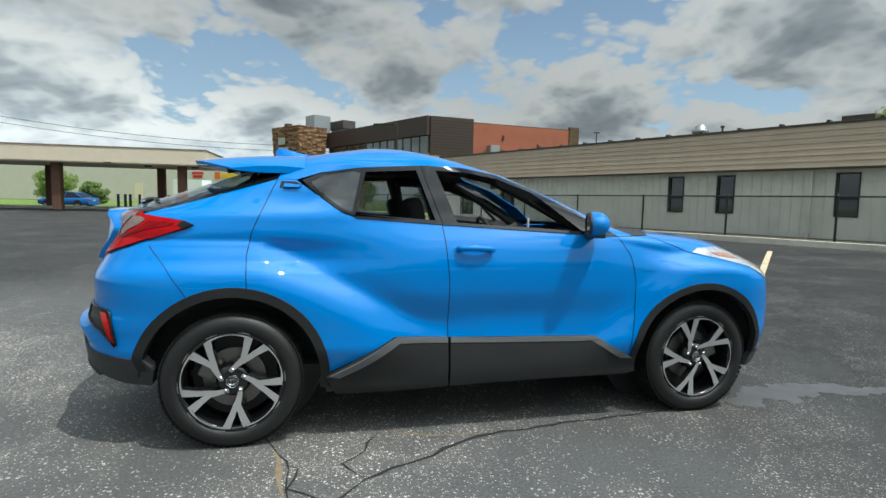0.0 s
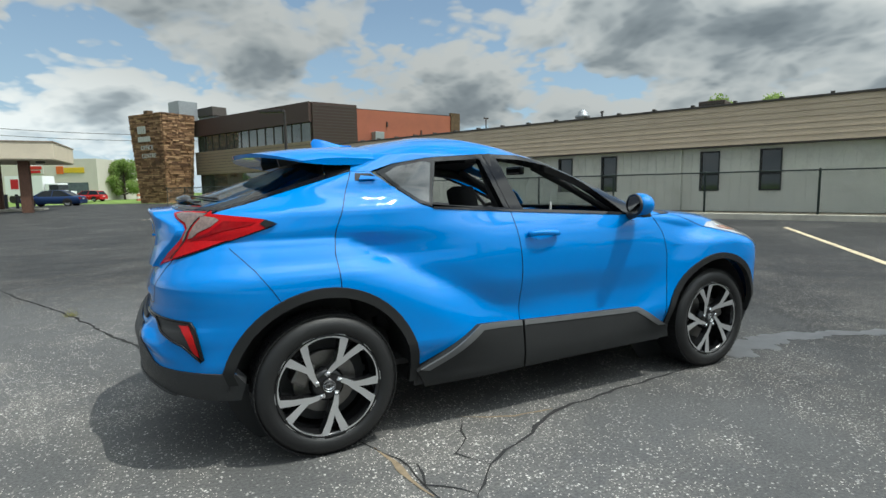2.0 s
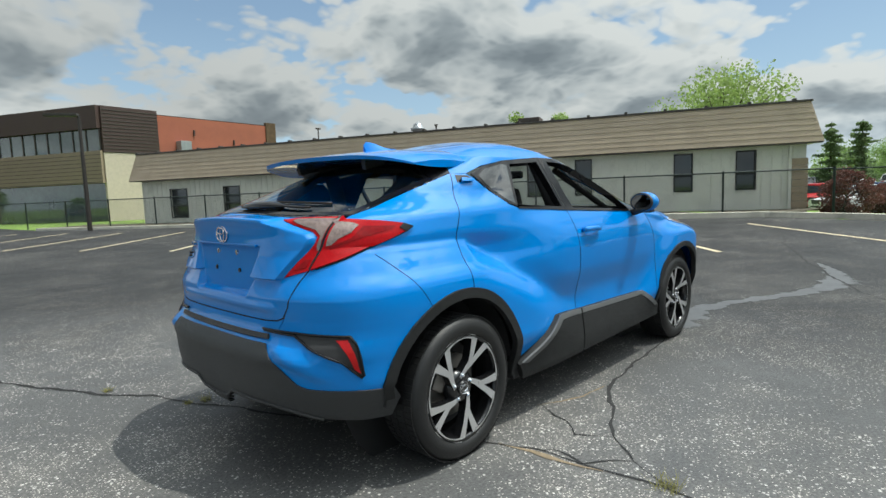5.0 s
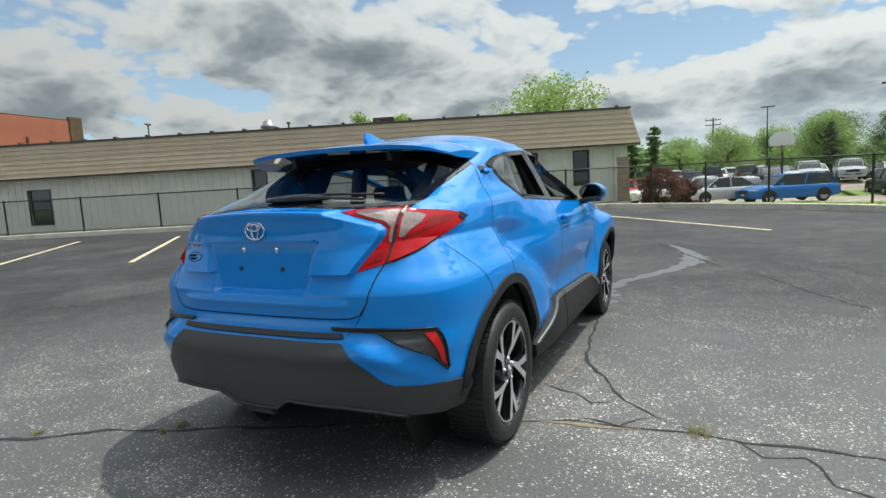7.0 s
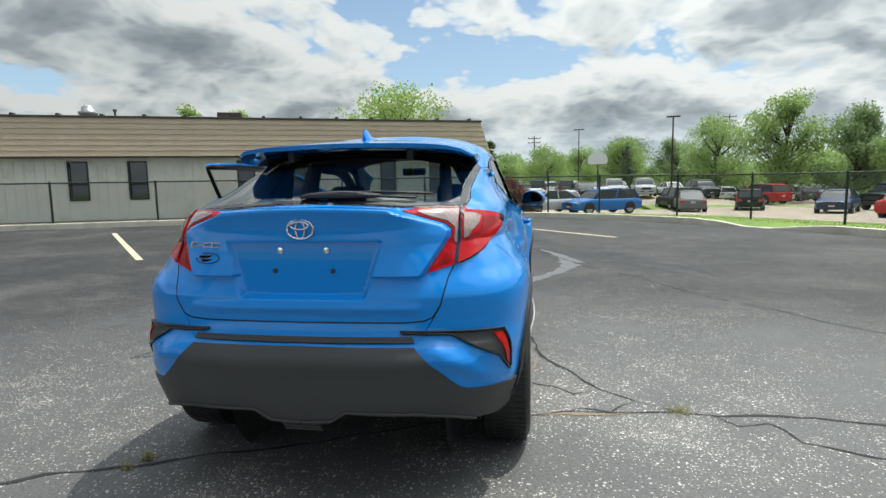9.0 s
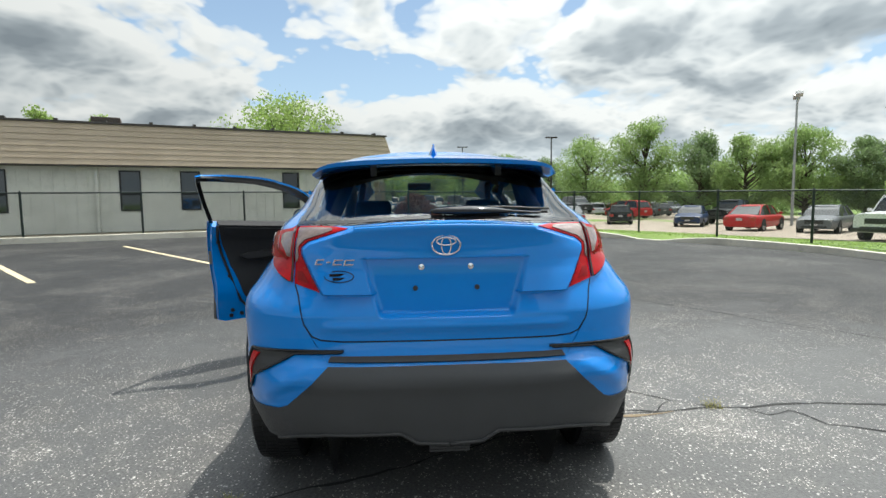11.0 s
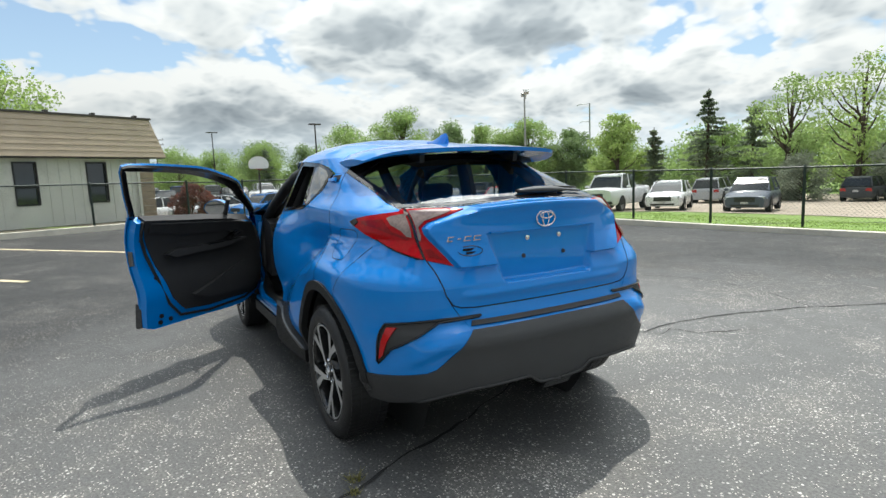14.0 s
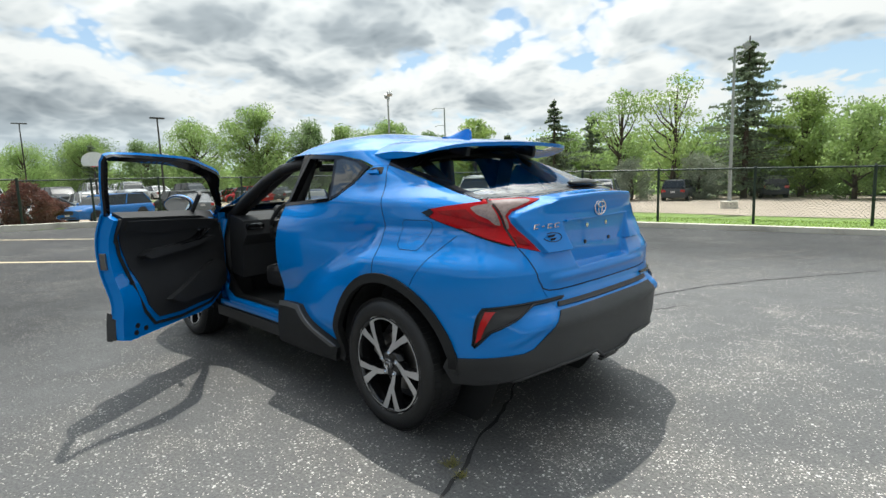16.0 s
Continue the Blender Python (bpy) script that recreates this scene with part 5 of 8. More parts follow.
# rear wiper under its dark motor cover on the glass
bm = bmesh.new()
prev = None
for j in range(19):
    q = j / 18
    y_ = 0.05 - 0.46 * q
    z_ = 1.188 + 0.004 * math.sin(math.pi * q)
    c = skin(u_y(abs(y_), z_), z_, 0.012)
    r_ = 0.004 + 0.020 * math.sin(math.pi * min(1.0, q * 1.25 + 0.08)) ** 0.8 if q < 0.75 else 0.0075
    ring = [bm.verts.new((c.x + 1.6 * r_ * math.cos(a), y_, c.z + r_ * 0.8 * math.sin(a) + 0.3 * r_ * math.cos(a))) for a in (k * math.pi / 4 for k in range(8))]
    if prev:
        for k in range(8):
            bm.faces.new((prev[k], prev[(k + 1) % 8], ring[(k + 1) % 8], ring[k]))
    else:
        bm.faces.new(ring)
    prev = ring
bm.faces.new(prev[::-1])
wiper = part("rear_wiper", bm, M_GLOSSBLACK, car, "dark glossy rear wiper cover and arm", smooth=True)
bm = bmesh.new()
tube(bm, [skin(u_y(0.06 + 0.40 * j / 12, 1.205), 1.205 + 0.006 * math.sin(math.pi * j / 12), 0.008) for j in range(13)], 0.006, 6)
part("wiper_blade", bm, M_RUBBER, wiper, "black rubber wiper blade", smooth=True)

# door handle on the front door, mirrors
bm = bmesh.new()
for s_, r_ in ((0.0, 0.012),):
    pts = [skin(u_x(1.13 + 0.19 * j / 8, 0.985), 0.985 - 0.004 * j / 8, 0.012 + 0.026 * math.sin(math.pi * j / 8) ** 0.5) for j in range(9)]
    tube(bm, pts, 0.016, 8)
fh = part("door_handle", bm, M_BLUE, car, smooth=True)
patch("handle_cup", dense_xz(X([(1.18, 1.008), (1.20, 1.02), (1.25, 1.02), (1.27, 1.008), (1.27, 0.958), (1.25, 0.948), (1.20, 0.948), (1.18, 0.958)])), M_BLUE, fh, 0.001, 0.002, (0.02, 0.02))


def mirror_unit(sgn):
    """Door mirror: cap, glass, stalk."""
    bm = bmesh.new()
    bmesh.ops.create_uvsphere(bm, u_segments=20, v_segments=12, radius=1.0, matrix=Matrix.Translation((1.895, sgn * 0.900, 1.130)) @ Matrix.Diagonal((0.080, 0.105, 0.070, 1)))
    bmesh.ops.bisect_plane(bm, geom=bm.verts[:] + bm.edges[:] + bm.faces[:], plane_co=(1.862, 0, 0), plane_no=(-1, 0, 0), clear_outer=True)
    bmesh.ops.holes_fill(bm, edges=[e for e in bm.edges if e.is_boundary], sides=0)
    return bm


def add_mirror(parent, sgn):
    """The mirror's glass is turned towards the driver."""
    m = Matrix.Translation((1.90, sgn * 0.90, 0)) @ Matrix.Rotation(radians(20 * sgn), 4, "Z") @ Matrix.Translation((-1.90, -sgn * 0.90, 0))
    shell = mirror_unit(sgn)
    shell.transform(m)
    cap = part("mirror", shell, M_BLUE, parent, "blue door mirror with a black foot", smooth=True)
    bm = bmesh.new()
    lathe(bm, [(1.866, 0.0), (1.866, 0.95), (1.875, 1.0)], "X", 24)
    for v in bm.verts:
        v.co.y, v.co.z = sgn * 0.900 + v.co.y * 0.092, 1.128 + v.co.z * 0.058
        v.co.x -= 0.008
    bm.transform(m)
    part("mirror_glass", bm, M_MIRROR, cap)
    bm = bmesh.new()
    lathe(bm, [(1.854, 0.97), (1.853, 1.0), (1.856, 1.06), (1.866, 1.10), (1.872, 1.0)], "X", 28)
    for v in bm.verts:
        v.co.y, v.co.z = sgn * 0.900 + v.co.y * 0.092, 1.130 + v.co.z * 0.060
    bm.transform(m)
    part("mirror_bezel", bm, M_BLACK, cap, smooth=True)
    bm = bmesh.new()
    tube(bm, [(1.92, sgn * 0.77, 1.055), (1.91, sgn * 0.82, 1.062), (1.90, sgn * 0.88, 1.08)], 0.024, 8)
    box(bm, (1.865, sgn * 0.89 - 0.065, 1.056), (1.935, sgn * 0.89 + 0.065, 1.082), 0.01)
    part("mirror_foot", bm, M_BLACK, cap)
    return cap


add_mirror(car, -1)


# wheels
def wheel(x, sgn):
    w = new("wheel")
    w.parent = car
    w.matrix_basis = pose(x, sgn * 0.752, 0.335, 0, 0, 0 if sgn < 0 else 180)
    bm = bmesh.new()
    R, r = 0.337, 0.248
    lathe(bm, [(0.10, r), (0.11, 0.275), (0.105, 0.30), (0.085, R - 0.004), (0.04, R), (-0.04, R), (-0.085, R - 0.004), (-0.108, 0.31), (-0.114, 0.28), (-0.108, r + 0.008), (-0.098, r)], "Y", 64)
    ty = part("tyre", bm, M_RUBBER, w, smooth=True)
    bm = bmesh.new()
    for k in range(72):
        a = 2 * math.pi * k / 72
        for y0 in (-0.072, -0.024, 0.024, 0.072):
            m = Matrix.Rotation(a + (0.03 if y0 > 0 else 0), 4, "Y") @ Matrix.Translation((0, y0, R + 0.001))
            box(bm, (-0.0115, -0.020, -0.004), (0.0115, 0.020, 0.0012), 0, 0, m)
    part("tread", bm, M_RUBBER, ty)
    bm = bmesh.new()
    lathe(bm, [(-0.098, r + 0.002), (-0.104, r - 0.004), (-0.098, r - 0.016), (-0.08, r - 0.022), (0.09, r - 0.028)], "Y", 64)
    rim = part("rim", bm, M_RIMDARK, w, smooth=True)
    bm = bmesh.new()
    lathe(bm, [(-0.100, r), (-0.104, r - 0.002), (-0.100, r - 0.005)], "Y", 64)
    part("rim_lip", bm, M_RIMDARK, rim, smooth=True)
    # five forked spokes: a stem that leans back from the hub, two arms, and a bright arc to the next fork
    turn = 0.0 if x < 1 else radians(24)

    def bar(bm, st):
        """A bar through stations (radius, angle, half width, face depth), bright in front."""
        prev = None
        for i, (rad, ang, half, y) in enumerate(st):
            q = Vector((rad * math.cos(ang), y, -rad * math.sin(ang)))
            r0, a0 = st[max(0, i - 1)][:2]
            r1, a1 = st[min(len(st) - 1, i + 1)][:2]
            d = Vector((r1 * math.cos(a1) - r0 * math.cos(a0), 0, -r1 * math.sin(a1) + r0 * math.sin(a0))).normalized()
            t = Vector((-d.z, 0, d.x)) * half
            r_ = [bm.verts.new(q - t), bm.verts.new(q + t), bm.verts.new(q + t * 1.35 + Vector((0, 0.04, 0))), bm.verts.new(q - t * 1.35 + Vector((0, 0.04, 0)))]
            if prev:
                for c in range(4):
                    bm.faces.new((prev[c], prev[(c + 1) % 4], r_[(c + 1) % 4], r_[c])).material_index = 0 if c == 0 else 1
            else:
                bm.faces.new(r_).material_index = 1
            prev = r_
        bm.faces.new(prev[::-1]).material_index = 1

    for k in range(5):
        a0 = radians(14 + 72 * k) + turn
        A = lambda deg: a0 + radians(deg)
        bm = bmesh.new()
        bar(bm, [(0.050, A(-46), 0.009, -0.083), (0.088, A(-16), 0.013, -0.089), (0.126, A(-5), 0.018, -0.093)])
        bar(bm, [(0.108, A(-7), 0.012, -0.0915), (0.170, A(-10), 0.0155, -0.0965), (0.242, A(-12.5), 0.021, -0.1005)])
        bar(bm, [(0.108, A(-6), 0.012, -0.0918), (0.170, A(5), 0.0145, -0.0968), (0.242, A(12), 0.019, -0.1008)])
        part("spoke", bm, [M_RIM, M_RIMDARK], rim)
        bm = bmesh.new()
        bar(bm, [(0.2400, A(12 + 48 * j / 12), 0.0062 + 0.008 * (abs(j - 6) / 6) ** 2, -0.1012) for j in range(13)])
        part("rim_edge", bm, [M_RIM, M_RIMDARK], rim)
    bm = bmesh.new()
    lathe(bm, [(-0.04, 0.085), (-0.075, 0.075), (-0.082, 0.06), (-0.082, 0.034), (-0.082, 0.0)], "Y", 32)
    part("hub", bm, M_RIMDARK, rim, smooth=True)
    bm = bmesh.new()
    lathe(bm, [(-0.080, 0.033), (-0.094, 0.031), (-0.096, 0.0)], "Y", 24)
    cap = part("hub_cap", bm, M_RIMDARK, rim, smooth=True)
    bm = bmesh.new()
    for a_, b_ in ((0.021, 0.015), (0.008, 0.013)):
        tube(bm, [(a_ * math.cos(j * math.pi / 8), -0.098, b_ * math.sin(j * math.pi / 8)) for j in range(17)], 0.002, 5)
    tube(bm, [(0.028 * math.cos(j * math.pi / 10), -0.0945, 0.028 * math.sin(j * math.pi / 10)) for j in range(21)], 0.0018, 5)
    part("cap_emblem", bm, M_CHROME, rim)
    for k in range(5):
        a = -math.pi / 2 + 2 * math.pi * (k + 0.5) / 5
        bm = bmesh.new()
        lathe(bm, [(-0.05, 0.011), (-0.09, 0.010), (-0.094, 0.006), (-0.094, 0.0)], "Y", 8, at=(0.057 * math.cos(a), 0, 0.057 * math.sin(a)))
        part("lug_nut", bm, M_CHROME, rim)
    bm = bmesh.new()
    lathe(bm, [(-0.012, 0.05), (-0.012, 0.15), (0.012, 0.15), (0.012, 0.05)], "Y", 40)
    part("brake_disc", bm, M_STEEL, w, smooth=False)
    bm = bmesh.new()
    m = Matrix.Rotation(radians(-150 if x < 1 else -20), 4, "Y")
    box(bm, (0.085, -0.055, -0.06), (0.165, 0.05, 0.06), 0.015, 0, m)
    part("brake_caliper", bm, M_STEEL, w)
    bm = bmesh.new()
    lathe(bm, [(0.03, 0.03), (0.03, 0.205), (0.09, 0.205)], "Y", 40)
    part("wheel_back", bm, M_BLACK, w)
    return w


for x_ in (0.0, 2.64):
    for s_ in (-1, 1):
        wheel(x_, s_)

# wheel wells and floor
for cx in (0.0, 2.64):
    for sgn in (-1, 1):
        bm = bmesh.new()
        prev = None
        for k in range(25):
            a = radians(4 + 172 * k / 24)
            x, z = cx + 0.435 * math.cos(a), 0.335 + 0.435 * math.sin(a)
            r = [bm.verts.new((x, sgn * 0.80, z)), bm.verts.new((x, sgn * 0.50, z))]
            if prev:
                bm.faces.new((prev[0], prev[1], r[1], r[0]))
            prev = r
        for inner in (0.50,):
            ring = [bm.verts.new((cx + 0.44 * math.cos(radians(15 * k)), sgn * inner, 0.335 + 0.44 * math.sin(radians(15 * k)))) for k in range(24)]
            bm.faces.new(ring)
        part("wheel_well", bm, M_BLACK, car)
bm = bmesh.new()
box(bm, (-0.30, -0.49, 0.24), (3.2, 0.49, 0.30))
box(bm, (-0.62, -0.49, 0.36), (-0.30, 0.49, 0.40))
box(bm, (0.45, -0.80, 0.24), (2.2, 0.80, 0.32))
box(bm, (-0.52, -0.42, 0.30), (-0.3, 0.1, 0.40), 0.05)
rod(bm, (-0.50, -0.35, 0.335), (-0.30, -0.35, 0.335), 0.022, seg=12)
part("underbody", bm, M_BLACK, car)

# ---- open driver's door ----
HINGE = Vector((2.145, 0.775, 0))
OPEN = Matrix.Translation(HINGE) @ Matrix.Rotation(radians(-57), 4, "Z") @ Matrix.Translation(-HINGE)
door = new("driver_door")
door.parent = car
door.matrix_basis = OPEN
tagged(door, "open driver's door with a black inner panel")
patch("door_skin", front_door, M_BLUE, door, 0, 0.012, mirror=True)


def left(x, z, off):
    p = skin(u_x(x, z), z, off)
    return Vector((p.x, -p.y, p.z))


def flap(name, outline, off0, off1, mat, parent, label="", step=0.05):
    """A padded panel parallel to the door's skin between two depths, its outline straight in x and z."""
    pts = []
    for i, (a, z0) in enumerate(outline):
        b, z1 = outline[(i + 1) % len(outline)]
        n = max(1, int(math.dist((a, z0), (b, z1)) / step))
        pts += [(a + (b - a) * k / n, z0 + (z1 - z0) * k / n) for k in range(n)]
    bm = bmesh.new()
    fill_outline(bm, pts)
    for k in range(2):
        lo, hi = min(p[k] for p in pts), max(p[k] for p in pts)
        c = lo + 0.05
        while c < hi:
            bmesh.ops.bisect_plane(bm, geom=bm.verts[:] + bm.edges[:] + bm.faces[:], plane_co=(c if k == 0 else 0, c if k else 0, 0), plane_no=(1 - k, k, 0), dist=1e-5)
            c += 0.05
    bmesh.ops.remove_doubles(bm, verts=bm.verts, dist=1e-4)
    co = {v: (v.co.x, v.co.y) for v in bm.verts}
    rim = [e for e in bm.edges if e.is_boundary]
    for v in list(bm.verts):
        v.co = left(*co[v], off1)
    g = bmesh.ops.extrude_edge_only(bm, edges=rim)
    for v in g["geom"]:
        if isinstance(v, bmesh.types.BMVert):
            src = min((e.other_vert(v) for e in v.link_edges if e.other_vert(v) in co), key=lambda w: (w.co - v.co).length)
            v.co = left(*co[src], off0)
    ob = part(name, bm, mat, parent, label, smooth=True)
    ob.data.set_sharp_from_angle(angle=radians(45))
    return ob


flap("inner_shell", [(1.075, 1.115), (1.6, 1.085), (2.09, 1.056), (2.165, 0.95), (2.195, 0.80), (2.19, 0.62), (2.16, 0.42), (1.95, 0.345), (1.15, 0.325), (1.105, 0.345)], -0.004, -0.085, M_BLUE, door, "blue painted inner door shell")
flap("inner_panel", [(1.125, 1.128), (1.6, 1.108), (2.06, 1.082), (2.13, 0.95), (2.16, 0.80), (2.145, 0.52), (2.02, 0.44), (1.60, 0.415), (1.40, 0.43), (1.30, 0.53), (1.215, 0.75), (1.16, 0.95)], -0.016, -0.094, M_INNER, door, "black moulded inner door panel")
flap("arm_rest", [(1.28, 0.83), (1.34, 0.80), (1.75, 0.83), (1.98, 0.875), (1.99, 0.90), (1.76, 0.875), (1.36, 0.865)], -0.090, -0.155, M_INNER, door, "black arm rest")
flap("upper_pad", [(1.165, 1.05), (1.165, 1.112), (1.6, 1.092), (2.06, 1.064), (2.08, 1.02), (1.95, 0.985), (1.5, 0.99)], -0.090, -0.108, M_SEAT, door, "soft black upper pad")
flap("map_pocket", [(1.45, 0.53), (1.95, 0.68), (2.08, 0.66), (2.08, 0.54), (1.98, 0.50), (1.60, 0.485)], -0.090, -0.135, M_INNER, door, "black door pocket")
flap("inner_handle", [(1.83, 0.985), (1.93, 0.99), (1.93, 0.972), (1.83, 0.968)], -0.107, -0.125, M_CHROME, door, "chrome inner door handle")
flap("trim_strip", [(1.62, 0.872), (1.80, 0.895), (1.93, 0.985), (1.94, 0.975), (1.82, 0.883), (1.62, 0.863)], -0.090, -0.158, M_GLOSSBLACK, door, "gloss black trim strip")
# rubber seal round the inside of the shell, bolts and latch on the shut face
bm = bmesh.new()
tube(bm, [left(x, z, -0.088) for x, z in [(1.115, 1.12), (1.125, 1.0), (1.155, 0.85), (1.20, 0.68), (1.27, 0.50), (1.36, 0.395), (1.60, 0.375), (1.95, 0.395), (2.10, 0.45), (2.165, 0.60), (2.17, 0.82), (2.12, 1.0)]], 0.011, 6)
part("door_seal", bm, M_RUBBER, door, "black rubber seal", smooth=True)
for x, z in ((1.13, 0.97), (1.20, 0.66), (1.21, 0.42), (1.28, 0.385), (1.20, 0.375)):
    bm = bmesh.new()
    c = left(x, z, -0.088)
    lathe(bm, [(0.004, 0.016), (-0.004, 0.016), (-0.006, 0.0)], "Y", 10, at=c)
    part("grommet", bm, M_RUBBER, door)
bm = bmesh.new()
a, b = left(1.09, 0.86, -0.02), left(1.09, 0.80, -0.06)
box(bm, (1.075, min(a.y, b.y), 0.78), (1.10, max(a.y, b.y), 0.88), 0.006)
part("latch", bm, M_STEEL, door)
flap("lower_edge", [(1.098, 0.345), (1.10, 0.50), (1.118, 0.50), (1.122, 0.34)], 0.03, -0.03, M_CLAD, door, "dark grey sill end on the door")
# window frame of the door: a bent channel, blue outside and black within, and the fixed front pane's post
FR = [(1.085, 1.115), (1.03, 1.25), (0.965, 1.444), (1.2, 1.444), (1.42, 1.418), (1.66, 1.340), (1.90, 1.210), (2.14, 1.060)]
bm = bmesh.new()
prev = None
line = []
for i in range(2):
    line += [(FR[i][0] + (FR[i + 1][0] - FR[i][0]) * k / 6, FR[i][1] + (FR[i + 1][1] - FR[i][1]) * k / 6) for k in range(6)]
ARC = [(0.75, 1.425)] + FR[2:] + [(2.38, 0.90)]
for p0, p1, p2, p3 in zip(ARC, ARC[1:], ARC[2:], ARC[3:]):
    line += [tuple(0.5 * (2 * b + (c - a) * u + (2 * a - 5 * b + 4 * c - d) * u * u + (3 * b - a - 3 * c + d) * u ** 3) for a, b, c, d in zip(p0, p1, p2, p3)) for u in (0, 0.125, 0.25, 0.375, 0.5, 0.625, 0.75, 0.875)]
line.append(FR[-1])
for i, (x, z) in enumerate(line):
    a, b = line[max(0, i - 1)], line[min(len(line) - 1, i + 1)]
    q = math.dist(a, b)
    nx, nz = -(b[1] - a[1]) / q, (b[0] - a[0]) / q
    w = 0.014 if i < 12 else 0.0095
    r = [bm.verts.new(left(x + nx * k * w, z + nz * k * w, o)) for k, o in ((-1, 0.003), (1, 0.003), (1, -0.012), (1, -0.032), (-1, -0.032))]
    if prev:
        for c in range(5):
            f = bm.faces.new((prev[c], prev[(c + 1) % 5], r[(c + 1) % 5], r[c]))
            f.material_index = 1 if (c == 1) or (c == 0 and i > 12) else 0
    prev = r
part("window_frame", bm, [M_GLOSSBLACK, M_BLUE], door, "black door window frame edged in blue")
bm = bmesh.new()
tube(bm, [left(1.86, 1.075, -0.02), left(1.80, 1.222, -0.02)], 0.017, 6)
part("pane_post", bm, M_BLACK, door)
add_mirror(door, 1)

# ---- cabin ----
cab = M_INNER


def seat(at, width, back_h, head_at=(0.0,), head_h=0.19):
    s = new("seat")
    s.parent = car
    s.matrix_basis = pose(*at)
    tagged(s, "black fabric seat with a head rest")
    bm = bmesh.new()
    box(bm, (-0.05, -width / 2, 0), (0.50, width / 2, 0.16), 0.05)
    part("cushion", bm, M_SEAT, s, smooth=True)
    bm = bmesh.new()
    m = Matrix.Rotation(radians(-16), 4, "Y")
    vs = box(bm, (-0.13, -width / 2, 0.08), (0.02, width / 2, back_h), 0.055, 0, m)
    for v in bm.verts:
        k = smooth(0.25, back_h, v.co.z)
        v.co.y *= 1 - 0.16 * k
    part("backrest", bm, M_SEAT, s, smooth=True)
    for h in head_at:
        bm = bmesh.new()
        box(bm, (-0.10, h - 0.12, back_h + 0.03), (0.0, h + 0.12, back_h + 0.03 + head_h), 0.045, 0, m)
        for dy in (-0.05, 0.05):
            rod(bm, m @ Vector((-0.05, h + dy, back_h - 0.03)), m @ Vector((-0.05, h + dy, back_h + 0.1)), 0.006, seg=6)
        part("head_rest", bm, M_SEAT, s, smooth=True)


seat((1.22, -0.37, 0.50), 0.50, 0.60, (0.0,), 0.17)
seat((1.22, 0.37, 0.50), 0.50, 0.60, (0.0,), 0.17)
seat((0.38, 0.0, 0.50), 1.22, 0.54, (-0.38, 0.38), 0.13)
bm = bmesh.new()
prof = [(1.92, 0.55), (1.88, 0.80), (1.80, 0.88), (1.84, 0.985), (1.98, 1.02), (2.20, 1.035), (2.32, 1.03), (2.35, 0.6)]
prism(bm, prof, -0.70, 0.70)
part("dashboard", bm, M_INNER, car, "black dashboard", smooth=False)
bm = bmesh.new()
box(bm, (1.83, -0.14, 0.92), (1.87, 0.12, 1.06), 0.01)
part("centre_screen", bm, M_GLOSSBLACK, car)
bm = bmesh.new()
box(bm, (1.80, -0.165, 0.98), (1.812, -0.15, 1.14), 0.002)
part("window_sheet", bm, M_PAPER, car, "white paper sheet on the dash")
for y in (0.62, 0.14):
    bm = bmesh.new()
    box(bm, (1.80, y - 0.07, 0.92), (1.83, y + 0.07, 0.965), 0.012, 0)
    box(bm, (1.795, y - 0.06, 0.925), (1.80, y + 0.06, 0.932), 0, 1)
    box(bm, (1.795, y - 0.06, 0.952), (1.80, y + 0.06, 0.959), 0, 1)
    part("air_vent", bm, [M_GLOSSBLACK, M_CHROME], car)
bm = bmesh.new()
m = Matrix.Translation((1.70, 0.37, 0.955)) @ Matrix.Rotation(radians(-24), 4, "Y")
tube(bm, [m @ Vector((0, 0.18 * math.cos(k * math.pi / 16), 0.18 * math.sin(k * math.pi / 16))) for k in range(33)], 0.015, 8)
box(bm, (-0.01, -0.16, -0.03), (0.03, 0.16, 0.03), 0.012, 0, m)
box(bm, (-0.02, -0.06, -0.06), (0.05, 0.06, 0.06), 0.02, 0, m)
rod(bm, m @ Vector((0, 0, 0)), m @ Vector((0.25, 0, 0)), 0.035)
part("steering_wheel", bm, M_INNER, car, smooth=True)
bm = bmesh.new()
box(bm, (0.55, -0.12, 0.32), (1.95, 0.12, 0.62), 0.03)
part("centre_console", bm, M_INNER, car)
bm = bmesh.new()
box(bm, (-0.45, -0.70, 0.33), (2.3, 0.70, 0.36))
box(bm, (-0.58, -0.52, 0.36), (0.30, 0.52, 0.62), 0.02)
box(bm, (-0.70, -0.50, 0.60), (-0.40, 0.50, 0.63))
box(bm, (-0.60, -0.66, 0.60), (-0.42, 0.66, 0.63))
box(bm, (-0.55, -0.55, 0.60), (0.32, 0.55, 0.98), 0.04)
part("floor", bm, M_ROOFLINER, car)
bm = bmesh.new()
box(bm, (-0.46, -0.48, 1.04), (0.20, 0.48, 1.055), 0.005)
part("parcel_cover", bm, M_SEAT, car)
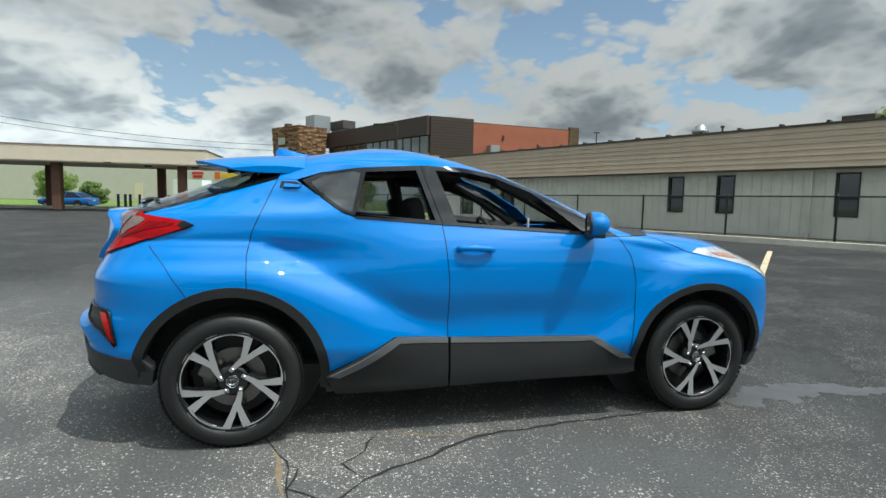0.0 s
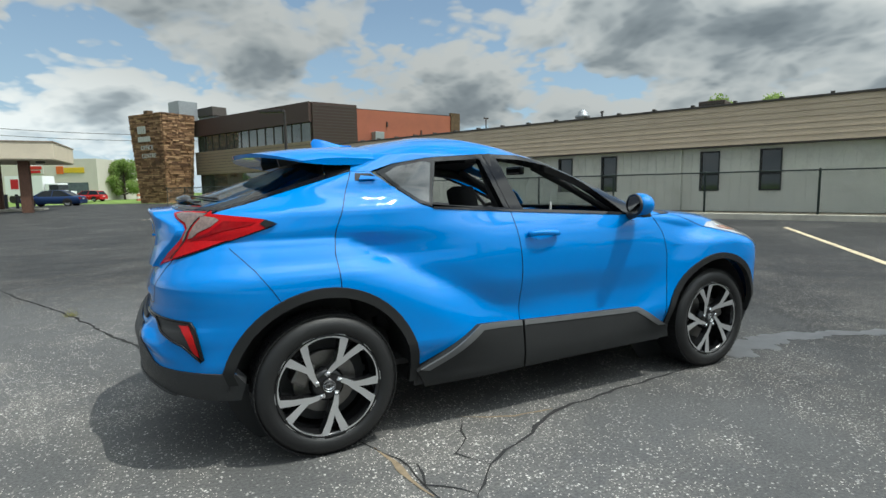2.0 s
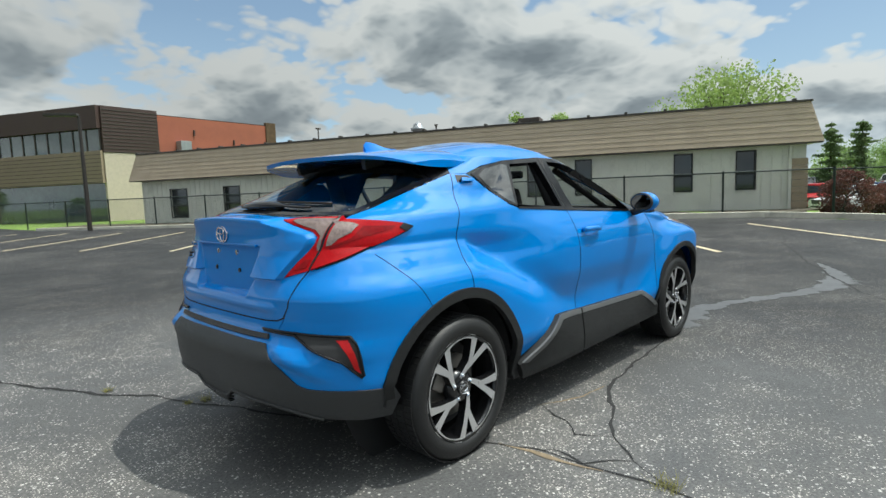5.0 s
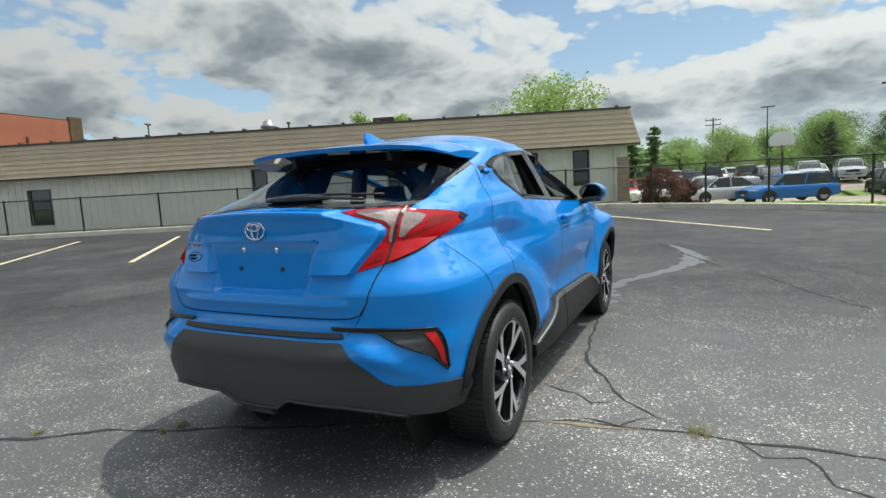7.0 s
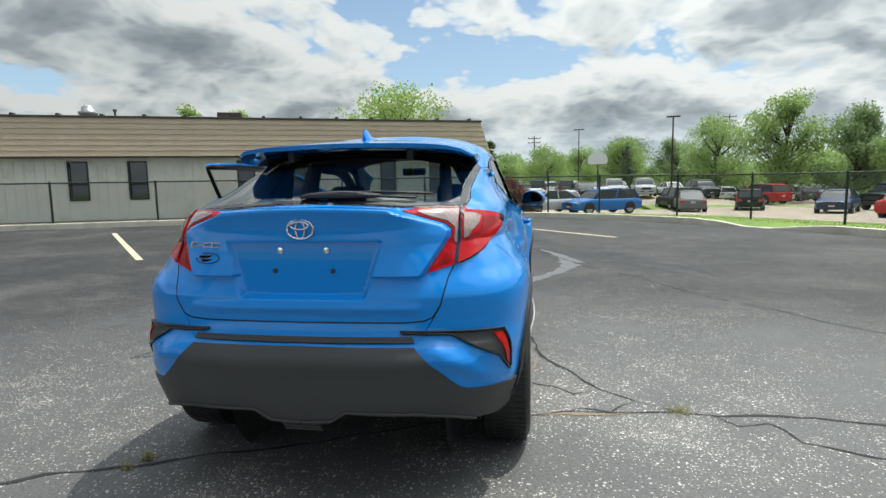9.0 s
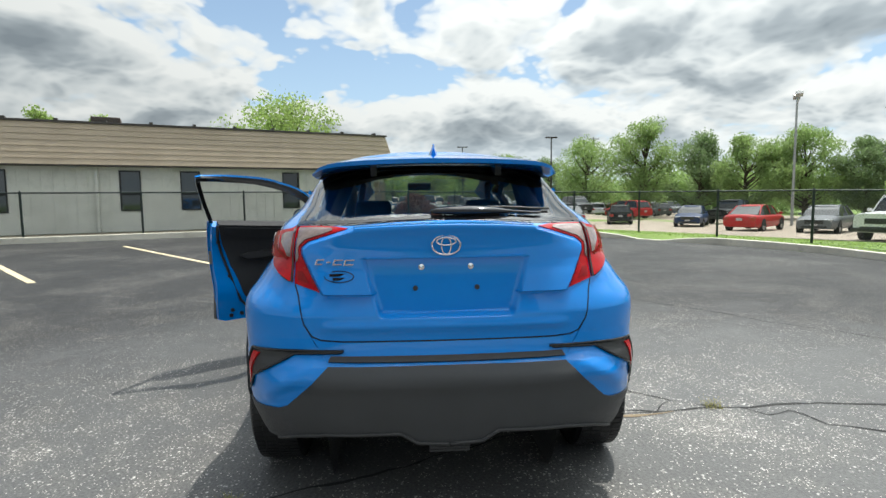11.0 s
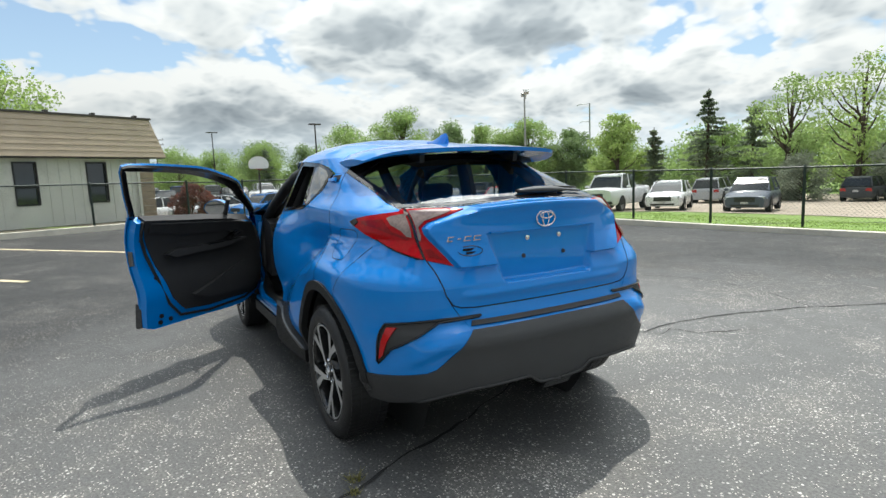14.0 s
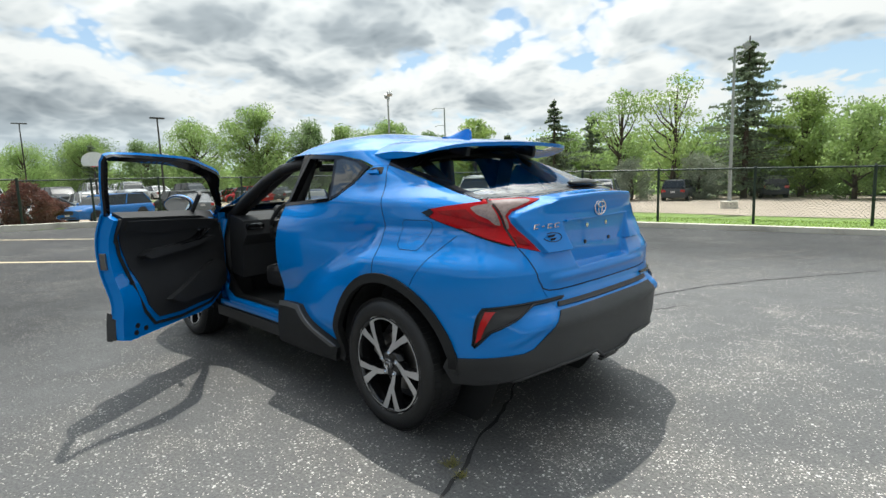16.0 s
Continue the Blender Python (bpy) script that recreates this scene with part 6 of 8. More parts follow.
# roof lining and inner pillars
bm = bmesh.new()
rows = []
for j in range(11):
    x = 0.12 + 1.34 * j / 10
    z = 1.492 - 0.045 * ((x - 0.85) / 0.6) ** 2 - 0.03 * smooth(0.4, 0.1, x)
    rows.append([bm.verts.new((x, -0.56 + 1.12 * k / 10, z - 0.085 * abs((k - 5) / 5) ** 2.4)) for k in range(11)])
for a, b in zip(rows, rows[1:]):
    for k in range(10):
        bm.faces.new((a[k], a[k + 1], b[k + 1], b[k]))
part("roof_lining", bm, M_ROOFLINER, car, smooth=True)
for sgn in (-1, 1):
    for pts, r in (([(1.06, 0.70, 1.10), (0.985, 0.60, 1.42)], 0.045), ([(2.05, 0.62, 1.02), (1.66, 0.51, 1.25), (1.42, 0.47, 1.37)], 0.022), ([(0.42, 0.60, 1.12), (0.28, 0.50, 1.36)], 0.05), ([(1.08, 0.72, 0.36), (1.06, 0.72, 1.10)], 0.06), ([(-0.26, 0.50, 1.12), (0.10, 0.44, 1.34)], 0.03)):
        bm = bmesh.new()
        tube(bm, [(x, sgn * y, z) for x, y, z in pts], r, 8)
        part("inner_pillar", bm, M_INNER, car, smooth=True)
# inside faces of the closed doors, firewall, the blue frame of the open doorway
for sgn in (-1, 1):
    bm = bmesh.new()
    box(bm, (0.50, sgn * 0.70, 0.40), (1.05, sgn * 0.735, 1.11), 0.01)
    part("door_card", bm, M_INNER, car)
bm = bmesh.new()
box(bm, (1.12, -0.735, 0.40), (2.1, -0.70, 1.04), 0.01)
part("door_card", bm, M_INNER, car)
bm = bmesh.new()
box(bm, (2.30, -0.72, 0.33), (2.36, 0.72, 1.04))
part("bulkhead", bm, M_INNER, car)
bm = bmesh.new()
tube(bm, [(1.075, 0.745, 0.42), (1.12, 0.765, 0.375), (1.95, 0.765, 0.375), (2.10, 0.755, 0.43), (2.165, 0.735, 0.62), (2.17, 0.73, 0.85), (2.12, 0.715, 1.0)], 0.032, 8)
part("door_opening", bm, M_BLUE, car, "blue door opening frame", smooth=True)
bm = bmesh.new()
tube(bm, [(1.08, 0.70, 0.42), (1.14, 0.725, 0.39), (1.94, 0.725, 0.39), (2.07, 0.715, 0.45), (2.13, 0.695, 0.62), (2.135, 0.69, 0.85), (2.08, 0.67, 1.02), (1.88, 0.63, 1.15), (1.66, 0.585, 1.272), (1.43, 0.56, 1.352), (1.2, 0.553, 1.38), (1.0, 0.555, 1.385)], 0.040, 8)
part("opening_seal", bm, M_RUBBER, car, smooth=True)
bm = bmesh.new()
box(bm, (1.09, 0.70, 0.33), (2.15, 0.80, 0.372), 0.012)
part("door_step", bm, M_BLUE, car)
patch("sill_moulding", dense_xz(X([(1.10, 0.335), (1.10, 0.508), (1.95, 0.488), (2.16, 0.39), (2.16, 0.335)])), M_BLACK, door, 0.036, 0.04, (0.04, 0.03), "dark grey moulding along the door's foot", mirror=True)
bm = bmesh.new()
box(bm, (1.09, 0.70, 0.25), (2.2, 0.79, 0.33), 0.02)
part("sill_moulding", bm, M_CLAD, car)
bm = bmesh.new()
box(bm, (2.15, 0.70, 0.36), (2.34, 0.755, 1.05), 0.01)
part("hinge_pillar", bm, M_BLUE, car)
bm = bmesh.new()
box(bm, (1.62, -0.05, 1.335), (1.66, 0.14, 1.395), 0.015)
part("rear_view_mirror", bm, M_GLOSSBLACK, car)

# ---- far parked vehicles ----
M_TYRE = material("car_tyre", (0.015, 0.015, 0.016), 0.8)
M_WHEEL = material("car_wheel", (0.35, 0.35, 0.36), 0.35, metal=0.7)
M_CARGLASS = material("car_window_dark", (0.012, 0.015, 0.017), 0.12, coat=0.15, vary=0.1, spec=0.35)
M_LAMPW = material("car_headlamp", (0.55, 0.56, 0.58), 0.1, metal=0.3, coat=1.0)
M_LAMPR = material("car_taillamp", (0.35, 0.01, 0.01), 0.15, coat=1.0)
M_PLATE = material("plain_plate", (0.45, 0.45, 0.45), 0.5)
M_GRILLE = material("car_grille", (0.012, 0.012, 0.012), 0.4)
PAINTS = {}


def car_paint(c):
    if c not in PAINTS:
        PAINTS[c] = paint("car_paint", c, 0.05, 0.42, 0.0)
        PAINTS[c].node_tree.nodes["Principled BSDF"].inputs["Coat Weight"].default_value = 0.4
    return PAINTS[c]


def loft(bm, stations, mat=0):
    """Closed sections of the same count of points, joined end to end."""
    prev = None
    for ring in stations:
        vs = [bm.verts.new(p) for p in ring]
        n = len(vs)
        if prev:
            for k in range(n):
                bm.faces.new((prev[k], prev[(k + 1) % n], vs[(k + 1) % n], vs[k])).material_index = mat
        else:
            bm.faces.new(vs[::-1]).material_index = mat
        prev = vs
    bm.faces.new(prev).material_index = mat


# length, half width, height, belt, bonnet length share, cabin start and end at belt, roof start and end (shares from the nose)
FORMS = {
    "sedan": (4.7, 0.90, 1.45, 0.92, 0.23, 0.88, 0.40, 0.70),
    "hatchback": (4.2, 0.88, 1.48, 0.93, 0.22, 0.98, 0.40, 0.88),
    "wagon": (4.75, 0.90, 1.52, 0.95, 0.24, 0.985, 0.40, 0.90),
    "suv": (4.6, 0.93, 1.70, 1.05, 0.24, 0.985, 0.38, 0.90),
    "crossover": (4.45, 0.91, 1.58, 0.97, 0.27, 0.985, 0.43, 0.88),
    "pickup": (5.5, 0.98, 1.88, 1.18, 0.24, 0.62, 0.34, 0.58),
}


def parked(kind, x, y, rz, color, label, lift=0.0):
    L, W, H, belt, c0, c1, r0, r1 = FORMS[kind]
    ob = thing(kind if kind in ("pickup", "hatchback") else "car", label, "pickup truck" if kind == "pickup" else "car", (x, y, ground_z(x, y) - 0.02 + lift), rz, "parked cars")
    P = car_paint(color)
    gz = {"pickup": 0.74, "suv": 0.62}.get(kind, 0.52)
    bm = bmesh.new()
    st = []
    for k, s in enumerate((0.0, 0.015, 0.06, 0.16, c0, 0.34, 0.5, 0.66, 0.8, 0.9, 0.965, 0.99, 1.0)):
        xx = L / 2 - s * L
        top = belt
        if s < c0:
            top = belt - (0.30 if kind != "pickup" else 0.10) * (1 - smooth(-0.04, c0, s) ** 0.5)
        if s > c1 - 0.02:
            top = belt + 0.02 if kind != "sedan" else belt
        if s >= 0.99:
            top = belt - 0.08 - (0.1 if s == 1.0 else 0)
        w = W * (1 - 0.16 * (1 - smooth(0.0, 0.10, s)) - 0.10 * smooth(0.92, 1.0, s))
        zb = 0.30 - 0.06 * smooth(0.0, 0.1, s) * (1 - smooth(0.9, 1.0, s)) + (0.12 if kind == "pickup" else 0)
        st.append([(xx, yy, z) for yy, z in ((-w * 0.9, zb), (-w, zb + 0.14), (-w, zb + 0.40), (-w * 0.975, top - 0.12), (-w * 0.90, top - 0.03), (-w * 0.6, top + 0.012), (0, top + 0.03), (w * 0.6, top + 0.012), (w * 0.90, top - 0.03), (w * 0.975, top - 0.12), (w, zb + 0.40), (w, zb + 0.14), (w * 0.9, zb))])
    loft(bm, st)
    body = part("body", bm, P, ob, smooth=True)
    body.data.set_sharp_from_angle(angle=radians(50))
    bm = bmesh.new()
    xa, xb, ra, rb = L / 2 - c0 * L, L / 2 - c1 * L, L / 2 - r0 * L, L / 2 - r1 * L
    st = []
    for xx, z0, z1, w0, w1 in ((xa, belt - 0.03, belt, W * 0.84, W * 0.80), ((xa + ra) / 2, belt - 0.03, (belt + H) / 2 + 0.03, W * 0.89, W * 0.76), (ra, belt - 0.03, H - 0.045, W * 0.91, W * 0.69), ((ra + rb) / 2, belt - 0.03, H - 0.02, W * 0.91, W * 0.69), (rb, belt - 0.03, H - 0.06, W * 0.90, W * 0.67), (xb, belt - 0.03, belt + 0.02, W * 0.86, W * 0.78)):
        st.append([(xx, -w0, z0), (xx, -w1, z1), (xx, w1, z1), (xx, w0, z0)])
    loft(bm, st)
    part("glazing", bm, M_CARGLASS, ob)
    bm = bmesh.new()
    st = []
    for xx, z, w in ((ra + 0.14, H - 0.095, W * 0.68), (ra - 0.1, H - 0.02, W * 0.70), ((ra + rb) / 2, H, W * 0.70), (rb + 0.1, H - 0.03, W * 0.69), (rb - 0.06, H - 0.08, W * 0.67)):
        st.append([(xx, -w, z - 0.07), (xx, -w * 0.93, z - 0.018), (xx, -w * 0.55, z), (xx, w * 0.55, z), (xx, w * 0.93, z - 0.018), (xx, w, z - 0.07)])
    loft(bm, st)
    part("roof", bm, P, ob, smooth=True)
    for sgn in (-1, 1):
        for (x0_, z0_, w0_), (x1_, z1_, w1_) in (((xa - 0.02, belt, 0.84), (ra + 0.05, H - 0.06, 0.695)), (((xa + xb) / 2 + 0.1, belt, 0.905), ((ra + rb) / 2, H - 0.05, 0.70)), ((xb + 0.06, belt, 0.865), (rb, H - 0.06, 0.685))):
            bm = bmesh.new()
            tube(bm, [(x0_, sgn * W * w0_, z0_), (x1_, sgn * W * w1_, z1_)], 0.035, 5)
            part("pillar", bm, P, ob)
        bm = bmesh.new()
        box(bm, (xa - 0.38, sgn * (W + 0.01), belt + 0.0), (xa - 0.25, sgn * (W + 0.17), belt + 0.12), 0.03)
        part("door_mirror", bm, P, ob)
        for s0 in (0.19, 0.80 if kind != "pickup" else 0.79):
            xx = L / 2 - s0 * L
            R = 0.33 if kind not in ("pickup", "suv") else 0.38
            bm = bmesh.new()
            lathe(bm, [(0.0, 0.0), (0.0, R * 0.66), (-0.02, R * 0.7), (-0.02, R * 0.97), (0.01, R), (0.2, R), (0.2, 0.0)], "Y", 20, at=(0, 0, 0))
            for f in bm.faces:
                f.material_index = 1 if max((v.co.x ** 2 + v.co.z ** 2) ** 0.5 for v in f.verts) < R * 0.69 else 0
            w = part("wheel", bm, [M_TYRE, M_WHEEL], ob)
            w.matrix_basis = pose(xx, sgn * (W + 0.005), R, 0, 0, 0 if sgn < 0 else 180)
            bm = bmesh.new()
            for k in range(13):
                a = math.pi * k / 12
                bm.verts.new((xx + (R + 0.07) * math.cos(a), sgn * (W + 0.006), R + (R + 0.07) * math.sin(a)))
            bm.verts.ensure_lookup_table()
            bm.faces.new(bm.verts[:])
            part("wheel_arch", bm, M_TYRE, ob)
        bm = bmesh.new()
        box(bm, (L / 2 - 0.30, sgn * W * 0.48, gz + 0.10), (L / 2 - 0.035, sgn * W * 0.845, gz + 0.24), 0.03)
        part("headlight", bm, M_LAMPW, ob)
        bm = bmesh.new()
        box(bm, (-L / 2 - 0.012, sgn * W * 0.55, belt - 0.30), (-L / 2 + 0.22, sgn * W * 0.885, belt - 0.11), 0.02)
        part("tail_light", bm, M_LAMPR, ob)
    bm = bmesh.new()
    box(bm, (L / 2 - 0.05, -W * 0.45, gz), (L / 2 + 0.012, W * 0.45, gz + 0.21), 0.02)
    box(bm, (L / 2 - 0.06, -W * 0.62, gz - 0.20), (L / 2 + 0.004, W * 0.62, gz - 0.10), 0.02)
    part("grille", bm, M_GRILLE, ob)
    for s_ in (L / 2 + 0.015, -L / 2 - 0.015):
        bm = bmesh.new()
        box(bm, (s_ - 0.01, -0.15, 0.44 if s_ > 0 else 0.62), (s_ + 0.01, 0.15, 0.53 if s_ > 0 else 0.76))
        part("number_plate", bm, M_PLATE, ob)
    if kind == "pickup":
        bm = bmesh.new()
        box(bm, (-L / 2 + 0.15, -W * 0.8, belt + 0.024), (xb - 0.12, W * 0.8, belt + 0.03))
        part("bed", bm, M_GRILLE, ob)
        bm = bmesh.new()
        box(bm, (L / 2 - 0.06, -W * 0.9, 0.44), (L / 2 + 0.08, W * 0.9, 0.58), 0.03)
        part("front_bumper", bm, M_GRILLE, ob)
    return ob


WHITE, SILVER, GREY, DARK, BLACK_, RED_, BLUE_, NAVY = (0.72, 0.73, 0.74), (0.42, 0.44, 0.46), (0.13, 0.14, 0.15), (0.035, 0.040, 0.045), (0.012, 0.013, 0.014), (0.42, 0.020, 0.022), (0.02, 0.13, 0.38), (0.015, 0.035, 0.10)
# the row near the fence, and those seen through the car's windows
parked("pickup", 17.3, -19.9, 112, WHITE, "white pickup truck parked nose out on gravel")
parked("hatchback", 15.6, -21.9, 119, WHITE, "white hatchback parked nose out on gravel")
parked("suv", 20.6, -33.0, -70, SILVER, "silver SUV parked tail out on gravel")
parked("crossover", 12.2, -23.4, 112, (0.085, 0.10, 0.13), "slate blue crossover parked nose out on gravel")
parked("crossover", 14.2, -39.0, -80, (0.06, 0.065, 0.07), "dark grey SUV parked tail out under trees")
parked("suv", 9.8, -45.0, -62, DARK, "dark SUV parked beside the tall spruce")
parked("sedan", 24.3, -21.9, 128, GREY, "grey coupe parked nose out on gravel")
parked("sedan", 26.3, -19.3, -52, RED_, "red car parked tail out on gravel")
parked("pickup", 38.0, -25.5, 120, BLACK_, "black pickup parked further back")
parked("sedan", 33.6, -19.6, 145, NAVY, "dark blue sedan parked nose out")
parked("wagon", 31.9, -5.4, 118, BLUE_, "bright blue estate car parked side on")
parked("sedan", 32.4, -2.2, 124, SILVER, "silver sedan parked beside the fence")
parked("sedan", 33.8, 0.9, 124, WHITE, "white sedan parked near the dark bush")
parked("wagon", 39.5, -16.8, -20, BLACK_, "black estate car parked tail out")
parked("sedan", 36.8, -11.9, -10, GREY, "dark grey sedan parked in the row")
parked("suv", 41.8, -12.3, 5, BLACK_, "black SUV parked in the row")
parked("suv", 47.5, -20.8, 20, RED_, "red SUV parked in the back row")
rnd = random.Random(11)
COLS = [WHITE, SILVER, GREY, DARK, WHITE, SILVER, BLACK_, RED_, NAVY, WHITE, SILVER, GREY]
NAMES = {WHITE: "white", SILVER: "silver", GREY: "grey", DARK: "dark grey", BLACK_: "black", RED_: "red", NAVY: "dark blue", BLUE_: "blue"}
for row, (x0_, y0_, n_, dx_, dy_, face) in enumerate(((40.5, 4.0, 5, 0.5, -2.7, 180), (46, 5.0, 11, 0.7, -2.75, 180), (53, 6.5, 14, 0.6, -2.8, 0), (61, 6.0, 15, 0.3, -2.85, 180), (69, 5.0, 13, 0.2, -2.9, 0))):
    for k in range(n_):
        x_, y_ = x0_ + dx_ * k + rnd.uniform(-0.3, 0.3), y0_ + dy_ * k
        if math.dist((x_, y_), (41.8, -12.3)) < 5 or math.dist((x_, y_), (47.5, -20.8)) < 5 or rnd.random() < 0.08:
            continue
        c = rnd.choice(COLS)
        kd = rnd.choice(("sedan", "suv", "hatchback", "suv", "wagon"))
        parked(kd, x_, y_, face + rnd.uniform(-6, 6), c, f"{NAMES[c]} {'SUV' if kd == 'suv' else kd} in the crowded far lot")

# ---- trees ----
M_BARK = material("bark", (0.075, 0.058, 0.045), 0.95, vary=0.3, scale=8, bump=0.6, bump_scale=20)


def leaf_material(name, c):
    m = bpy.data.materials.new(name)
    m.use_nodes = True
    t = Nodes(m.node_tree)
    b = m.node_tree.nodes["Principled BSDF"]
    isl = t.add("ShaderNodeNewGeometry").outputs["Random Per Island"]
    rnd_ = t.add("ShaderNodeObjectInfo").outputs["Random"]
    f = t.math("ADD", t.math("MULTIPLY", isl, 0.8), t.math("MULTIPLY", rnd_, 0.2))
    t.put(b.inputs["Base Color"], t.ramp(f, [(0.0, tuple(v * 0.55 for v in c)), (0.5, c), (1.0, tuple(min(1, v * 1.5) for v in c))]))
    b.inputs["Roughness"].default_value = 0.6
    b.inputs["Transmission Weight"].default_value = 0.0
    tr = t.add("ShaderNodeBsdfTranslucent", n0=(*[min(1, v * 1.6) for v in c], 1))
    mx = t.add("ShaderNodeMixShader", n0=0.45, n1=b, n2=tr)
    t.put(m.node_tree.nodes["Material Output"].inputs[0], mx)
    return m


M_LEAF = leaf_material("leaf_green", (0.215, 0.30, 0.105))
M_LEAFLIGHT = leaf_material("leaf_light_green", (0.23, 0.31, 0.095))
M_LEAFDARK = leaf_material("leaf_dark_green", (0.155, 0.22, 0.095))
M_NEEDLE = leaf_material("needle_green", (0.145, 0.185, 0.115))
M_SILVERLEAF = leaf_material("leaf_grey_green", (0.26, 0.29, 0.22))
M_REDLEAF = leaf_material("leaf_dark_red", (0.115, 0.046, 0.036))


def leaves(bm, c, r, n, size, rnd, squash=0.75):
    """n small leaf clusters in a clump round c."""
    for _ in range(n):
        d = Vector((rnd.gauss(0, 1), rnd.gauss(0, 1), rnd.gauss(0, 1) * squash))
        d = d.normalized() * r * rnd.random() ** 0.45
        p = Vector(c) + Vector((d.x, d.y, d.z * squash))
        nrm = Vector((rnd.uniform(-1, 1), rnd.uniform(-1, 1), rnd.uniform(-0.3, 1))).normalized()
        a = nrm.orthogonal().normalized()
        b = nrm.cross(a)
        s = size * rnd.uniform(0.6, 1.4)
        th = rnd.uniform(0, 6.28)
        a, b = a * math.cos(th) + b * math.sin(th), b * math.cos(th) - a * math.sin(th)
        vs = [bm.verts.new(p + a * s), bm.verts.new(p + (b * 0.5 + a * 0.1) * s), bm.verts.new(p - a * s * 0.8), bm.verts.new(p - (b * 0.55) * s)]
        bm.faces.new(vs)


def tree(x, y, top, width, mat, seed, label, dense_=1.0, bare=0.25, size=0.20):
    rnd = random.Random(seed)
    z0 = ground_z(x, y) - 0.1
    H = top - z0
    ob = thing("tree", label, "tree", (x, y, z0), rnd.uniform(0, 360), "trees")
    bmt, bml = bmesh.new(), bmesh.new()
    R = width / 2
    lean = Vector((rnd.uniform(-0.04, 0.04), rnd.uniform(-0.04, 0.04), 1))
    pts = [lean * (H * k / 6 * 0.85) + Vector((rnd.uniform(-0.1, 0.1), rnd.uniform(-0.1, 0.1), 0)) * (k > 0) for k in range(7)]
    r0 = 0.028 * H
    prev = None
    for a, b, k in zip(pts, pts[1:], range(6)):
        rod(bmt, a, b, r0 * (1 - k / 6.5), r0 * (1 - (k + 1) / 6.5), 7)
    n = int(22 * dense_) + 8
    for k in range(n):
        h = bare + (1 - bare) * (k + rnd.random()) / n
        prof = math.sin(math.pi * min(1, max(0.0, (h - bare) / (1 - bare)) * 0.82 + 0.16)) ** 0.6
        a = rnd.uniform(0, 6.28)
        rr = R * prof * rnd.uniform(0.45, 1.0)
        tip = Vector((math.cos(a) * rr, math.sin(a) * rr, H * (h * 0.93 + 0.02)))
        base = lean * (H * max(bare * 0.8, h - 0.22) * 0.85)
        midp = base.lerp(tip, 0.55) + Vector((0, 0, -0.04 * H))
        rod(bmt, base, midp, r0 * 0.34, r0 * 0.2, 5)
        rod(bmt, midp, tip, r0 * 0.2, r0 * 0.05, 5)
        leaves(bml, tip, R * rnd.uniform(0.26, 0.42), int(190 * dense_), 0.62 * size * (0.8 + H / 30), rnd)
        leaves(bml, midp.lerp(tip, 0.4), R * rnd.uniform(0.2, 0.32), int(80 * dense_), 0.62 * size * (0.8 + H / 30), rnd)
    part("trunk", bmt, M_BARK, ob, smooth=True)
    part("crown", bml, mat, ob)
    return ob


def conifer(x, y, top, width, mat, seed, label, open_=0.0):
    rnd = random.Random(seed)
    z0 = ground_z(x, y) - 0.1
    H = top - z0
    ob = thing("conifer", label, "tree", (x, y, z0), rnd.uniform(0, 360), "trees")
    bmt, bml = bmesh.new(), bmesh.new()
    rod(bmt, (0, 0, 0), (0, 0, H), 0.022 * H, 0.004 * H, 8)
    tiers = int(H * 4.2)
    for k in range(tiers):
        h = 0.08 + 0.90 * (k + rnd.uniform(-0.5, 0.5)) / tiers
        L = width / 2 * (1 - h) ** 0.75 * rnd.uniform(0.75, 1.1) + 0.15
        for j in range(5):
            if rnd.random() < open_:
                continue
            a = rnd.uniform(0, 6.28)
            q = L * rnd.uniform(0.35, 1.3)
            tip = Vector((math.cos(a) * q, math.sin(a) * q, H * h + q * rnd.uniform(-0.32, 0.10)))
            base = Vector((0, 0, H * h))
            rod(bmt, base, tip, 0.03, 0.01, 4)
            for s in (0.2, 0.4, 0.6, 0.8, 0.95):
                leaves(bml, base.lerp(tip, s), 0.12 + q * 0.15 * (1.15 - s), 12, 0.13, rnd, 0.6)
    part("trunk", bmt, M_BARK, ob)
    part("crown", bml, mat, ob)
    return ob


GREENS = [(99.7, -10.8, 8.0, 9.5), (87.2, -16.4, 8.5, 9.5), (63.0, -22.2, 8.6, 8.5), (56.3, -26.3, 10.0, 7.5), (53.9, -31.3, 8.2, 6.5), (48.8, -33.4, 7.4, 6.0), (45.4, -36.9, 7.8, 6.5), (42.0, -40.0, 6.4, 5.5), (81.6, -14.8, 8.0, 7.0), (86.8, -4.0, 7.4, 9.0), (87.1, -23.5, 8.1, 7.5), (104, 3, 7.6, 9.0)]
for k, (x_, y_, h_, w_) in enumerate(GREENS):
    tree(x_, y_, h_, w_, (M_LEAF, M_LEAFDARK, M_LEAF)[k % 3], 40 + k, "broad green tree in full leaf behind the far lot", 1.5, 0.18, 0.17)
for k, (x_, y_, h_, w_) in enumerate([(31.9, -35.9, 6.6, 5.0), (34.8, -38.8, 5.4, 5.0), (7.8, -45.9, 7.0, 5.0), (4.2, -43.6, 5.4, 5.5), (1.5, -55.7, 8.2, 7.5), (-5.0, -50.0, 7.2, 7.0), (-14.0, -48.0, 8.0, 8.0), (26.5, -42.5, 5.2, 6.0)]):
    tree(x_, y_, h_, w_, (M_LEAFLIGHT, M_LEAF)[k % 2], 70 + k, "light green leafy tree at the edge of the gravel", 1.1, 0.08, 0.19)
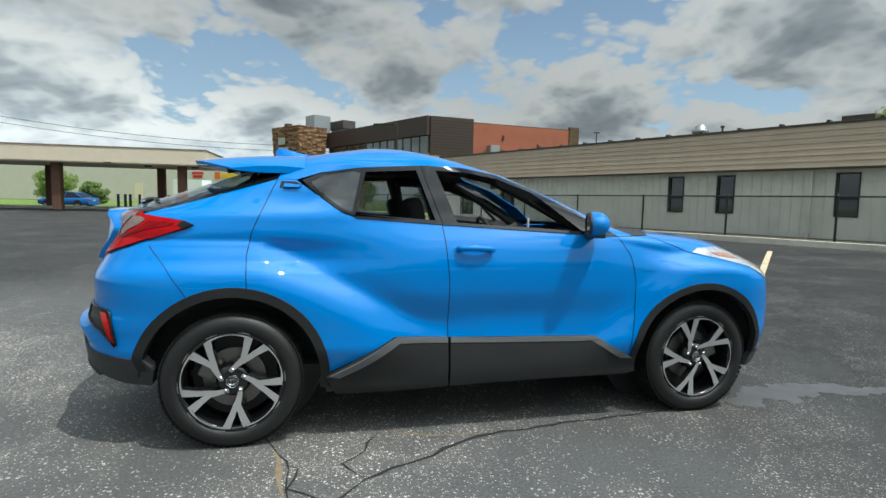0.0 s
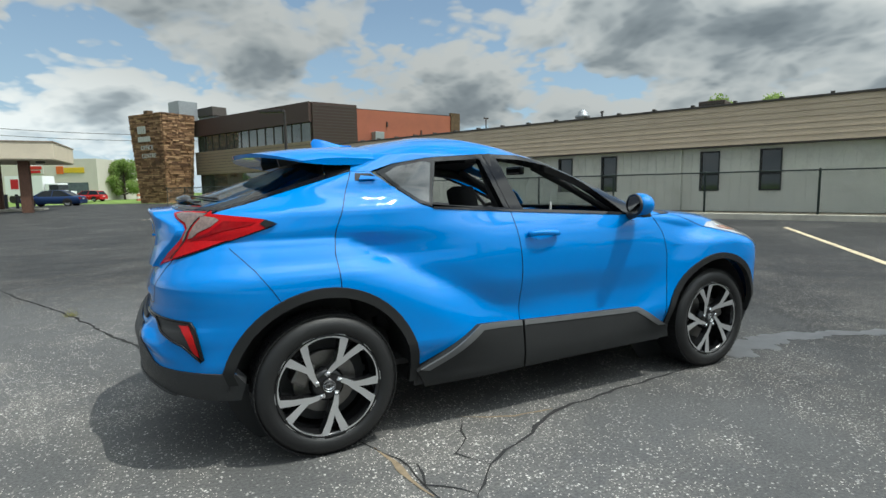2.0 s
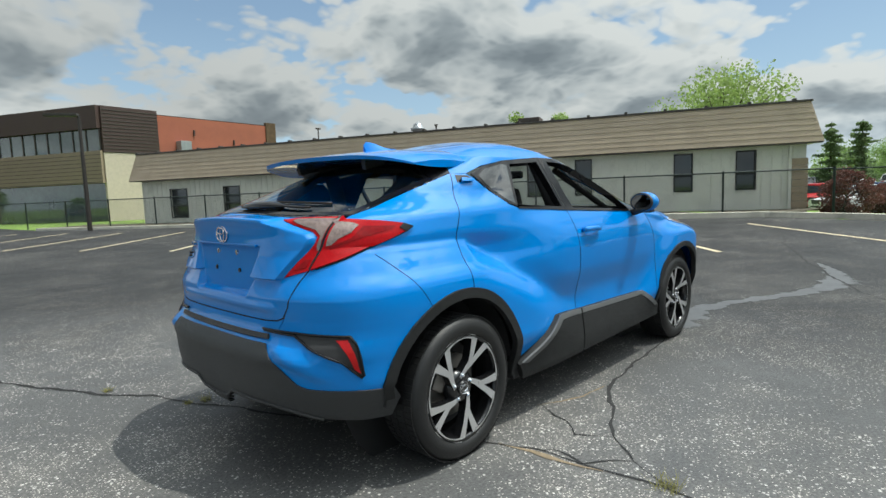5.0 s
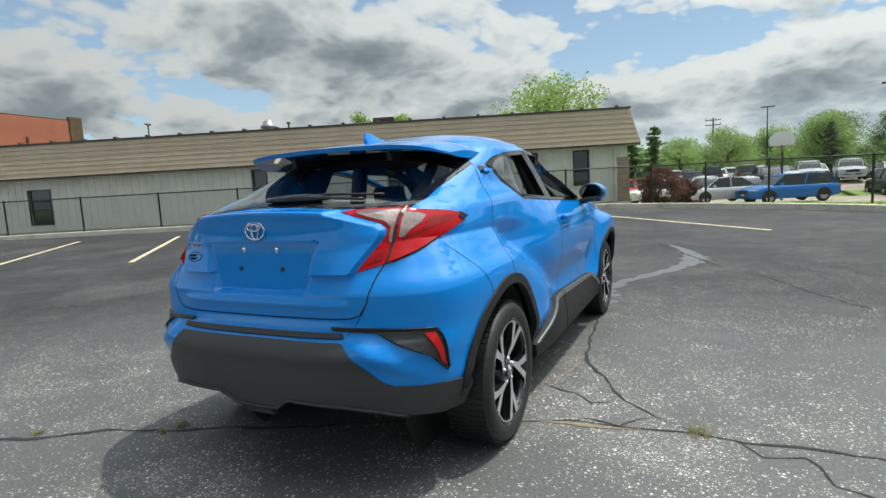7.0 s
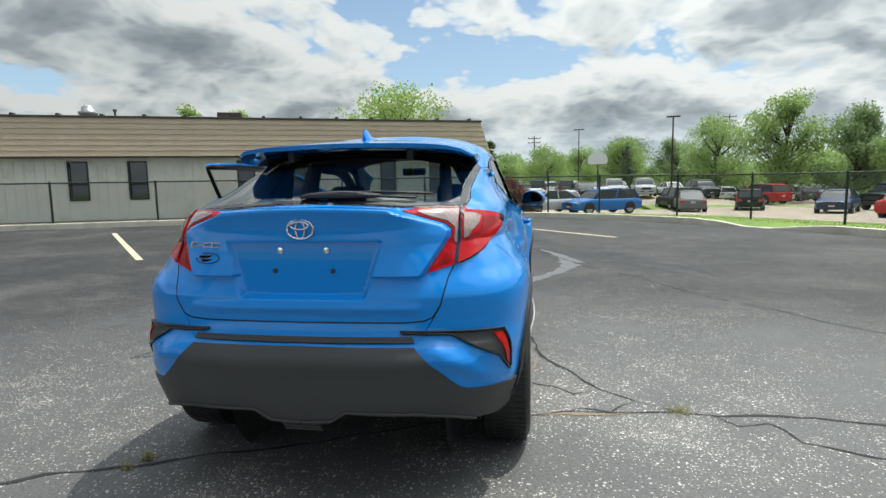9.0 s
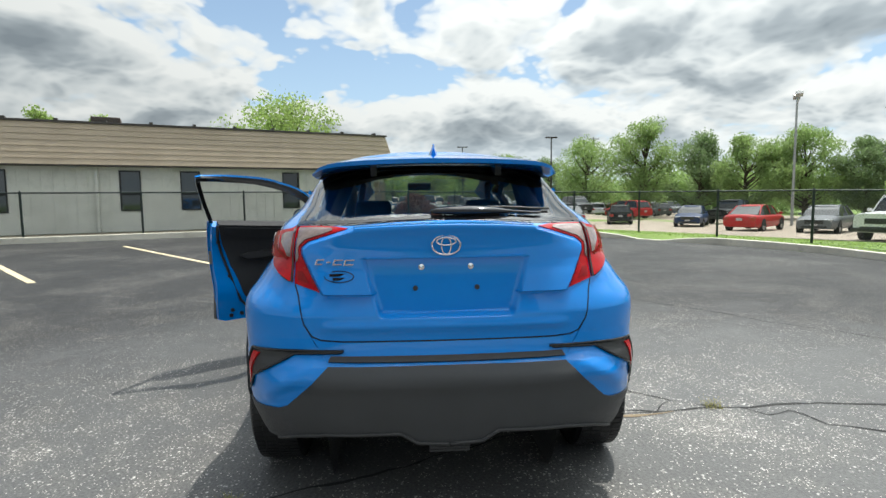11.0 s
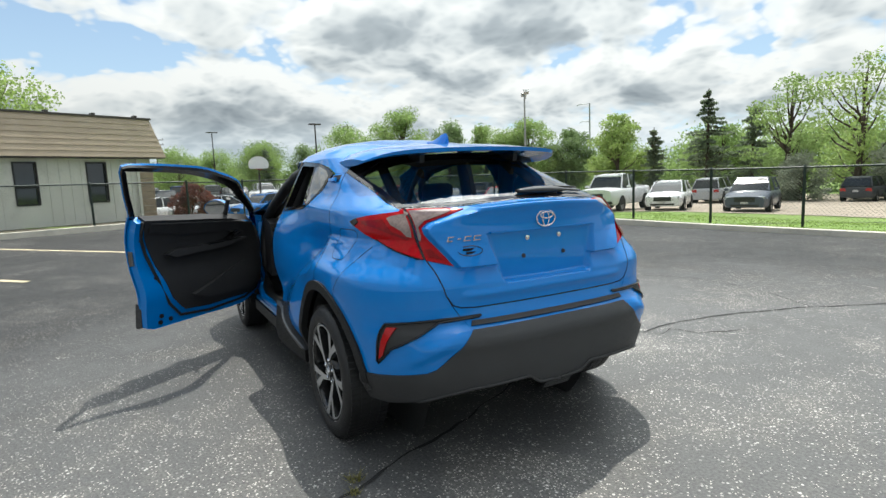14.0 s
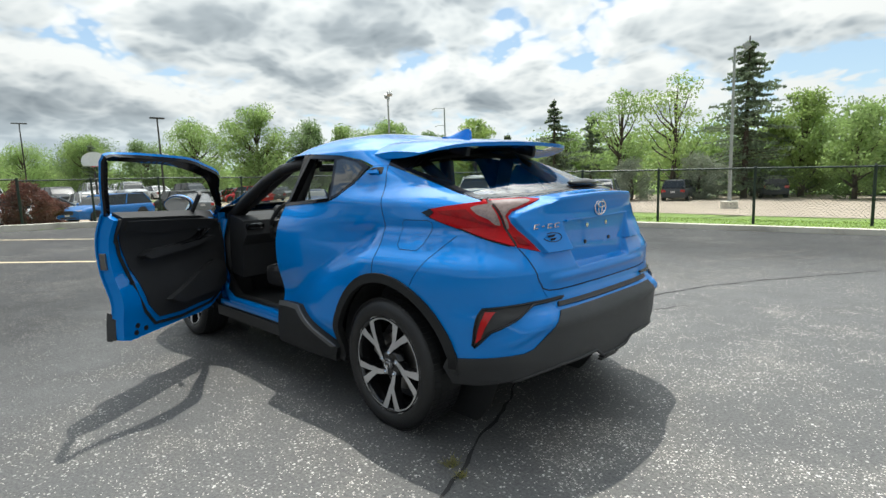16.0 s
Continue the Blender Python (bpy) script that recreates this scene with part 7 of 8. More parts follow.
tree(19.0, -38.7, 8.0, 5.2, M_LEAF, 90, "tall airy green tree with open limbs", 0.62, 0.25, 0.17)
tree(15.8, -41.6, 8.9, 7.2, M_LEAFLIGHT, 91, "tall airy light green tree with open limbs", 0.62, 0.22, 0.17)
tree(13.5, -40.8, 2.4, 4.0, M_SILVERLEAF, 92, "low grey-green shrubby tree", 1.0, 0.05, 0.14)
tree(17.3, -37.6, 2.2, 3.4, M_SILVERLEAF, 93, "low grey-green shrubby tree", 1.0, 0.05, 0.14)
conifer(24.6, -38.0, 7.6, 5.4, M_NEEDLE, 101, "dark slender spruce with a ragged outline", 0.4)
conifer(22.2, -40.0, 6.3, 5.0, M_NEEDLE, 102, "dark ragged spruce beside the gravel", 0.35)
conifer(11.0, -43.3, 10.9, 9.8, M_NEEDLE, 103, "very tall dark spruce beside the gravel lot", 0.08)
conifer(28.4, -36.4, 5.0, 2.6, M_NEEDLE, 104, "small dark conifer behind the cars", 0.0)
conifer(48.7, 2.6, 5.6, 3.2, M_LEAFDARK, 105, "dense dark conifer beyond the building", 0.0)
conifer(52.5, 5.0, 6.0, 3.6, M_LEAFDARK, 106, "dense dark conifer beyond the building", 0.0)
conifer(78.4, -15.0, 7.0, 3.4, M_NEEDLE, 107, "dark conifer behind the far lot", 0.0)
tree(40.9, 9.6, 9.2, 10.5, M_LEAFLIGHT, 110, "wide bright green tree behind the metal building", 1.3, 0.3, 0.2)
tree(45.4, 31.5, 9.6, 5.0, M_LEAFLIGHT, 111, "bright green tree behind the metal building", 1.0, 0.3, 0.2)
tree(45.0, 26.0, 8.8, 5.0, M_LEAFLIGHT, 112, "bright green tree behind the metal building", 1.0, 0.3, 0.2)
tree(-8.2, 104.0, 7.0, 6.0, M_LEAFLIGHT, 113, "green tree beside the far shop", 1.0, 0.2, 0.28)
tree(-33.0, 78.0, 4.6, 5.0, M_LEAFLIGHT, 114, "small green tree beyond the canopy", 1.0, 0.2, 0.24)
tree(-22.6, 61.0, 2.55, 2.8, M_LEAF, 115, "small green tree beyond the canopy", 1.0, 0.2, 0.22)
tree(18.6, -0.1, 1.55, 1.5, M_REDLEAF, 120, "dark red-leaved bush at the building's corner", 0.9, 0.0, 0.075)
tree(19.9, -0.9, 1.05, 1.0, M_REDLEAF, 121, "dark red-leaved bush at the building's corner", 1.4, 0.0, 0.075)
# wood edge beyond everything, and scrub below the trees
bm = bmesh.new()
rnd = random.Random(77)
for k in range(520):
    a = radians(-104 + 112 * k / 520)
    d = (62 if a < -0.95 else 62 + 60 * smooth(-0.95, -0.1, a)) + rnd.uniform(-4, 6)
    if a < -1.2:
        d = 52 + rnd.uniform(-3, 5)
    x_, y_ = d * math.cos(a), d * math.sin(a)
    h = rnd.uniform(2.4, 5.4) * (1.3 if d > 80 else 1.0)
    if a < -0.95:
        h *= 1.3
    r_ = min(h, 2.5 if d < 80 else 3.4)
    for _ in range(2):
        leaves(bm, (x_ + rnd.uniform(-1.5, 1.5), y_ + rnd.uniform(-1.5, 1.5), ground_z(x_, y_) + rnd.uniform(0.3, 0.95) * h), r_ * rnd.uniform(0.6, 1.0), 150 if a > -0.95 else 230, 0.26 if d > 80 else 0.18, rnd, 0.8)
wood = part("far_woods", bm, M_LEAF)
tagged(wood, "green scrub and wood edge in the distance", "woods", kind="stuff")
# grass blades on the verge
M_BLADE = leaf_material("grass_blade", (0.20, 0.29, 0.065))
bm = bmesh.new()
for k in range(26000):
    x_ = rnd.uniform(-9, 20)
    y_ = rnd.uniform(-19, -2)
    o = outside(x_, y_)
    if not 0.25 < o < 7.5 or (x_ > 16.5 and y_ > -6):
        continue
    z = ground_z(x_, y_) - 0.052
    h = rnd.uniform(0.02, 0.045)
    a = rnd.uniform(0, 6.28)
    dx, dy = 0.02 * math.cos(a), 0.02 * math.sin(a)
    bm.faces.new((bm.verts.new((x_ - dx, y_ - dy, z)), bm.verts.new((x_ + dx, y_ + dy, z)), bm.verts.new((x_ + rnd.uniform(-0.05, 0.05), y_ + rnd.uniform(-0.05, 0.05), z + h))))
tagged(part("grass", bm, M_BLADE), "short mown green grass on the verge", "grass", kind="stuff")

# ---- poles ----
M_POLE = material("grey_pole", (0.33, 0.34, 0.34), 0.5, metal=0.5, vary=0.12)
M_DKPOLE = material("bronze_pole", (0.045, 0.04, 0.036), 0.5, metal=0.4)
M_TIMBER = material("pole_timber", (0.10, 0.085, 0.07), 0.9, vary=0.25)


def street_lamp(x, y, top, base, mat, label, heads, concrete=False):
    ob = thing("street_lamp", label, "street lamp", (x, y, base))
    bm = bmesh.new()
    rod(bm, (0, 0, 0), (0, 0, top - base), 0.10, 0.06, 12)
    part("pole", bm, mat, ob, smooth=False)
    if concrete:
        bm = bmesh.new()
        lathe(bm, [(-0.1, 0.42), (0.45, 0.42), (0.47, 0.38), (0.47, 0.0)], "Z", 20)
        part("foot", bm, M_CONCRETE, ob)
    for a, l, tilt in heads:
        bm = bmesh.new()
        dx, dy = math.cos(radians(a)), math.sin(radians(a))
        h = top - base
        if tilt:
            tube(bm, [(0, 0, h - 0.5), (dx * l * 0.7, dy * l * 0.7, h - 0.42), (dx * l, dy * l, h - 0.1)], 0.03, 6)
            m = Matrix.Translation((dx * l, dy * l, h)) @ Matrix.Rotation(radians(a), 4, "Z") @ Matrix.Rotation(radians(-35), 4, "Y")
            box(bm, (-0.12, -0.20, -0.16), (0.18, 0.20, 0.16), 0.03, 0, m)
        else:
            m = Matrix.Translation((0, 0, h)) @ Matrix.Rotation(radians(a), 4, "Z")
            box(bm, (0.02, -0.18, -0.04), (l, 0.18, 0.08), 0.02, 0, m)
        part("lamp_head", bm, mat, ob)
    return ob


street_lamp(7.4, -28.3, 7.3, -0.95, M_POLE, "tall grey steel light pole on a round concrete foot", ((200, 0.5, 1),), True)
street_lamp(32.4, -26.0, 7.9, ground_z(32.4, -26), M_POLE, "grey steel floodlight pole with two angled heads", ((150, 0.9, 1), (-30, 0.3, 1)))
street_lamp(48.0, -13.5, 7.0, ground_z(48, -13.5), M_DKPOLE, "dark parking lot light with a flat double head", ((90, 0.55, 0), (-90, 0.55, 0)))
street_lamp(82.5, -8.6, 9.5, ground_z(82.5, -8.6), M_DKPOLE, "dark parking lot light with a flat double head", ((90, 0.8, 0), (-90, 0.8, 0)))
street_lamp(4.55, 24.6, 5.15, 0.25, M_DKPOLE, "brown lot light with one square head", ((150, 1.25, 0),))


def utility_pole(x, y, top, label, mat=M_TIMBER, arms=2):
    ob = thing("utility_pole", label, "utility pole", (x, y, ground_z(x, y)))
    h = top - ground_z(x, y)
    bm = bmesh.new()
    rod(bm, (0, 0, 0), (0, 0, h), 0.18, 0.12, 10)
    part("pole", bm, mat, ob)
    for k in range(arms):
        bm = bmesh.new()
        box(bm, (-0.06, -1.3, h - 0.5 - 0.9 * k), (0.06, 1.3, h - 0.36 - 0.9 * k))
        for j in range(4):
            rod(bm, (0, -1.2 + 0.8 * j, h - 0.36 - 0.9 * k), (0, -1.2 + 0.8 * j, h - 0.12 - 0.9 * k), 0.06, 0.03, 6)
        part("cross_arm", bm, mat, ob)
    return ob


utility_pole(112.2, -2.3, 11.4, "timber utility pole with cross arms")
utility_pole(118, -42, 15.0, "timber utility pole with cross arms")
up_ = utility_pole(-54.0, 92.0, 14.5, "timber utility pole with cross arms and wires")
ob = thing("power_pylon", "slim grey steel power pole with three side arms", "utility pole", (60.8, -61.2, -1.2))
bm = bmesh.new()
rod(bm, (0, 0, 0), (0, 0, 13.6), 0.16, 0.10, 8)
part("pole", bm, M_POLE, ob)
for k, l in ((13.5, 2.2), (10.8, 1.7), (9.2, 1.7)):
    bm = bmesh.new()
    tube(bm, [(0, 0, k), (l * 0.5, l * 0.45, k + 0.05), (l * 0.7, l * 0.6, k - 0.15)], 0.05, 5)
    part("cross_arm", bm, M_POLE, ob)
ob = thing("power_line", "thin dark overhead power wire", "wire")
for dz in (0.0, -0.9):
    bm = bmesh.new()
    tube(bm, [(-54 + 68 * k / 16, 92.0 - 4 * k / 16, 13.9 + dz - 3.4 * k / 16 + 0.0 - 2.0 * (1 - (2 * k / 16 - 1) ** 2)) for k in range(17)], 0.035, 4)
    part("wire", bm, M_DKPOLE, ob)
hp = thing("basketball_hoop", "white fan-shaped basketball backboard on a dark post", "basketball hoop", (33.3, -5.3, ground_z(33.3, -5.3)), 170)
bm = bmesh.new()
tube(bm, [(-0.5, 0, 0), (-0.5, 0, 2.6), (-0.1, 0, 3.1)], 0.06, 8)
part("post", bm, M_DKPOLE, hp)
bm = bmesh.new()
prism(bm, [(0.62 * math.cos(radians(a)), 3.35 + 0.52 * math.sin(radians(a))) for a in range(-30, 211, 15)], -0.02, 0.02, 0, Matrix.Rotation(radians(90), 4, "Z"))
part("backboard", bm, material("backboard_white", (0.62, 0.63, 0.64), 0.5), hp)
bm = bmesh.new()
tube(bm, [(0.25 + 0.22 * math.cos(k * math.pi / 8), 0.22 * math.sin(k * math.pi / 8), 3.05) for k in range(17)], 0.012, 5)
part("rim", bm, M_LAMPR, hp)

# ---- office block with the stone tower ----
M_BROWN = material("brown_siding", (0.055, 0.030, 0.026), 0.6, vary=0.12)
M_BROWNTAN = material("beige_siding", (0.27, 0.21, 0.15), 0.7, vary=0.1)
M_REDWALL = material("red_painted_wall", (0.34, 0.105, 0.065), 0.85, vary=0.1, scale=0.6, stain=((0.25, 0.085, 0.06), 0.5, 0.6))
M_OFFGLASS = material("office_glass", (0.05, 0.07, 0.065), 0.05, coat=1.0, vary=0.5, scale=0.3)
M_STONE = bpy.data.materials.new("ledge_stone")
M_STONE.use_nodes = True
t_ = Nodes(M_STONE.node_tree)
b_ = M_STONE.node_tree.nodes["Principled BSDF"]
t_.put(b_.inputs["Base Color"], t_.ramp(t_.add("ShaderNodeNewGeometry").outputs["Random Per Island"], [(0.0, (0.10, 0.052, 0.028)), (0.5, (0.25, 0.135, 0.070)), (1.0, (0.44, 0.27, 0.15))]))
b_.inputs["Roughness"].default_value = 0.9
M_STONEBED = material("stone_bed", (0.10, 0.062, 0.036), 0.95, vary=0.4, scale=3)

office = thing("office_block", "two-storey brown and red office block with a stone tower", "building")
OC, OF, OE = Vector((10.2, 43.0, 0)), Vector((1.9, 60.0, 0)), Vector((25.5, 45.3, 0))


def wall_run(name, a, b, z0, z1, out, mat, parent, label="", t0=0.0, t1=1.0, thick=0.2):
    """A slab along a to b between two heights, its face moved out by out."""
    d = (b - a)
    L = d.length
    ang = math.degrees(math.atan2(d.y, d.x))
    bm = bmesh.new()
    box(bm, (L * t0, -out, z0), (L * t1, thick, z1))
    ob = part(name, bm, mat, parent, label)
    ob.matrix_basis = pose(a.x, a.y, 0, 0, 0, ang)
    return ob


# the street front runs from the tower to the near corner; seen from outside it faces the lot
wall_run("fascia", OF, OC, 7.0, 8.65, 0.35, M_BROWN, office, "dark brown fascia")
wall_run("spandrel", OF, OC, 3.05, 5.4, 0.25, M_BROWNTAN, office, "beige lapped spandrel")
wall_run("ground_floor", OF, OC, 0.0, 3.05, -0.3, M_OFFGLASS, office, "dark glazed ground floor")
wall_run("upper_back", OF, OC, 5.4, 7.0, -0.12, M_BROWN, office)
L_ = (OC - OF).length
ang_ = math.degrees(math.atan2((OC - OF).y, (OC - OF).x))
for k in range(14):
    w0, w1 = L_ * (0.03 + 0.965 * k / 14), L_ * (0.03 + 0.965 * (k + 1) / 14) - 0.09
    bm = bmesh.new()
    box(bm, (w0, -0.04, 5.42), (w1, 0.1, 6.98))
    wn = part("window", bm, M_OFFGLASS, office)
    wn.matrix_basis = pose(OF.x, OF.y, 0, 0, 0, ang_)
    bm = bmesh.new()
    box(bm, (w1, -0.10, 5.42), (w1 + 0.09, 0.1, 6.98))
    part("mullion", bm, M_CAP, wn)
for k in range(8):
    bm = bmesh.new()
    box(bm, (0.2, -0.27, 3.1 + k * 0.285), (L_, -0.24, 3.1 + k * 0.285 + 0.03))
    lp = part("siding_lap", bm, M_BROWN, office)
    lp.matrix_basis = pose(OF.x, OF.y, 0, 0, 0, ang_)
wall_run("side_siding", OC, OE, 5.25, 8.65, 0.12, M_BROWN, office, "dark brown ribbed siding", 0, 0.266)
wall_run("side_lower", OC, OE, 0, 5.25, 0.10, material("cream_siding", (0.52, 0.45, 0.36), 0.7), office, "cream siding below", 0, 0.266)
wall_run("red_wall", OC, OE, 0, 8.35, 0.0, M_REDWALL, office, "red painted masonry side wall", 0.266, 0.93)
wall_run("stone_end", OC, OE, 0, 8.65, 0.1, M_STONEBED, office, "brown stone end", 0.93, 1.0)
Ls = (OE - OC).length
angs = math.degrees(math.atan2((OE - OC).y, (OE - OC).x))
for k in range(13):
    bm = bmesh.new()
    box(bm, (0.0, -0.15, 5.3 + k * 0.255), (Ls * 0.266, -0.115, 5.3 + k * 0.255 + 0.05))
    lp = part("siding_lap", bm, M_CAP, office)
    lp.matrix_basis = pose(OC.x, OC.y, 0, 0, 0, angs)
bm = bmesh.new()
far_ = OE + (OF - OC) * 1.0
roofz = 8.4
bm.faces.new([bm.verts.new((p.x, p.y, roofz)) for p in (OF, OC, OE, far_)])
part("roof", bm, M_ROOF, office)
wall_run("back_wall", OE, far_, 0, 8.3, 0.0, M_REDWALL, office)
for frac, z, s_ in ((0.36, 5.9, 0.9),):
    bm = bmesh.new()
    box(bm, (Ls * frac, -0.75, z - 0.4), (Ls * frac + 0.9, 0.0, z + 0.5), 0.03)
    ac = part("wall_air_unit", bm, M_GREYBOX, office, "pale wall air conditioner")
    ac.matrix_basis = pose(OC.x, OC.y, 0, 0, 0, angs)
for frac, z in ((0.46, 7.2), (0.70, 6.6), (0.89, 6.4)):
    bm = bmesh.new()
    box(bm, (Ls * frac, -0.12, z - 0.25), (Ls * frac + 0.12, 0.02, z + 0.2))
    ac = part("wall_fitting", bm, M_BROWN, office)
    ac.matrix_basis = pose(OC.x, OC.y, 0, 0, 0, angs)
# stone tower, wider at the top
TL, TC, TR = Vector((-4.3, 61.2, 0)), Vector((-1.25, 56.9, 0)), Vector((1.75, 58.9, 0))
tower = thing("stone_tower", "tall tapered brown ledge-stone tower with pale lettering", "tower")
bm = bmesh.new()
cen = (TL + TR) / 2
TB = TL + TR - TC
lo_ = [bm.verts.new((*(cen + (p - cen) * 0.80).xy, 0.0)) for p in (TL, TC, TR, TB)]
hi_ = [bm.verts.new((*p.xy, 9.1)) for p in (TL, TC, TR, TB)]
bm.faces.new(hi_)
for k in range(4):
    bm.faces.new((lo_[k], lo_[(k + 1) % 4], hi_[(k + 1) % 4], hi_[k]))
part("core", bm, M_STONEBED, tower)
rnd = random.Random(3)
bm = bmesh.new()
for (a, b), per in (((TL, TC), 11), ((TC, TR), 8)):
    rows_n = 50
    for r in range(rows_n):
        z = 9.1 * r / rows_n
        k = 0.80 + 0.20 * (z + 0.1) / 9.1
        pa, pb = cen + (a - cen) * k, cen + (b - cen) * k
        d = pb - pa
        n_ = Vector((d.y, -d.x, 0)).normalized()
        cutsx = [0.0] + sorted(rnd.uniform(0.03, 0.97) for _ in range(per - 1)) + [1.0]
        for c0_, c1_ in zip(cutsx, cutsx[1:]):
            if c1_ - c0_ < 0.015:
                continue
            out_ = n_ * rnd.uniform(0.03, 0.13)
            h_ = 9.1 / rows_n
            q = [pa + d * (c0_ + 0.004) + Vector((0, 0, z + rnd.uniform(0, 0.03))), pa + d * (c1_ - 0.004) + Vector((0, 0, z + rnd.uniform(0, 0.03))), pa + d * (c1_ - 0.006) + Vector((0, 0, z + h_ - rnd.uniform(0.0, 0.04))), pa + d * (c0_ + 0.006) + Vector((0, 0, z + h_ - rnd.uniform(0.0, 0.04)))]
            v0 = [bm.verts.new(p - n_ * 0.05) for p in q]
            v1 = [bm.verts.new(p + out_) for p in q]
            bm.faces.new(v1)
            for j in range(4):
                bm.faces.new((v0[j], v0[(j + 1) % 4], v1[(j + 1) % 4], v1[j]))
tagged(part("stonework", bm, M_STONE, tower), "thin brown ledge stones", kind="stuff")
# lettering on the shaded face: bars for the number and the unreadable word, two readable words
M_LETTER = material("pale_letters", (0.55, 0.55, 0.52), 0.5)
sd = (TC - TL).normalized()
sang = math.degrees(math.atan2(sd.y, sd.x))


def on_tower(along, z):
    k = 0.80 + 0.20 * z / 9.1
    pa = cen + (TL - cen) * k
    p = pa + (TC - TL) * k * along
    out = Vector((sd.y, -sd.x, 0))
    return p + out * 0.26 + Vector((0, 0, z))


def letters(text, along, z, size):
    cu = bpy.data.curves.new("letters", "FONT")
    cu.body, cu.size, cu.extrude = text, size, 0.02
    tmp = bpy.data.objects.new("letters", cu)
    scene.collection.objects.link(tmp)
    me = bpy.data.meshes.new_from_object(tmp.evaluated_get(bpy.context.evaluated_depsgraph_get()))
    bpy.data.objects.remove(tmp)
    me.materials.append(M_LETTER)
    o = new("letters", me)
    o.parent = tower
    p = on_tower(along, z)
    o.matrix_basis = pose(p.x, p.y, p.z, 90, 0, sang)
    return o


letters("OFFICE", 0.34, 5.55, 0.62)
letters("CENTRE", 0.34, 4.75, 0.62)
for k in range(4):
    bm = bmesh.new()
    box(bm, (k * 0.34, -0.03, 0), (k * 0.34 + 0.24, 0.03, 0.72))
    o = part("number_bar", bm, M_LETTER, tower)
    p = on_tower(0.30, 7.15)
    o.matrix_basis = pose(p.x, p.y, p.z, 0, 0, sang)
for k in range(6):
    bm = bmesh.new()
    box(bm, (k * 0.34, -0.03, 0), (k * 0.34 + 0.25, 0.03, 0.5))
    o = part("word_bar", bm, M_LETTER, tower)
    p = on_tower(0.28, 6.35)
    o.matrix_basis = pose(p.x, p.y, p.z, 0, 0, sang)
for x_, y_, z_, sx, sy, sz, m_ in ((-0.6, 61.0, 8.6, 2.2, 2.0, 2.0, M_GREYBOX), (2.0, 61.5, 9.2, 3.4, 1.6, 0.9, M_CAP), (2.3, 61.6, 8.4, 2.8, 1.2, 0.8, M_GREYBOX), (-2.9, 60.0, 9.0, 0.8, 0.6, 0.5, M_STONEBED), (5.4, 60.0, 8.4, 1.5, 0.8, 1.1, M_REDWALL)):
    o = thing("rooftop_unit", "boxy weathered rooftop plant on the office block", "air conditioner", (x_, y_, z_), ang_)
    bm = bmesh.new()
    box(bm, (0, 0, 0), (sx, sy, sz), 0.04)
    part("casing", bm, m_, o)

# ---- bank canopy, shop and traffic beyond ----
M_CREAM = material("cream_stucco", (0.70, 0.61, 0.47), 0.85, vary=0.07, scale=0.8, stain=((0.60, 0.52, 0.40), 0.4, 0.5))
canopy = thing("drive_through_canopy", "cream drive-through canopy on brown brick pillars", "canopy", (-8.4, 43.6, 0), 180.0 - 1.0)
bm = bmesh.new()
box(bm, (-1.15, -2.2, 3.48), (26, 4.6, 4.56), 0.03)
part("fascia", bm, M_CREAM, canopy)
bm = bmesh.new()
box(bm, (-1.19, -2.24, 4.56), (26, 4.64, 4.63))
part("coping", bm, M_BROWNTAN, canopy)
bm = bmesh.new()
box(bm, (-1.05, -2.1, 3.42), (25.6, 4.5, 3.478))
part("soffit", bm, M_CREAM, canopy)
M_PILLAR = material("pillar_brick", (0.12, 0.062, 0.042), 0.9, vary=0.35, scale=14)
for x_, y_ in ((0.68, 3.6), (3.33, -1.0), (8.9, 3.6), (11.3, -1.0), (17.5, 3.6)):
    bm = bmesh.new()
    box(bm, (x_ - 0.28, y_ - 0.28, 0.1), (x_ + 0.28, y_ + 0.28, 3.42), 0.02)
    part("pillar", bm, M_PILLAR, canopy)
for x_, y_ in ((5.3, 4.6), (3.0, 3.4), (0.95, 2.6), (-0.2, 3.4)):
    bm = bmesh.new()
    box(bm, (x_ - 0.24, y_, 3.28), (x_ + 0.24, y_ + 0.2, 3.42 if y_ < 4.5 else 3.52), 0.02)
    part("floodlight", bm, M_CAP, canopy)
M_SHOPWALL = material("pale_shop_stucco", (0.56, 0.52, 0.475), 0.9, vary=0.06, scale=0.6)
shop = thing("far_shop", "long pale stucco shop with red and yellow signs", "building", (-11.5, 99.8, 0), 158.0)
bm = bmesh.new()
box(bm, (0, -14, 0), (70, 0, 6.9), 0.05)
part("wall", bm, M_SHOPWALL, shop)
bm = bmesh.new()
box(bm, (1.5, 0.0, 0.4), (6.45, 0.03, 3.1))
part("entrance", bm, M_OFFGLASS, shop)
bm = bmesh.new()
box(bm, (20.8, 0.0, 0.6), (22.4, 0.04, 3.5))
part("service_door", bm, M_CREAM, shop)
for x0_, x1_, z0_, z1_, m_ in ((1.95, 5.05, 4.65, 5.5, material("sign_yellow", (0.62, 0.42, 0.02), 0.5)), (5.15, 6.2, 4.5, 5.7, material("sign_orange", (0.6, 0.12, 0.02), 0.5)), (8.15, 10.9, 4.5, 5.9, M_LETTER), (8.35, 10.65, 5.25, 5.75, material("sign_red", (0.5, 0.03, 0.02), 0.5)), (8.6, 10.5, 4.65, 5.1, PAINTS[RED_])):
    bm = bmesh.new()
    box(bm, (x0_, 0.0, z0_), (x1_, 0.12 if z1_ - z0_ > 0.8 else 0.2, z1_), 0.03)
    part("sign", bm, m_, shop)
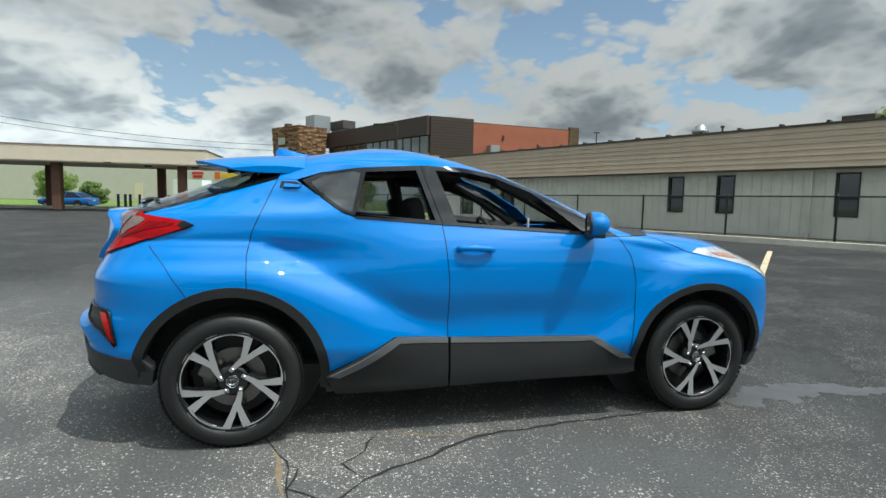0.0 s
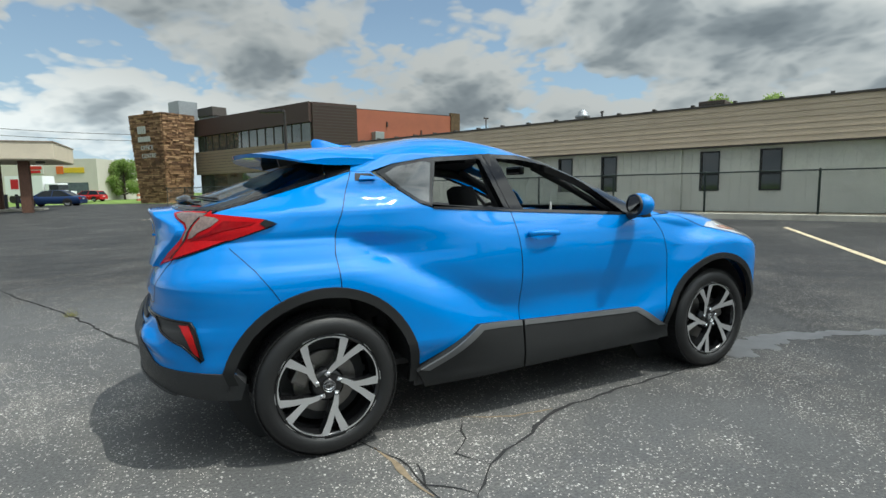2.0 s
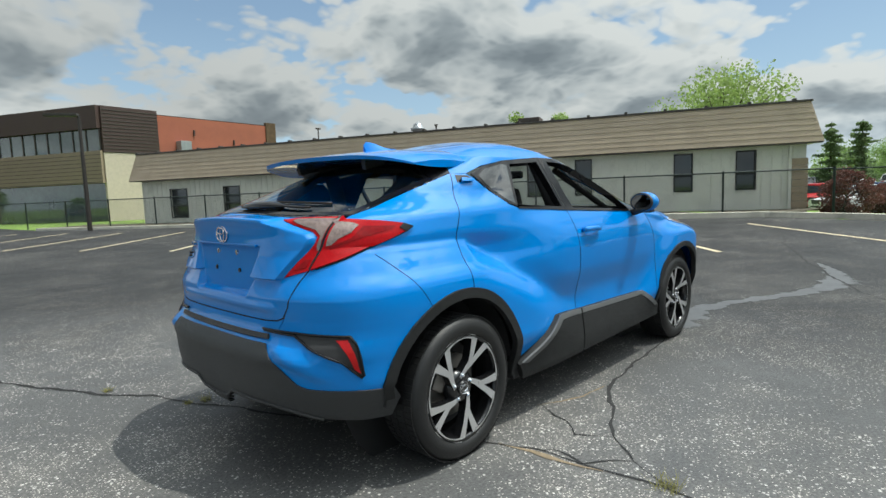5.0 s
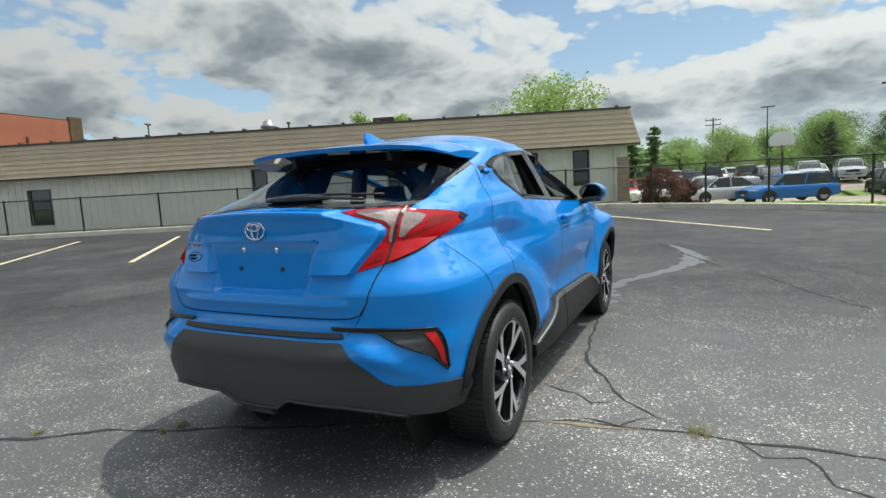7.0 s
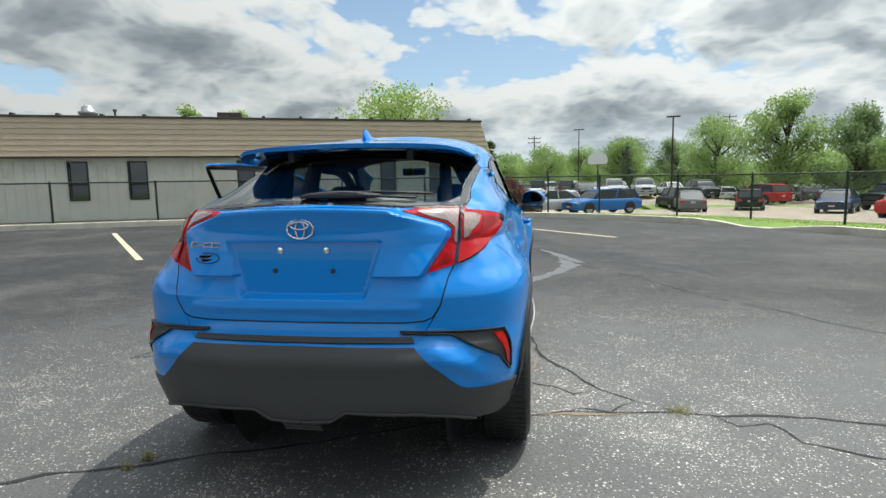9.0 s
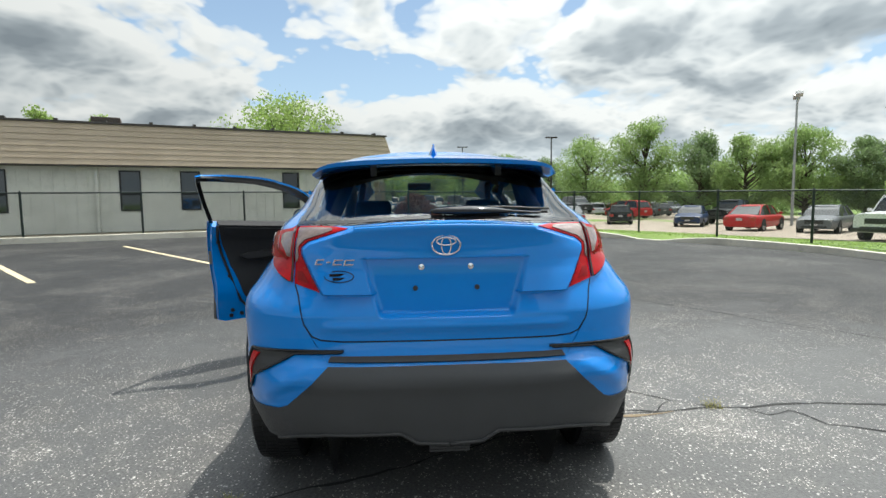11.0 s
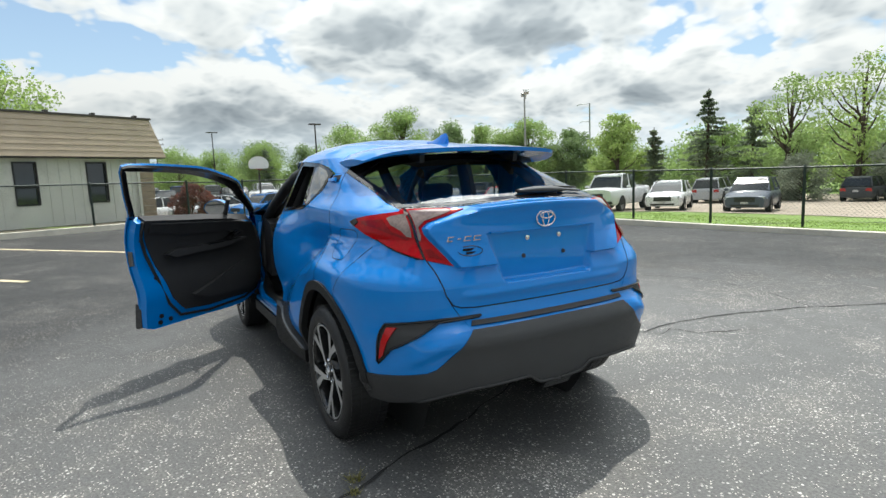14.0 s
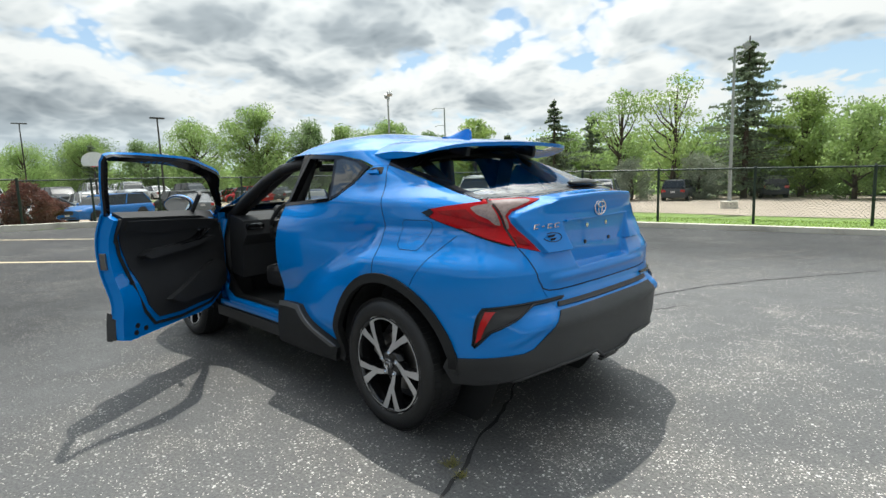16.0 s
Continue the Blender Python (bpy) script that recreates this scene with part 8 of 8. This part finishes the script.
trk = thing("box_truck", "white box truck with a snub cab", "truck", (-14.5, 79.0, 0.25), 158)
bm = bmesh.new()
box(bm, (0, -1.2, 0.9), (4.4, 1.2, 3.3), 0.04)
part("cargo_box", bm, car_paint(WHITE), trk)
bm = bmesh.new()
box(bm, (-1.7, -1.05, 0.5), (-0.1, 1.05, 2.4), 0.15)
box(bm, (-2.7, -1.0, 0.5), (-1.6, 1.0, 1.4), 0.12)
part("cab", bm, car_paint(WHITE), trk)
bm = bmesh.new()
box(bm, (-1.72, -0.95, 1.5), (-0.6, 1.07, 2.2), 0.04)
part("cab_window", bm, M_CARGLASS, trk)
bm = bmesh.new()
box(bm, (2.8, 1.2, 1.7), (3.7, 1.22, 2.9))
part("side_mark", bm, PAINTS[RED_], trk)
for x_ in (-2.0, 2.6, 3.6):
    bm = bmesh.new()
    lathe(bm, [(-1.15, 0.0), (-1.15, 0.48), (1.15, 0.48), (1.15, 0.0)], "Y", 16, at=(x_, 0, 0.48))
    part("wheel", bm, M_TYRE, trk)
parked("sedan", -10.2, 55.2, 165, NAVY, "dark blue sedan driving past the lot")
parked("sedan", -21.5, 52.5, 165, BLUE_, "blue sedan beyond the canopy")
parked("hatchback", -11.0, 84.0, 150, RED_, "red car before the far shop")
M_BOLL = material("dark_bollard", (0.012, 0.014, 0.022), 0.5)
for x_, y_ in ((-15.85, 47.5), (-15.3, 47.5), (-14.95, 47.6), (-14.5, 48.6), (-11.9, 47.5), (-11.25, 47.5)):
    o = thing("bollard", "dark steel bollard by the canopy", "bollard", (x_, y_, 0.2), 0, "bollards")
    bm = bmesh.new()
    rod(bm, (0, 0, 0), (0, 0, 1.1), 0.11, seg=12)
    part("post", bm, M_BOLL, o)
isl = thing("canopy_island", "low pale concrete island under the canopy", "kerb", (-8.4, 43.6, 0.05), 179)
bm = bmesh.new()
box(bm, (0.6, -1.8, 0.0), (14.5, -0.2, 0.22), 0.04)
part("slab", bm, M_CONCRETE, isl)
for k in range(7):
    o = thing("traffic_barrel", "orange and white striped work barrel", "barrel", (-5.0 + 0.9 * k - (k % 2) * 0.8, 82.0 + 2.0 * (k % 3), 0.2), 0, "barrels")
    bm = bmesh.new()
    lathe(bm, [(0.0, 0.32), (0.3, 0.30), (0.6, 0.27), (1.0, 0.22), (1.0, 0.0)], "Z", 14)
    for f in bm.faces:
        f.material_index = 1 if 0.3 < f.calc_center_median().z < 0.6 else 0
    part("barrel", bm, [M_AMBER, M_LETTER], o)
# weeds in the cracks
M_WEED = leaf_material("dry_weed", (0.20, 0.19, 0.06))
for x_, y_, r_ in ((0.32, -1.66, 0.09), (-0.84, 1.62, 0.05), (-0.48, 0.90, 0.06), (-0.58, 0.94, 0.04), (-1.62, 3.3, 0.12)):
    o = thing("weed", "small dry tuft of grass in a pavement crack", "weed", (x_, y_, lot_z(x_, y_)), 0, "weeds")
    bm = bmesh.new()
    rnd = random.Random(int(x_ * 100))
    for k in range(60):
        a, q = rnd.uniform(0, 6.28), rnd.uniform(0.3, 1.0) * r_
        p = Vector((rnd.uniform(-0.5, 0.5) * r_, rnd.uniform(-0.5, 0.5) * r_, 0))
        tip = p + Vector((math.cos(a) * q, math.sin(a) * q, rnd.uniform(0.2, 0.7) * r_))
        s = Vector((-math.sin(a), math.cos(a), 0)) * 0.002
        bm.faces.new((bm.verts.new(p - s), bm.verts.new(p + s), bm.verts.new(tip)))
    part("blades", bm, M_WEED, o)
# damp stain ahead of the front wheel
M_DAMP = material("damp_film", (0.085, 0.088, 0.092), 0.5, vary=0.3, scale=9)
bm = bmesh.new()
mids = [(2.95, -0.80, 0.06), (3.3, -0.68, 0.17), (3.7, -0.66, 0.15), (4.2, -0.82, 0.09), (4.9, -1.22, 0.12), (5.4, -1.45, 0.14), (5.9, -1.52, 0.20), (6.5, -1.44, 0.13), (7.0, -1.25, 0.07), (7.4, -1.08, 0.01)]
prev = None
for a, b in zip(mids, mids[1:]):
    for k in range(24):
        t = k / 24
        x_, y_, w = (a[i] + (b[i] - a[i]) * t for i in range(3))
        w0 = w * (0.8 + 0.9 * noise.noise((x_ * 6, 1.0, 0)) + 0.5 * noise.noise((x_ * 19, 4.0, 0)))
        w1 = w * (0.8 + 0.9 * noise.noise((x_ * 6, 9.0, 0)) + 0.5 * noise.noise((x_ * 19, 7.0, 0)))
        z = lot_z(x_, y_) + 0.002
        r = [bm.verts.new((x_, y_ - max(0.004, w0), z)), bm.verts.new((x_, y_ + max(0.004, w1), z))]
        if prev:
            bm.faces.new((prev[0], r[0], r[1], prev[1]))
        prev = r
tagged(part("damp_patch", bm, M_DAMP), "dried damp trickle across the asphalt", "stain", kind="structure")
